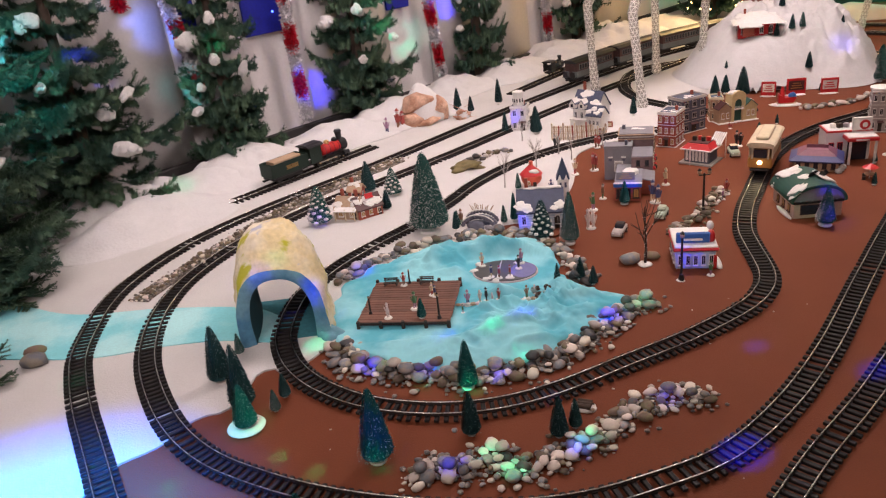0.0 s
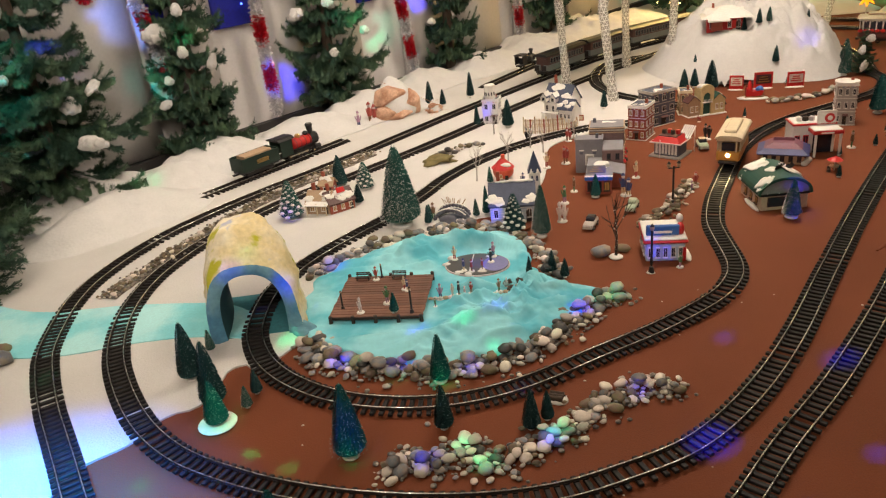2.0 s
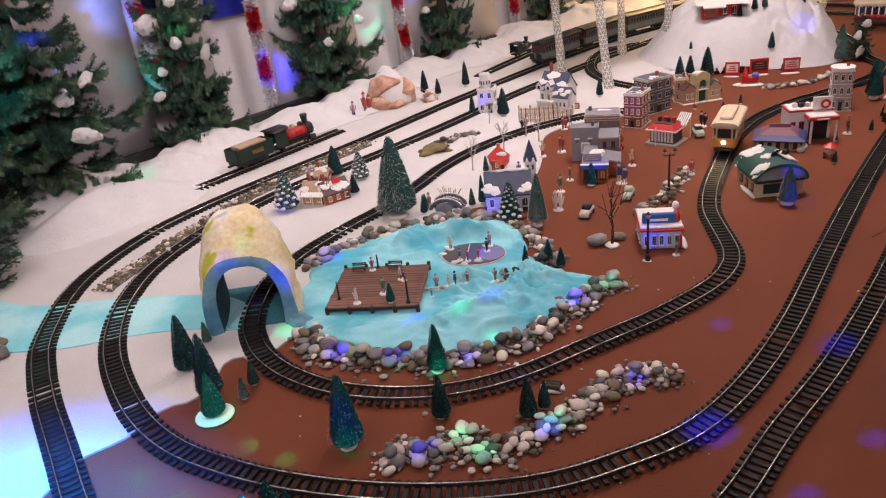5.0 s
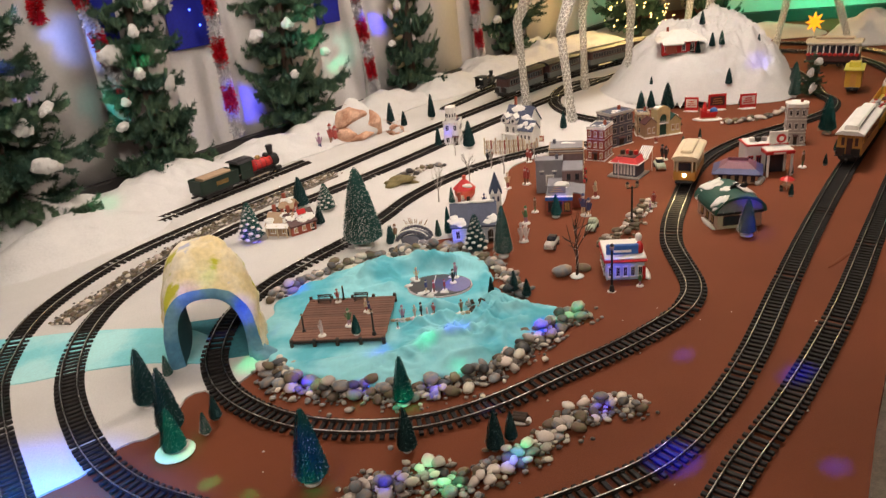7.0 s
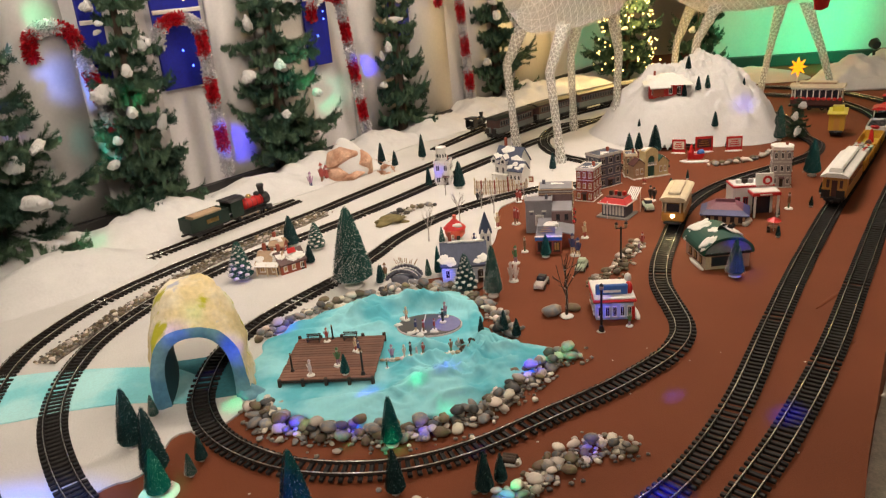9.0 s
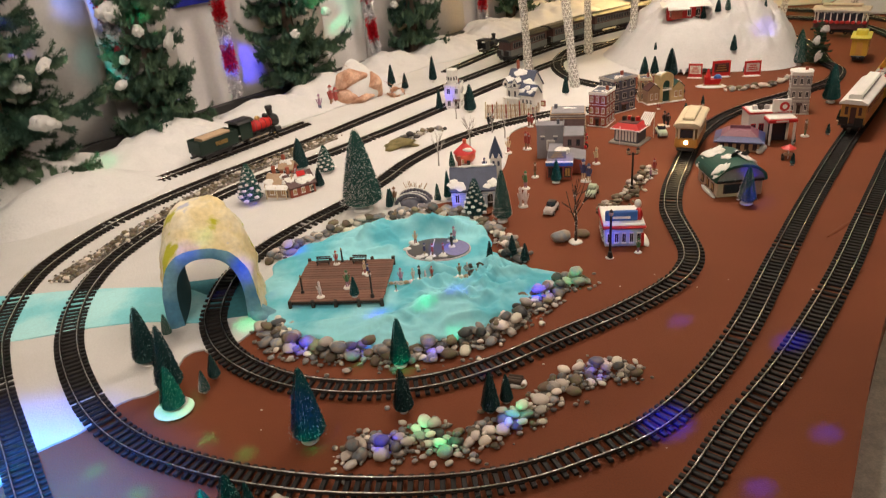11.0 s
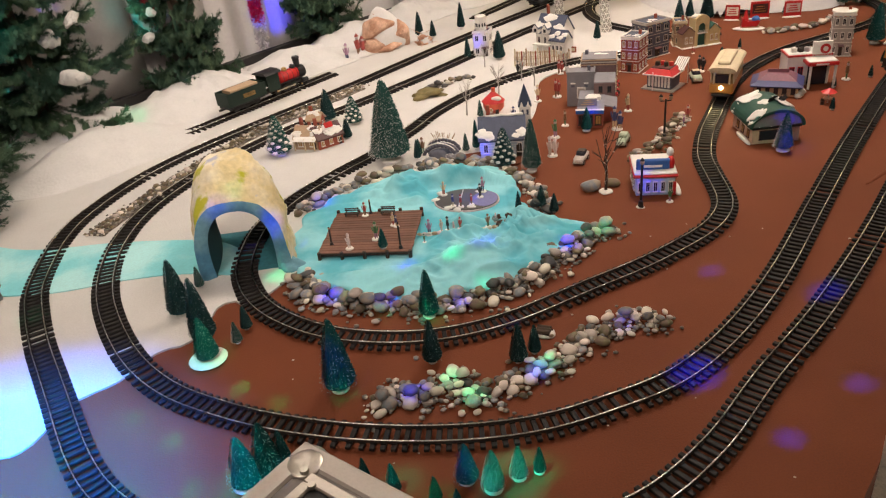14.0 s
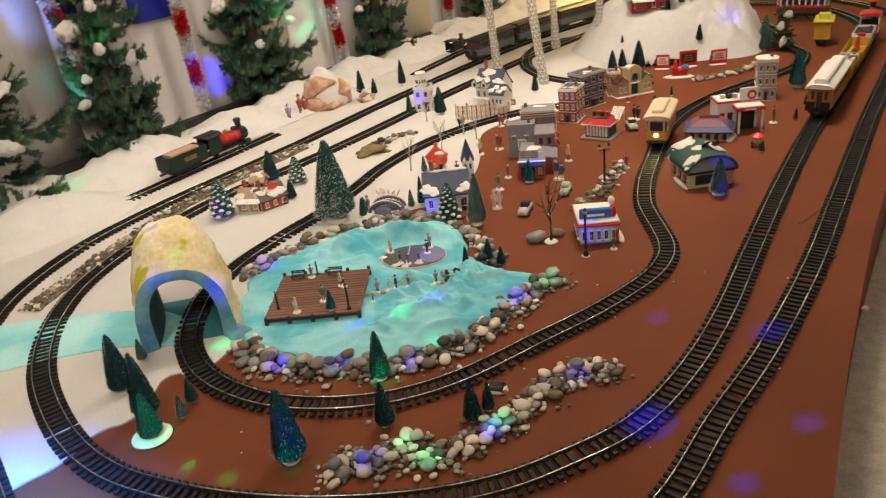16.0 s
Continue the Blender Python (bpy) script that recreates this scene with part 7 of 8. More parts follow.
# filling station with sign box and canopy
station = thing("model_filling_station", at(1.43, 3.065, 0.0005, -5), "white filling station with red canopy, round red sign and snow", "model building", "village buildings")
part("wall", box(bmesh.new(), 0.17, 0.10, 0.12, 0, 0.075, 0.001, bevel=0.001), WHITE, station)
part("canopy", box(bmesh.new(), 0.12, 0.075, 0.014, 0.035, -0.005, 0.098, bevel=0.002), RED, station, "red canopy")
part("canopy_snow", box(bmesh.new(), 0.112, 0.066, 0.005, 0.035, -0.004, 0.112, bevel=0.002), WHITE, station)
part("canopy_bar", box(bmesh.new(), 0.05, 0.002, 0.006, 0.03, -0.0435, 0.102), WHITE, station, "white bar for the lettering")
for x in (-0.012, 0.085):
    part("canopy_post", box(bmesh.new(), 0.008, 0.008, 0.098, x, -0.035, 0.001), WHITE, station)
part("sign_wall", box(bmesh.new(), 0.075, 0.012, 0.062, 0.045, 0.028, 0.118, bevel=0.001), WHITE, station, "white sign wall")
part("sign_disc", cyl(bmesh.new(), 0.020, 0.020, 0.003, 0.055, 0.022, 0.150, 24, rx=90), RED, station, "round red sign")
part("sign_heart", cyl(bmesh.new(), 0.010, 0.010, 0.0015, 0.055, 0.0188, 0.150, 16, rx=90), WHITE, station)
part("roof_rim", box(bmesh.new(), 0.176, 0.106, 0.008, 0, 0.075, 0.121, bevel=0.001), RED, station)
part("roof_snow", box(bmesh.new(), 0.164, 0.094, 0.010, 0, 0.075, 0.123, bevel=0.004), WHITE, station)
for i in range(3):
    part("roof_crate", box(bmesh.new(), 0.02, 0.02, 0.02, -0.055 + i * 0.026, 0.06, 0.131, 25 * i, bevel=0.002), [WHITE, DARK_WOOD, GIFT_PALE][i], station)
# the bay's dark inside is a flat dark sheet on the solid wall
part("garage_door", box(bmesh.new(), 0.075, 0.003, 0.085, 0.035, 0.0242, 0.002), PANE, station, "dark panel in place of the open bay's shade")
for i in range(2):
    window(station, -0.066 + 0.034 * i, 0.0245, 0.04, 0.022, 0.04, RED, PANE)
table = thing("picnic_table", at(1.42, 2.86, 0.0005, 20), "tiny picnic table with a red parasol", "table")
part("tabletop", cyl(bmesh.new(), 0.02, 0.02, 0.003, 0, 0, 0.018, 12), TAN, table)
part("parasol", cyl(bmesh.new(), 0.030, 0.002, 0.016, 0, 0, 0.045, 8), RED, table)
part("pole", cyl(bmesh.new(), 0.0015, 0.0015, 0.055, 0, 0, 0, 6), WHITE, table)
for i in range(4):
    part("stool", cyl(bmesh.new(), 0.007, 0.006, 0.012, 0.027 * math.cos(i * 1.57), 0.027 * math.sin(i * 1.57), 0, 8), DARK_WOOD, table)

# red house on the hill
hx, hy = 1.52, 4.53
lodge = cottage(hx, hy, -12, 0.20, 0.16, 0.085, 0.035, "red mountain lodge with a wide snowy roof on the snow hill", RED, WHITE, WHITE, 4, snow=2, name="model_lodge")
bm = cyl(bmesh.new(), 1, 0.25, 0.055, 0, 0, 0, 4, rz=45)
for v in bm.verts:
    v.co.x, v.co.y, v.co.z = v.co.x * 0.20 + 0.01, v.co.y * 0.155 + 0.065, v.co.z + 0.083
part("hip_roof", bm, WHITE, lodge, "wide snow-covered hip roof")
lodge.matrix_basis = at(hx, hy, 0.272, -12)
part("porch", box(bmesh.new(), 0.06, 0.06, 0.05, -0.05, -0.03, 0.02), BRICK, lodge)
part("porch_roof", box(bmesh.new(), 0.12, 0.08, 0.006, -0.04, -0.035, 0.078, rx=12), WHITE, lodge)
part("brown_edge", box(bmesh.new(), 0.07, 0.012, 0.003, 0.0, -0.01, 0.094, rx=14), TAN, lodge)


def billboard(x, y, rz, w, h, label, face):
    th = thing("billboard", at(x, y, 0.0005, rz), label, "sign", "red billboards")
    part("snow_base", ball(bmesh.new(), w * 0.6, 0, 0, 0, 1, 0.35, 0.12, 2, 0.2), WHITE, th, "", True)
    part("frame", box(bmesh.new(), w, 0.008, h, 0, 0, 0.006, bevel=0.001), RED, th)
    part("poster", box(bmesh.new(), w * 0.8, 0.002, h * 0.6, 0, -0.0045, 0.006 + h * 0.25), face, th, "pale poster face")
    for i in range(3):
        part("poster_bar", box(bmesh.new(), w * (0.6 - 0.1 * i), 0.001, h * 0.07, 0, -0.006, 0.006 + h * (0.36 + 0.15 * i)), RED if face is not MAROON else BRASS, th, "plain bar for small lettering")
    for s in (-1, 1):
        part("finial", ball(bmesh.new(), 0.006, s * w * 0.42, 0, h + 0.010, sub=1), WHITE, th)


billboard(1.505, 4.24, -23, 0.075, 0.075, "red-framed billboard with a pale poster by the snow hill", FIGURE_PALE)
billboard(1.645, 4.22, -4, 0.10, 0.085, "dark red showcase billboard by the snow hill", MAROON)
billboard(1.81, 4.19, -5, 0.09, 0.078, "red-framed billboard with a lilac poster by the snow hill", FIGURE_PALE)
small = thing("small_sign", at(0.58, 3.87, 0.005, -20), "tiny red-framed square sign on white felt", "sign")
part("frame", box(bmesh.new(), 0.03, 0.004, 0.03, 0, 0, 0.006), BRICK, small)
part("face", box(bmesh.new(), 0.018, 0.001, 0.018, 0, -0.0026, 0.012), CREAM, small)


def sleigh(x, y):
    th = thing("toy_sleigh", at(x, y, 0.0005, -10, 1.35), "red toy sleigh with a blue sack on a white base", "sleigh")
    part("snow_base", ball(bmesh.new(), 0.06, 0, 0, 0.002, 1.05, 0.5, 0.10, 2, 0.15), WHITE, th, "", True)
    part("body", prism(bmesh.new(), [(-0.03, 0.012), (0.025, 0.012), (0.035, 0.03), (0.03, 0.035), (-0.005, 0.03), (-0.03, 0.045)], -0.014, 0.014), RED, th)
    part("sack", ball(bmesh.new(), 0.016, 0.022, 0, 0.036, 1, 0.9, 0.9, 2, 0.2), BLUE_PAINT, th, "", True)
    part("rider_shape", cyl(bmesh.new(), 0.013, 0.004, 0.045, -0.016, 0, 0.028, 10), RED, th)
    for s in (-1, 1):
        part("runner", box(bmesh.new(), 0.07, 0.002, 0.003, 0, s * 0.012, 0.008), BRASS, th)


sleigh(1.525, 4.03)


# ---- cars ----
def car(x, y, rz, ln, label, body, top, glass=PANE):
    th = thing("toy_car", at(x, y, 0.0005, rz, ln), label, "car", "toy cars")
    prof = [(-0.5, 0.10), (0.5, 0.10), (0.5, 0.24), (0.44, 0.29), (0.22, 0.32), (-0.40, 0.33), (-0.5, 0.27)]
    bm = prism(bmesh.new(), prof, -0.20, 0.20)
    bmesh.ops.bevel(bm, geom=list(bm.edges), offset=0.025, segments=2, affect="EDGES")
    part("body", bm, body, th, "", True)
    bm = prism(bmesh.new(), [(-0.34, 0.31), (0.18, 0.31), (0.06, 0.47), (-0.26, 0.47)], -0.17, 0.17)
    bmesh.ops.bevel(bm, geom=list(bm.edges), offset=0.02, segments=2, affect="EDGES")
    part("cabin", bm, glass, th, "rounded cabin", True)
    part("roof", box(bmesh.new(), 0.30, 0.31, 0.02, -0.10, 0, 0.462, bevel=0.008), top, th)
    for x0 in (-0.3, 0.3):
        for s in (-1, 1):
            w = part("wheel", cyl(bmesh.new(), 0.10, 0.10, 0.06, x0, s * 0.20 + 0.03, 0.10, 16, rx=90), BLACK, th)
            part("rim", cyl(bmesh.new(), 0.055, 0.055, 0.064, x0, s * 0.20 + 0.032, 0.10, 12, rx=90), CHROME, w)
    for s in (-1, 1):
        part("headlight", ball(bmesh.new(), 0.035, 0.495, s * 0.13, 0.22, 0.5, 1, 1, 1), WHITE, th)
    for s in (-0.52, 0.52):
        part("bumper", box(bmesh.new(), 0.03, 0.40, 0.04, s, 0, 0.11, bevel=0.008), CHROME, th)


car(0.402, 2.510, -115, 0.088, "white toy police car with dark windows on brown cloth", FIGURE_PALE, BLACK)
car(0.578, 2.640, -115, 0.085, "pale green toy car dusted with snow", MINT, MINT, MINT)
car(1.030, 3.280, -95, 0.095, "mint green toy pickup with a pale load on brown cloth", MINT, CREAM)

# ---- rolling stock ----
def along(line, s, step=0.022):
    """Place and heading at s metres along a track."""
    n = len(line)
    i = s / step
    a, b = line[int(i) % n], line[(int(i) + 1) % n]
    f = i - int(i)
    p = a + (b - a) * f
    c, d = line[(int(i) - 3) % n], line[(int(i) + 4) % n]
    return p[0], p[1], math.degrees(math.atan2(d[1] - c[1], d[0] - c[0]))


def nearest(line, x, y, step=0.022):
    return int(np.argmin(np.hypot(line[:, 0] - x, line[:, 1] - y))) * step


RAIL_Z = 0.0233


def wheels(th, xs, r=0.016, track=0.048):
    for x in xs:
        for s in (-1, 1):
            w = part("wheel", cyl(bmesh.new(), r, r, 0.006, x, s * track / 2 + 0.003, r, 18, rx=90), IRON, th)
            part("hub", cyl(bmesh.new(), r * 0.35, r * 0.35, 0.008, x, s * track / 2 + 0.004, r, 10, rx=90), BRASS, w)
        part("axle", cyl(bmesh.new(), 0.003, 0.003, track, x, track / 2, r, 8, rx=90), IRON, th)


def wagon(m, label, ln, name="train_wagon"):
    th = thing(name, m, label, "train wagon", "trains")
    part("underframe", box(bmesh.new(), ln, 0.07, 0.012, 0, 0, 0.026, bevel=0.002), BLACK, th)
    for s in (-1, 1):
        part("bogie", box(bmesh.new(), 0.10, 0.06, 0.016, s * (ln / 2 - 0.08), 0, 0.010, bevel=0.002), IRON, th)
        part("coupler", box(bmesh.new(), 0.03, 0.012, 0.008, s * (ln / 2 + 0.012), 0, 0.024), IRON, th)
    c = ln / 2 - 0.08
    wheels(th, (-c - 0.03, -c + 0.03, c - 0.03, c + 0.03))
    return th


def coach(m, ln, label, body, lower, roof, pane=PANE, clerestory=True, wide=0.096, high=0.092):
    th = wagon(m, label, ln, "passenger_coach")
    part("body", box(bmesh.new(), ln - 0.05, wide, high, 0, 0, 0.038, bevel=0.002), body, th)
    part("lower_panel", box(bmesh.new(), ln - 0.048, wide + 0.002, high * 0.42, 0, 0, 0.037), lower, th)
    n = int(ln / 0.034)
    for i in range(n):
        x = -ln / 2 + 0.045 + (i + 0.5) * (ln - 0.09) / n
        for s in (-1, 1):
            w = part("window", box(bmesh.new(), 0.020, 0.004, 0.034, x, s * (wide / 2 + 0.0005), 0.038 + high * 0.5), lower, th)
            part("pane", box(bmesh.new(), 0.015, 0.002, 0.028, x, s * (wide / 2 + 0.0025), 0.041 + high * 0.5), pane, w)
    prof = [(-wide / 2 - 0.008, 0), (wide / 2 + 0.008, 0), (wide / 2 + 0.006, 0.006), (wide * 0.32, 0.018), (-wide * 0.32, 0.018), (-wide / 2 - 0.006, 0.006)]
    bm = prism(bmesh.new(), prof, -ln / 2, ln / 2)
    p = part("roof", bm, roof, th)
    p.matrix_basis = pose(0, 0, 0.038 + high, 0, 0, 90)
    if clerestory:
        prof = [(-wide * 0.27, 0), (wide * 0.27, 0), (wide * 0.27, 0.016), (wide * 0.2, 0.022), (-wide * 0.2, 0.022), (-wide * 0.27, 0.016)]
        p = part("clerestory", prism(bmesh.new(), prof, -ln / 2 + 0.02, ln / 2 - 0.02), roof, th)
        p.matrix_basis = pose(0, 0, 0.054 + high, 0, 0, 90)
        for s in (-1, 1):
            part("vent_strip", box(bmesh.new(), ln - 0.08, 0.002, 0.008, 0, s * wide * 0.272, 0.058 + high), PANE, th)
    for s in (-1, 1):
        part("platform", box(bmesh.new(), 0.03, wide, 0.004, s * (ln / 2 - 0.012), 0, 0.038), BLACK, th)
        for q in (-1, 1):
            part("railing", box(bmesh.new(), 0.003, wide * 0.35, 0.035, s * (ln / 2 - 0.002), q * wide * 0.3, 0.04), IRON, th)
            part("end_window", box(bmesh.new(), 0.003, 0.012, 0.034, s * (ln / 2 - 0.0245), q * 0.026, 0.038 + high * 0.45), MAROON, th)
        part("end_door", box(bmesh.new(), 0.003, 0.022, 0.07, s * (ln / 2 - 0.0245), 0, 0.042), MAROON, th)
    return th


def steam_loco(m, label, boiler, cab, cab_roof, trim, ln=0.36):
    th = thing("steam_locomotive", m, label, "locomotive", "trains")
    part("frame", box(bmesh.new(), ln, 0.06, 0.014, 0, 0, 0.030, bevel=0.002), IRON, th)
    part("boiler", cyl(bmesh.new(), 0.034, 0.034, ln * 0.56, -0.02, 0, 0.082, 24, ry=90), boiler, th, "", True)
    part("smokebox", cyl(bmesh.new(), 0.037, 0.037, 0.05, ln * 0.36, 0, 0.082, 24, ry=90), BLACK, th)
    part("smokebox_door", cyl(bmesh.new(), 0.028, 0.022, 0.008, ln * 0.36 + 0.05, 0, 0.082, 20, ry=90), trim, th)
    part("chimney", cyl(bmesh.new(), 0.012, 0.022, 0.055, ln * 0.42, 0, 0.112, 16), BLACK, th)
    part("chimney_cap", cyl(bmesh.new(), 0.024, 0.018, 0.010, ln * 0.42, 0, 0.164, 16), trim, th)
    for x, mat in ((0.03, BRASS), (0.09, trim)):
        part("dome", ball(bmesh.new(), 0.018, x, 0, 0.122, 1, 1, 0.9), mat, th, "", True)
    for i in range(5):
        part("boiler_band", cyl(bmesh.new(), 0.0352, 0.0352, 0.003, -0.01 + i * 0.035, 0, 0.082, 24, ry=90), trim, th)
    # open-sided cab
    for s in (-1, 1):
        part("cab_side", box(bmesh.new(), 0.085, 0.003, 0.045, -ln * 0.32, s * 0.046, 0.044), cab, th)
        part("cab_pane", box(bmesh.new(), 0.078, 0.002, 0.05, -ln * 0.32, s * 0.0455, 0.088), cab, th)
        for x in (-0.04, 0.04):
            part("cab_pillar", box(bmesh.new(), 0.006, 0.004, 0.05, -ln * 0.32 + x, s * 0.046, 0.088), cab, th)
    part("cab_front", box(bmesh.new(), 0.004, 0.09, 0.06, -ln * 0.32 + 0.043, 0, 0.044), BLACK, th)
    bm = prism(bmesh.new(), [(-0.058, 0), (0.058, 0), (0.052, 0.008), (0.028, 0.016), (-0.028, 0.016), (-0.052, 0.008)], -0.058, 0.058)
    p = part("cab_roof", bm, cab_roof, th, "", False)
    p.matrix_basis = pose(-ln * 0.32, 0, 0.138, 0, 0, 90)
    part("cowcatcher", prism(bmesh.new(), [(0, 0.006), (0.045, 0.006), (0, 0.034)], -0.035, 0.035), trim, th).matrix_basis = at(ln * 0.5, 0, 0)
    part("headlamp", box(bmesh.new(), 0.018, 0.022, 0.024, ln * 0.44, 0, 0.122), trim, th)
    wheels(th, (-0.06, 0.0, 0.06), 0.026)
    wheels(th, (0.12, 0.155), 0.014)
    for s in (-1, 1):
        part("side_rod", box(bmesh.new(), 0.14, 0.003, 0.006, 0, s * 0.034, 0.024), CHROME, th)
        part("cylinder", cyl(bmesh.new(), 0.013, 0.013, 0.04, 0.115, s * 0.038, 0.036, 14, ry=90), trim, th)
        part("running_board", box(bmesh.new(), ln * 0.6, 0.016, 0.003, 0.02, s * 0.036, 0.058), trim, th)
    return th


def tender(m, label, body, stripe, load=COAL, ln=0.22):
    th = wagon(m, label, ln, "tender")
    for s in (-1, 1):
        part("side", box(bmesh.new(), ln, 0.004, 0.062, 0, s * 0.046, 0.038, bevel=0.001), body, th)
        part("end", box(bmesh.new(), 0.004, 0.09, 0.062, s * ln / 2, 0, 0.038, bevel=0.001), body, th)
        part("side_panel", box(bmesh.new(), 0.07, 0.001, 0.020, 0.01, s * 0.0485, 0.058), stripe, th, "plain bar for the lettering")
    bm = box(bmesh.new(), ln - 0.008, 0.086, 0.05, 0, 0, 0.039)
    part("load", bm, load, th)
    bm = bmesh.new()
    for i in range(26):
        ball(bm, random.uniform(0.008, 0.014), random.uniform(-0.45, 0.45) * ln, random.uniform(-0.034, 0.034), 0.088, 1, 1, 0.8, 1, 0.3, i)
    tagged(part("coal", bm, load, th), kind="stuff")
    return th


def gondola(m, label, ln, gifts):
    th = wagon(m, label, ln, "gondola_wagon")
    for s in (-1, 1):
        part("side", box(bmesh.new(), ln, 0.004, 0.05, 0, s * 0.046, 0.038, bevel=0.001), YELLOW, th)
        part("end", box(bmesh.new(), 0.004, 0.09, 0.05, s * ln / 2, 0, 0.038, bevel=0.001), YELLOW, th)
        for i in range(7):
            part("rib", box(bmesh.new(), 0.005, 0.003, 0.05, (i - 3) * ln / 7, s * 0.0495, 0.038), YELLOW, th)
        part("side_panel", box(bmesh.new(), 0.05, 0.001, 0.026, -0.02, s * 0.0512, 0.048), MAROON, th, "plain dark panel")
    part("floor_boards", box(bmesh.new(), ln - 0.008, 0.086, 0.006, 0, 0, 0.039), LEMON if not gifts else DARK_WOOD, th)
    if gifts:
        for i in range(5):
            for s in (-1, 1):
                h = random.uniform(0.045, 0.065)
                x = -ln * 0.4 + i * ln * 0.2
                g = part("gift_box", box(bmesh.new(), ln * 0.185, 0.040, h, x, s * 0.021, 0.046, bevel=0.001), GIFT_PALE if (i + (s > 0)) % 3 else GREEN_ROOF, th, "wrapped gift box")
                part("ribbon", box(bmesh.new(), ln * 0.187, 0.006, h + 0.001, x, s * 0.021, 0.046), RED if i % 2 else BRASS, g)
                part("bow", ball(bmesh.new(), 0.009, x, s * 0.021, 0.050 + h, 1, 1, 0.5, 1), RED, g)
    else:
        part("tray", box(bmesh.new(), ln * 0.7, 0.05, 0.004, 0, 0, 0.046), YELLOW, th)
        part("sack_shape", ball(bmesh.new(), 0.020, -0.04, 0, 0.062, 1, 0.8, 1, 2, 0.2), MAROON, th, "", True)
        part("ornament_shape", cyl(bmesh.new(), 0.016, 0.006, 0.07, 0.04, 0, 0.049, 10), RED, th)
    return th


def put(line, s, z=RAIL_Z):
    x, y, a = along(line, s)
    return at(x, y, z, a)


# the holiday train, heading away along the right-hand straight
s0 = nearest(mid_line, 1.60, 2.82) + 0.25
coach(put(mid_line, s0 + 0.22), 0.46, "amber wooden passenger coach with a white clerestory roof", AMBER, AMBER, WHITE, PANE, True)
gondola(put(mid_line, s0 + 0.64), "yellow gondola wagon heaped with wrapped gifts", 0.33, True)
gondola(put(mid_line, s0 + 1.00), "yellow gondola wagon with a red ornament on its floor", 0.33, False)
wt = tender(put(mid_line, s0 + 1.32), "white tender with black coal and a red bow", WHITE, RED)
part("bow", ball(bmesh.new(), 0.014, -0.112, 0, 0.095, 0.6, 1.6, 0.8, 2, 0.3), RED, wt, "red ribbon bow", True)
steam_loco(put(mid_line, s0 + 1.64), "toy steam locomotive with black boiler and bright red cab roof", BLACK, WHITE, RED, RED)

# the dark passenger train on the outer loop, far side; the loop is laid clockwise there
s1 = nearest(outer_line, 0.32, 5.04)
for k in range(4):
    coach(put(outer_line, s1 - 0.24 - 0.49 * k), 0.46, "dark maroon passenger coach with grey lower band and black roof", MAROON, COACH_GREY, BLACK, PANE, False)

tender(put(outer_line, s1 - 2.10), "black tender with coal behind the red-roofed engine", BLACK, MAROON)
steam_loco(put(outer_line, s1 - 2.44) @ pose(0, 0, 0, 0, 0, 180), "black toy steam locomotive with a red cab roof", BLACK, BLACK, RED, IRON)

# locomotive and tender at rest on the siding
steam_loco(at(-0.880, 3.634, RAIL_Z, 52) @ Matrix.Diagonal((0.86, 0.86, 0.84, 1)), "black toy steam locomotive with red boiler fittings on the siding", RED, LOCO_GREEN, BLACK, BLACK, 0.30)
tn = tender(at(-1.033, 3.437, RAIL_Z, 52), "dark green tender loaded with split logs", LOCO_GREEN, BRASS, LOCO_GREEN)
for i in range(5):
    part("log", cyl(bmesh.new(), 0.008, 0.008, 0.16, -0.08, -0.024 + i * 0.012, 0.098, 8, ry=90), TAN, tn)

# a further small black engine beyond the outer loop
steam_loco(at(0.42, 5.285, RAIL_Z, 52) @ Matrix.Diagonal((0.58, 0.72, 0.66, 1)), "black toy engine standing in the snow behind the loop", BLACK, BLACK, BLACK, BLACK, 0.30)


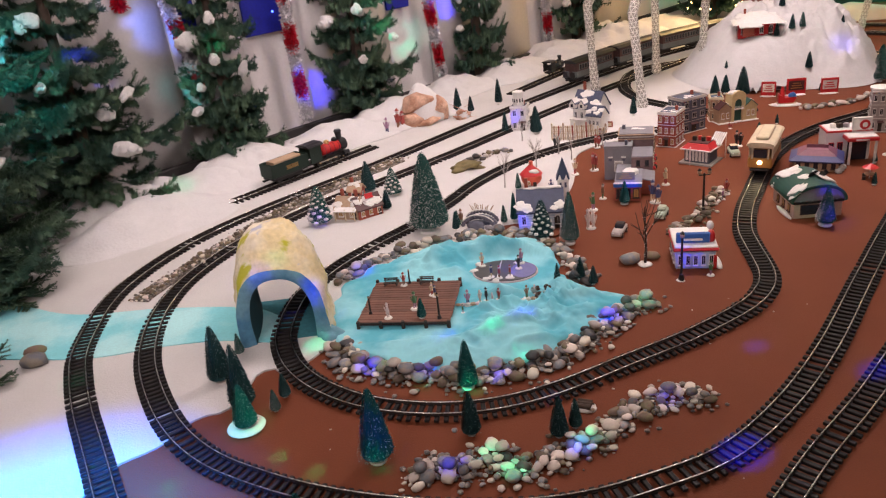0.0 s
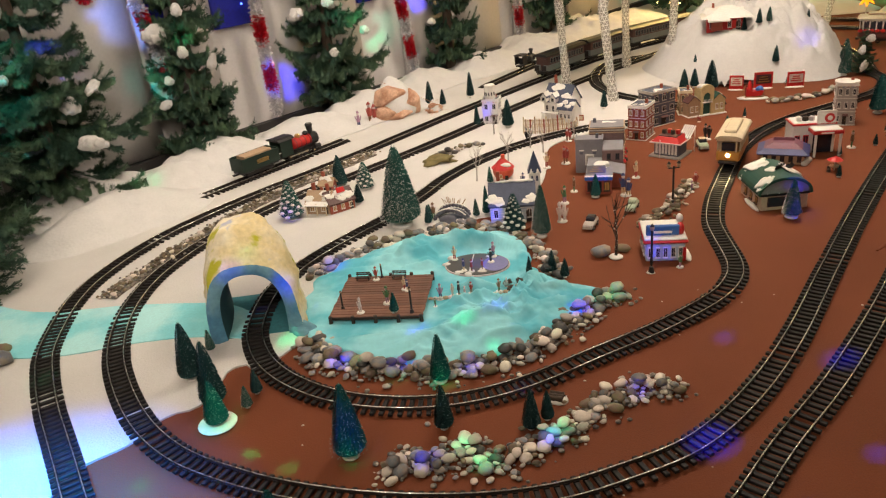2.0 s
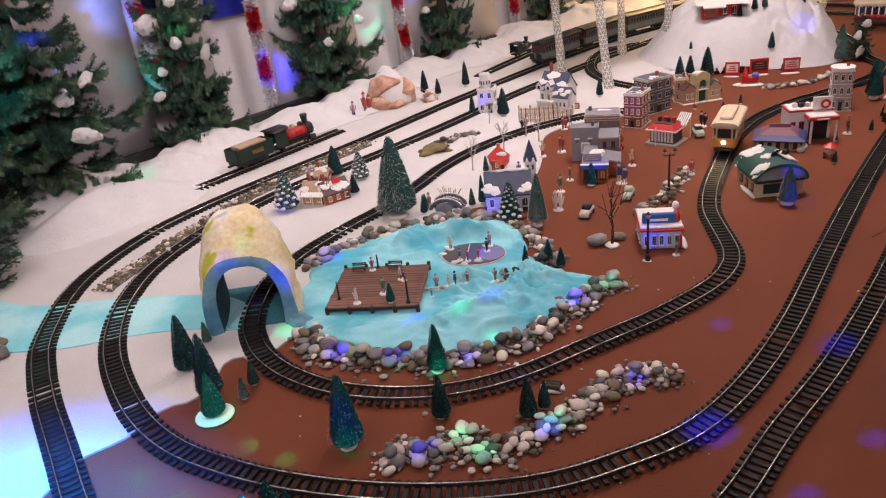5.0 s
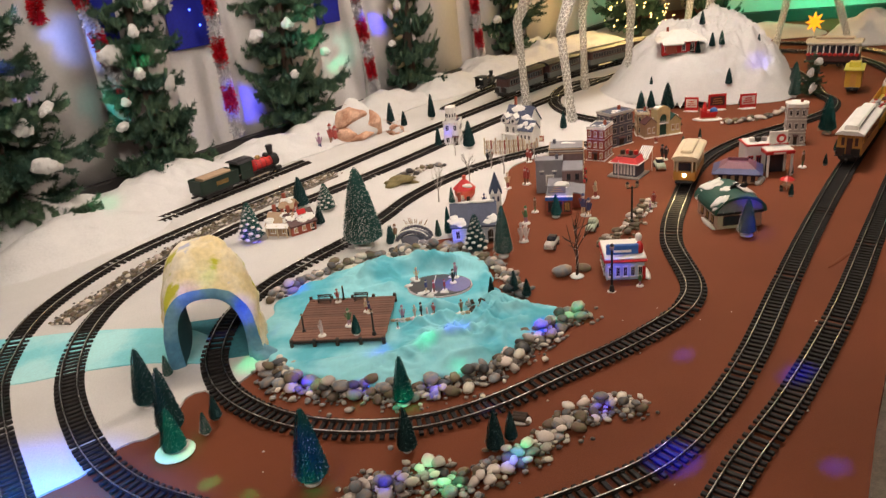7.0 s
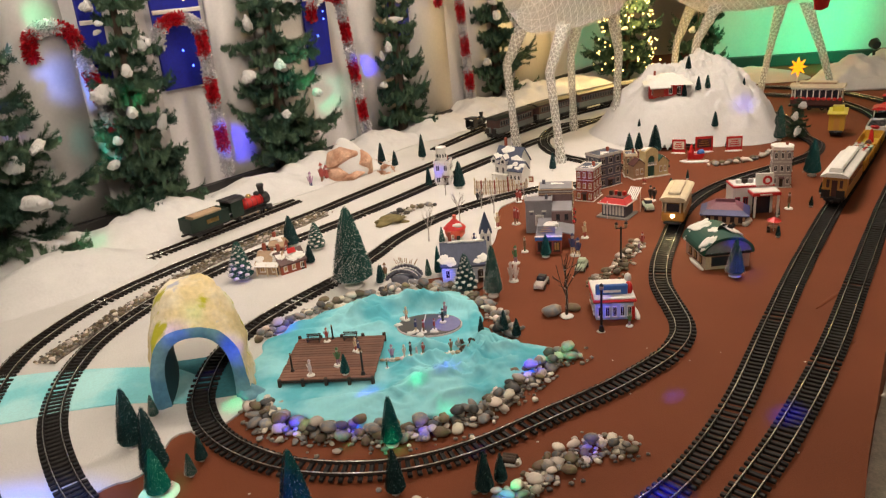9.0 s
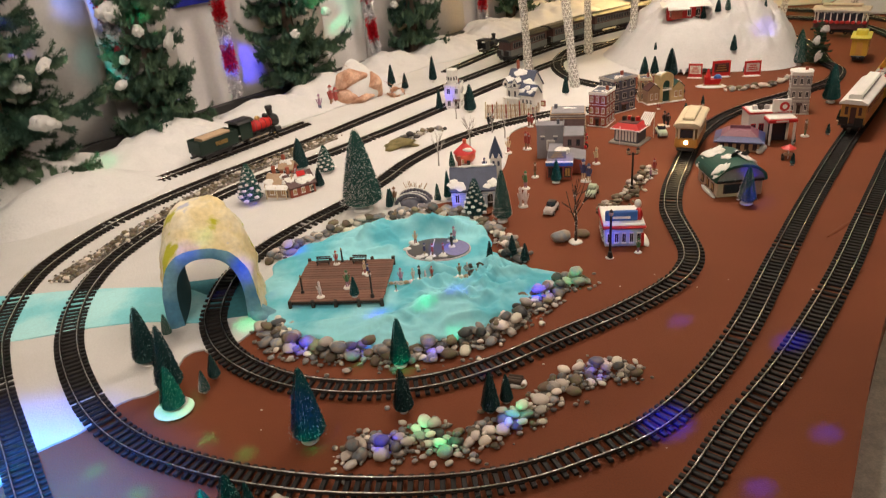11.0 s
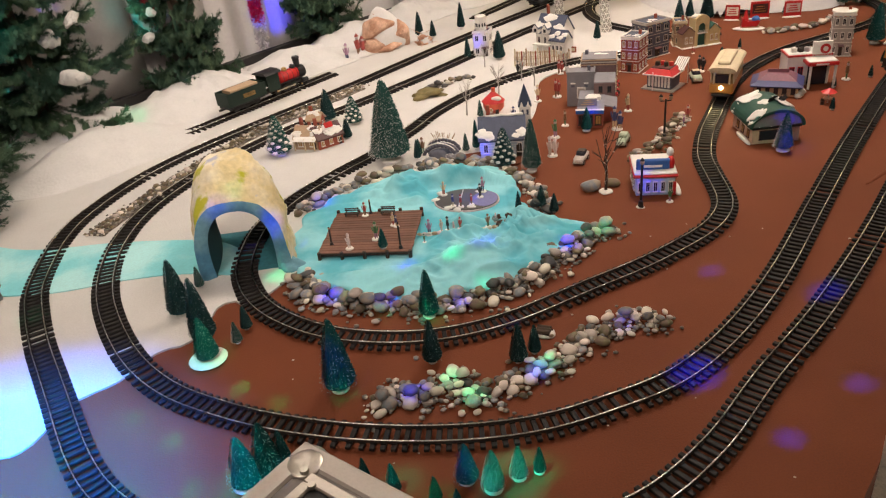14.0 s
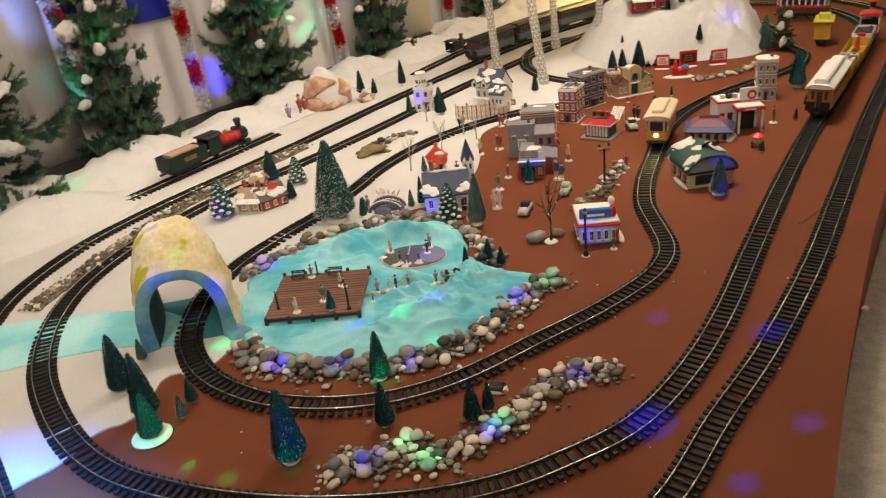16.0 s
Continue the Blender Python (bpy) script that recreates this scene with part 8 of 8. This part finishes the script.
# ---- trams ----
def tram(m, label, ln, lower, upper, roof, lamp=True, garland=None):
    th = thing("toy_tram", m, label, "tram", "trams")
    part("underframe", box(bmesh.new(), ln * 0.8, 0.06, 0.016, 0, 0, 0.012), BLACK, th)
    wheels(th, (-ln * 0.25, -ln * 0.12, ln * 0.12, ln * 0.25), 0.014)
    part("lower_body", box(bmesh.new(), ln * 0.94, 0.092, 0.042, 0, 0, 0.026, bevel=0.006), lower, th)
    for i in range(8):
        for s in (-1, 1):
            x = (i - 3.5) * ln * 0.112
            part("pillar", box(bmesh.new(), 0.006, 0.005, 0.045, x, s * 0.043, 0.066), upper, th)
            if i < 7:
                part("pane", box(bmesh.new(), ln * 0.105 - 0.005, 0.0015, 0.036, x + ln * 0.056, s * 0.042, 0.069), PANE_LIT if lamp else PANE, th)
    for s in (-1, 1):
        for y in (-0.03, 0.03):
            part("end_pillar", box(bmesh.new(), 0.005, 0.006, 0.045, s * ln * 0.455, y, 0.066), upper, th)
        part("end_pane", box(bmesh.new(), 0.002, 0.05, 0.034, s * ln * 0.455, 0, 0.070), PANE, th)
        part("fender", box(bmesh.new(), 0.02, 0.07, 0.010, s * ln * 0.48, 0, 0.018, bevel=0.003), BLACK, th)
    part("letter_board", box(bmesh.new(), ln * 0.95, 0.094, 0.012, 0, 0, 0.110, bevel=0.002), upper, th)
    bm = prism(bmesh.new(), [(-0.054, 0), (0.054, 0), (0.048, 0.008), (0.028, 0.014), (-0.028, 0.014), (-0.048, 0.008)], -ln / 2, ln / 2)
    p = part("roof", bm, roof, th)
    p.matrix_basis = pose(0, 0, 0.121, 0, 0, 90)
    part("monitor_roof", box(bmesh.new(), ln * 0.7, 0.046, 0.014, 0, 0, 0.134, bevel=0.004), roof, th)
    for s in (-1, 1):
        part("vent_strip", box(bmesh.new(), ln * 0.66, 0.001, 0.007, 0, s * 0.0235, 0.137), TAN, th)
    if lamp:
        part("headlamp", ball(bmesh.new(), 0.009, ln * 0.476, 0, 0.052, 0.6, 1, 1), HEADLIGHT, th, "glowing headlamp", True)
    if garland:
        for i in range(10):
            part("garland", ball(bmesh.new(), 0.012, (i - 4.5) * ln * 0.095, -0.048, 0.064, 1.2, 0.6, 0.8, 1, 0.3, i), garland, th)
    return th


xx, yy, aa = along(inner_line, nearest(inner_line, 1.06, 3.06))
tram(at(xx, yy, RAIL_Z, aa + 180), "amber and cream toy tram with a lit headlamp", 0.27, AMBER, CREAM, CREAM)
ahead = Vector((math.cos(radians(aa + 180)), math.sin(radians(aa + 180)), 0))
nose = Vector((xx, yy, RAIL_Z + 0.052))
spot_lamp("tram_headlight", nose + ahead * 0.145, nose + ahead * 0.40 - Vector((0, 0, 0.07)), 1.0, (1.0, 0.72, 0.35), 80, 0.8, 0.008)
tram(at(2.72, 5.02, RAIL_Z - 0.006, -35) @ Matrix.Diagonal((1.12, 1.25, 1.3, 1)), "red and white toy streetcar hung with a garland", 0.30, MAROON, WHITE, CREAM, False, RED)
van = wagon(at(2.50, 4.36, 0.004, 58), "yellow wooden goods van with a flat roof", 0.20, "goods_van")
part("body", box(bmesh.new(), 0.185, 0.085, 0.095, 0, 0, 0.038, bevel=0.002), YELLOW, van)
part("roof", box(bmesh.new(), 0.21, 0.105, 0.008, 0, 0, 0.133, bevel=0.003), LEMON, van, "lemon yellow roof")
part("cupola", box(bmesh.new(), 0.06, 0.06, 0.03, 0, 0, 0.14, bevel=0.002), LEMON, van)
for s in (-1, 1):
    part("end_door", box(bmesh.new(), 0.002, 0.03, 0.07, s * 0.0935, 0, 0.042), AMBER, van)

# ---- tinsel candy canes on the backdrop ----
def tinsel(points, radius, material, parent):
    pts = spline(points, False, 0.012)
    V, Fc = [], []
    for p in pts:
        for _ in range(110):
            d = np.random.normal(size=3)
            d /= np.linalg.norm(d)
            q = np.cross(d, np.random.normal(size=3))
            q = q / (np.linalg.norm(q) + 1e-9) * 0.0032
            c = p + np.random.normal(size=3) * 0.004
            e = c + d * radius * random.uniform(0.75, 1.15)
            k = len(V)
            V.extend(((c - q).tolist(), (c + q).tolist(), (e + q).tolist(), (e - q).tolist()))
            Fc.append((k, k + 1, k + 2, k + 3))
    me = bpy.data.meshes.new("tinsel_band")
    me.from_pydata(V, [], Fc)
    me.materials.append(material)
    o = new("tinsel_band", me)
    o.parent = parent
    return o


def candy_cane(foot, top, hook, z0, z1, off, radius):
    """A cane of tinsel bands along the backdrop: from its foot up and round to a hook on the near side."""
    x0, y0, _ = wall_at(foot, off)
    th = thing("candy_cane", at(x0, y0, z0), "hanging candy cane of red and white tinsel", "candy cane", "tinsel candy canes")
    path = [(foot, z0)] + [(foot + (top - foot) * f, z0 + (z1 - z0) * f) for f in (0.3, 0.6, 0.9)]
    r = (top - hook) / 2
    for a in range(20, 181, 32):
        path.append((top - r + r * math.cos(radians(a)), z1 + r * 0.7 * math.sin(radians(a))))
    path.append((hook, z1 - 0.06))
    line = spline(path, False, 0.011)
    core = [tuple(np.array(wall_at(s, off, z)) - np.array((x0, y0, z0))) for s, z in line[::4]]
    part("cane_core", tube(core, radius * 0.2, 7), WHITE, th)
    run, i, red = 0.14, 0, False
    step = int(run / 0.011)
    while i < len(line) - 2:
        seg = [tuple(np.array(wall_at(s, off, z)) - np.array((x0, y0, z0))) for s, z in line[i : i + step + 1]]
        if len(seg) > 2:
            tinsel(seg[:: max(1, len(seg) // 3)], radius, TINSEL_RED if red else TINSEL_WHITE, th)
        red = not red
        i += step
    return th


candy_cane(-0.66, -0.80, -1.02, 0.24, 0.92, 0.10, 0.036)
candy_cane(-0.09, -0.11, -0.37, 0.10, 0.88, 0.12, 0.036)
candy_cane(1.10, 0.98, 0.72, 0.05, 0.92, 0.12, 0.036)
candy_cane(2.36, 2.26, 2.0, 0.05, 0.92, 0.12, 0.036)


# ---- white wire-mesh reindeer over the far tracks ----
def lattice(points, radii, parent, name, wire=0.0035, seg=7):
    """A hollow limb of white wire mesh through points with radii."""
    pts = [Vector(p) for p in points]
    bm = bmesh.new()
    rings = []
    dense = []
    for i in range(len(pts) - 1):
        n = max(2, int((pts[i + 1] - pts[i]).length / 0.024))
        for k in range(n):
            f = k / n
            dense.append((pts[i].lerp(pts[i + 1], f), radii[i] * (1 - f) + radii[i + 1] * f))
    dense.append((pts[-1], radii[-1]))
    for i, (p, r) in enumerate(dense):
        d = (dense[min(i + 1, len(dense) - 1)][0] - dense[max(i - 1, 0)][0]).normalized()
        side = d.cross(Vector((0.3, 1, 0)) if abs(d.z) > 0.6 else Vector((0, 0, 1))).normalized()
        up = side.cross(d)
        rings.append([bm.verts.new(p + (side * math.cos(a) + up * math.sin(a)) * r) for a in np.linspace(0, 2 * math.pi, seg, endpoint=False) + (i % 2) * math.pi / seg])
    for i, (a, b) in enumerate(zip(rings, rings[1:])):
        for k in range(seg):
            if i % 2:
                bm.faces.new((a[k], a[(k + 1) % seg], b[(k + 1) % seg]))
                bm.faces.new((a[k], b[(k + 1) % seg], b[k]))
            else:
                bm.faces.new((a[k], a[(k + 1) % seg], b[k]))
                bm.faces.new((a[(k + 1) % seg], b[(k + 1) % seg], b[k]))
    bmesh.ops.wireframe(bm, faces=bm.faces, thickness=wire, use_replace=True, use_even_offset=False)
    return part(name, bm, LATTICE, parent)


def reindeer(legs, spine, girth, label, scarf):
    th = thing("mesh_reindeer", at(0, 0, 0.005), label, "reindeer decoration", "mesh reindeer")
    for foot, knee, hip in legs:
        f, k, h = Vector(foot), Vector(knee), Vector(hip)
        rad = [0.032, 0.023, 0.028, 0.046]
        lattice([f, f.lerp(k, 0.4), k, h], rad, th, "leg", 0.007)
        sleeve = bmesh.new()
        loops = [[sleeve.verts.new(q + Vector((math.cos(a), math.sin(a), 0)) * r * 0.90) for a in np.linspace(0, 2 * math.pi, 14, endpoint=False)] for q, r in zip([f, f.lerp(k, 0.4), k, h], rad)]
        for u, v in zip(loops, loops[1:]):
            for i in range(14):
                sleeve.faces.new((u[i], u[(i + 1) % 14], v[(i + 1) % 14], v[i]))
        part("leg_netting", sleeve, NETTING_SHEER, th, "sheer white netting", True)
    lattice(spine, girth, th, "body", 0.006, 16)
    bm = bmesh.new()
    rings = []
    for p, r in zip(spine, girth):
        d = (Vector(spine[-1]) - Vector(spine[0])).normalized()
        side = d.cross(Vector((0, 0, 1))).normalized()
        rings.append([bm.verts.new(Vector(p) + (side * math.cos(a) + Vector((0, 0, 1)) * math.sin(a)) * r * 0.94) for a in np.linspace(0, 2 * math.pi, 20, endpoint=False)])
    for a, b in zip(rings, rings[1:]):
        for k in range(20):
            bm.faces.new((a[k], a[(k + 1) % 20], b[(k + 1) % 20], b[k]))
    part("body_netting", bm, NETTING, th, "sheer white netting", True)
    c = Vector(spine[-1])
    d = (Vector(spine[-1]) - Vector(spine[0])).normalized()
    neck = [c, c + d * 0.14 + Vector((0, 0, 0.22)), c + d * 0.20 + Vector((0, 0, 0.40))]
    lattice(neck, [0.11, 0.085, 0.07], th, "neck", 0.005, 10)
    lattice([neck[2], neck[2] + d * 0.10 + Vector((0, 0, 0.06)), neck[2] + d * 0.28], [0.07, 0.085, 0.04], th, "head", 0.005, 10)
    ring = [neck[1] + Vector((math.cos(a) * 0.11, math.sin(a) * 0.11, -0.02)) for a in np.linspace(0, 6.28, 16)]
    part("scarf", tube(ring, 0.03, 8), RED, th, "red cloth scarf")
    for turn in (-14, 16):
        tail = prism(bmesh.new(), [(-0.05, 0.02), (0.0, 0.0), (0.05, 0.03), (0.035, 0.42), (-0.03, 0.42)], -0.006, 0.006)
        part("scarf_end", tail, RED, th, "hanging red scarf end").matrix_basis = pose(*scarf) @ pose(0, 0, 0, 0, turn, 20)
    for q in (-1, 1):
        a0 = neck[2] + Vector((0, 0.05 * q, 0.08))
        part("antler", tube([a0, a0 + Vector((-0.06, 0.10 * q, 0.16)), a0 + Vector((0.02, 0.16 * q, 0.34))], 0.012, 6, 0.006), LATTICE, th)


reindeer([((0.62, 4.68, 0), (0.58, 4.66, 0.53), (0.68, 4.64, 0.74)), ((0.82, 4.24, 0), (0.76, 4.22, 0.52), (0.87, 4.34, 0.76)), ((1.07, 5.07, 0), (1.05, 5.04, 0.50), (1.09, 4.96, 0.76)), ((1.30, 4.86, 0.02), (1.33, 4.90, 0.52), (1.28, 4.88, 0.80))],
         [(0.60, 4.42, 0.94), (0.72, 4.50, 0.92), (0.98, 4.66, 0.92), (1.22, 4.80, 0.95), (1.36, 4.90, 1.0)], [0.10, 0.22, 0.22, 0.21, 0.14], "large white wire-mesh reindeer standing over the tracks", (1.27, 4.72, 0.88, 0, 0, 0))
reindeer([((1.98, 5.82, 0.02), (2.02, 5.80, 0.46), (2.12, 5.80, 0.70)), ((1.96, 5.38, 0.02), (1.99, 5.32, 0.50), (2.14, 5.38, 0.72)), ((2.60, 5.64, 0), (2.65, 5.60, 0.40), (2.70, 5.58, 0.70)), ((2.96, 5.20, 0), (2.82, 5.20, 0.38), (2.70, 5.24, 0.70))],
         [(1.94, 5.62, 0.86), (2.10, 5.58, 0.86), (2.40, 5.50, 0.86), (2.66, 5.42, 0.88), (2.80, 5.36, 0.94)], [0.10, 0.20, 0.21, 0.20, 0.13], "second white wire-mesh reindeer with a red scarf", (2.70, 5.04, 0.66, 0, 0, 0))


# ---- far end: a lit tree, an amber star and the flood lamp ----
def lit_tree():
    th = pine(1.95, 6.95, 1.8, 0.62, PINES[0], 2, 70, label="tall artificial pine wound with warm fairy lights")
    for i in range(230):
        s = random.random()
        a = random.uniform(-math.pi, 0.3)
        r = (0.25 * (1 - s) ** 0.8 + 0.02) * 1.8 * 0.62 * random.uniform(0.8, 1.05)
        part("fairy_light", ball(bmesh.new(), 0.0075, r * math.cos(a), r * math.sin(a), (0.13 + 0.83 * s) * 1.8 - r * 0.3, sub=1), LED_WARM, th)


lit_tree()
pine(2.62, 6.95, 1.7, 0.5, PINES[1], 4, 70)
star = thing("star_lamp", at(3.15, 6.15, 0.006, 0, 0.8), "glowing amber star lamp on a stand", "star lamp")
rays = [((0.095 if i % 2 == 0 else 0.042) * math.sin(math.pi * i / 8), 0.16 + (0.095 if i % 2 == 0 else 0.042) * math.cos(math.pi * i / 8)) for i in range(16)]
part("star", prism(bmesh.new(), rays, -0.012, 0.012), LED_AMBER, star, "glowing amber star")
part("stand", cyl(bmesh.new(), 0.006, 0.006, 0.16, 0, 0, 0, 8), WHITE, star)
lampc = thing("flood_lamp", at(3.85, 6.28, 0.0), "small black flood lamp on a stand", "flood lamp")
part("stand", cyl(bmesh.new(), 0.012, 0.012, 0.20, 0, 0.0, 0, 10), BLACK, lampc)
part("housing", cyl(bmesh.new(), 0.035, 0.045, 0.05, 0, -0.03, 0.24, 16, rx=-70), BLACK, lampc)
for i, (x, y, r, h) in enumerate([(3.55, 5.95, 0.42, 0.20), (4.1, 6.3, 0.5, 0.18), (3.0, 6.6, 0.4, 0.08), (1.5, 6.9, 0.4, 0.10)]):
    o = part("snow_drift", mound(0, 0, lambda a, r=r: r * (1 + 0.12 * math.sin(3 * a + r * 9)), h, power=1.7, rough=0.25, grain=6, seed=20 + i), BATTING, smooth=True)
    o.matrix_basis = at(x, y, 0.005)
    tagged(o, "soft heap of white snow batting at the far end", "snow drift", "snow drifts", "stuff")


# ---- flight case before the platform ----
def flight_case():
    z = 0.45
    th = thing("flight_case", at(-0.227, 0.710, 0, -36.4), "grey flight case with aluminium edging and a chrome ball corner", "flight case")
    W, D = 0.62, 0.46
    h = z - FLOOR_Z
    part("body", box(bmesh.new(), W - 0.006, D - 0.006, h - 0.03, W / 2, -D / 2, FLOOR_Z, bevel=0.002), CASE_GREY, th, "grey laminated panels")
    part("lid_panel", box(bmesh.new(), W - 0.05, D - 0.05, 0.006, W / 2, -D / 2, z - 0.0095), CASE_GREY, th)
    E_ = 0.030
    for sx, sy, x, y in [(W, E_, W / 2, -E_ / 2), (W, E_, W / 2, -D + E_ / 2), (E_, D - 2 * E_, E_ / 2, -D / 2), (E_, D - 2 * E_, W - E_ / 2, -D / 2)]:
        part("edge_strip", box(bmesh.new(), sx, sy, 0.03, x, y, z - 0.030, bevel=0.003), ALUMINIUM, th, "brushed aluminium edging")
    for x in (0.006, W - 0.006):
        for y in (-0.006, -D + 0.006):
            c = part("ball_corner", ball(bmesh.new(), 0.025, x + (0.008 if x < 0.1 else -0.008), y + (-0.008 if y > -0.1 else 0.008), z - 0.020, 1.05, 1.05, 0.62, 3), CHROME, th, "worn chrome ball corner", True)
            plate = ball(bmesh.new(), 0.024, x + (0.022 if x < 0.1 else -0.022), y + (-0.022 if y > -0.1 else 0.022), z - 0.002, 1, 1, 0.2, 3)
            part("corner_flange", plate, CHROME, c, "", True)
            part("rivet", cyl(bmesh.new(), 0.006, 0.005, 0.004, x + (0.034 if x < 0.1 else -0.034), y + (-0.034 if y > -0.1 else 0.034), z + 0.002, 12), CHROME, c)
    # latch dish: a raised frame, its recess painted dark as a flush black plate
    bm = bmesh.new()
    box(bm, 0.20, 0.016, 0.006, 0.148, -0.044, z - 0.0035, bevel=0.002)
    box(bm, 0.20, 0.016, 0.006, 0.148, -0.182, z - 0.0035, bevel=0.002)
    box(bm, 0.016, 0.124, 0.006, 0.056, -0.113, z - 0.0035, bevel=0.002)
    box(bm, 0.016, 0.124, 0.006, 0.240, -0.113, z - 0.0035, bevel=0.002)
    dish = part("latch_dish", bm, CHROME, th, "shiny recessed steel dish")
    part("dish_floor", box(bmesh.new(), 0.17, 0.124, 0.002, 0.148, -0.113, z - 0.0040), BLACK, dish)
    part("latch", cyl(bmesh.new(), 0.024, 0.022, 0.006, 0.148, -0.113, z - 0.0025, 20), CHROME, dish)
    part("rivet", cyl(bmesh.new(), 0.006, 0.005, 0.004, 0.064, -0.052, z + 0.0015, 12), CHROME, dish)


flight_case()

# track heads over the visitors' side
for lx, ly in FILL_SPOTS:
    th = thing("track_light", at(lx, ly - 0.05, 2.9), "black housing of an added, unseen fill lamp under the ceiling", "track light", "track lights")
    part("stem", cyl(bmesh.new(), 0.012, 0.012, CEILING - 2.98, 0, 0, 0.08, 8), BLACK, th)
    part("housing", box(bmesh.new(), 0.56, 0.04, 0.36, 0, -0.06, -0.16, rx=-20, bevel=0.01), BLACK, th)

# ceiling luminaires
for lx, ly in LAMP_SPOTS:
    th = thing("ceiling_light", at(lx, ly, CEILING), "long warm white ceiling light in a metal frame", "ceiling light", "ceiling lights")
    bm = box(bmesh.new(), 1.2, 0.05, 0.06, 0, 0.30, -0.06)
    box(bm, 1.2, 0.05, 0.06, 0, -0.30, -0.06)
    part("frame", bm, ALUMINIUM, th)
    part("diffuser", box(bmesh.new(), 1.18, 0.55, 0.01, 0, 0, -0.02), DIFFUSER, th, "glowing diffuser")

# lint and crumbs on the brown cloth
bm = bmesh.new()
for i in range(70):
    x, y = random.uniform(-0.9, 1.2), random.uniform(0.95, 2.0)
    if x > 0.55 + (y - 0.95) * 0.62 or (x < -0.2 and y > 1.5):
        continue
    ball(bm, random.uniform(0.0012, 0.0028), x, y, 0.001, 1.4, 1, 0.6, 1, 0.4, i)
tagged(part("lint", bm, STONE_PALE), "pale lint and crumbs scattered on the brown cloth", "lint", kind="stuff")
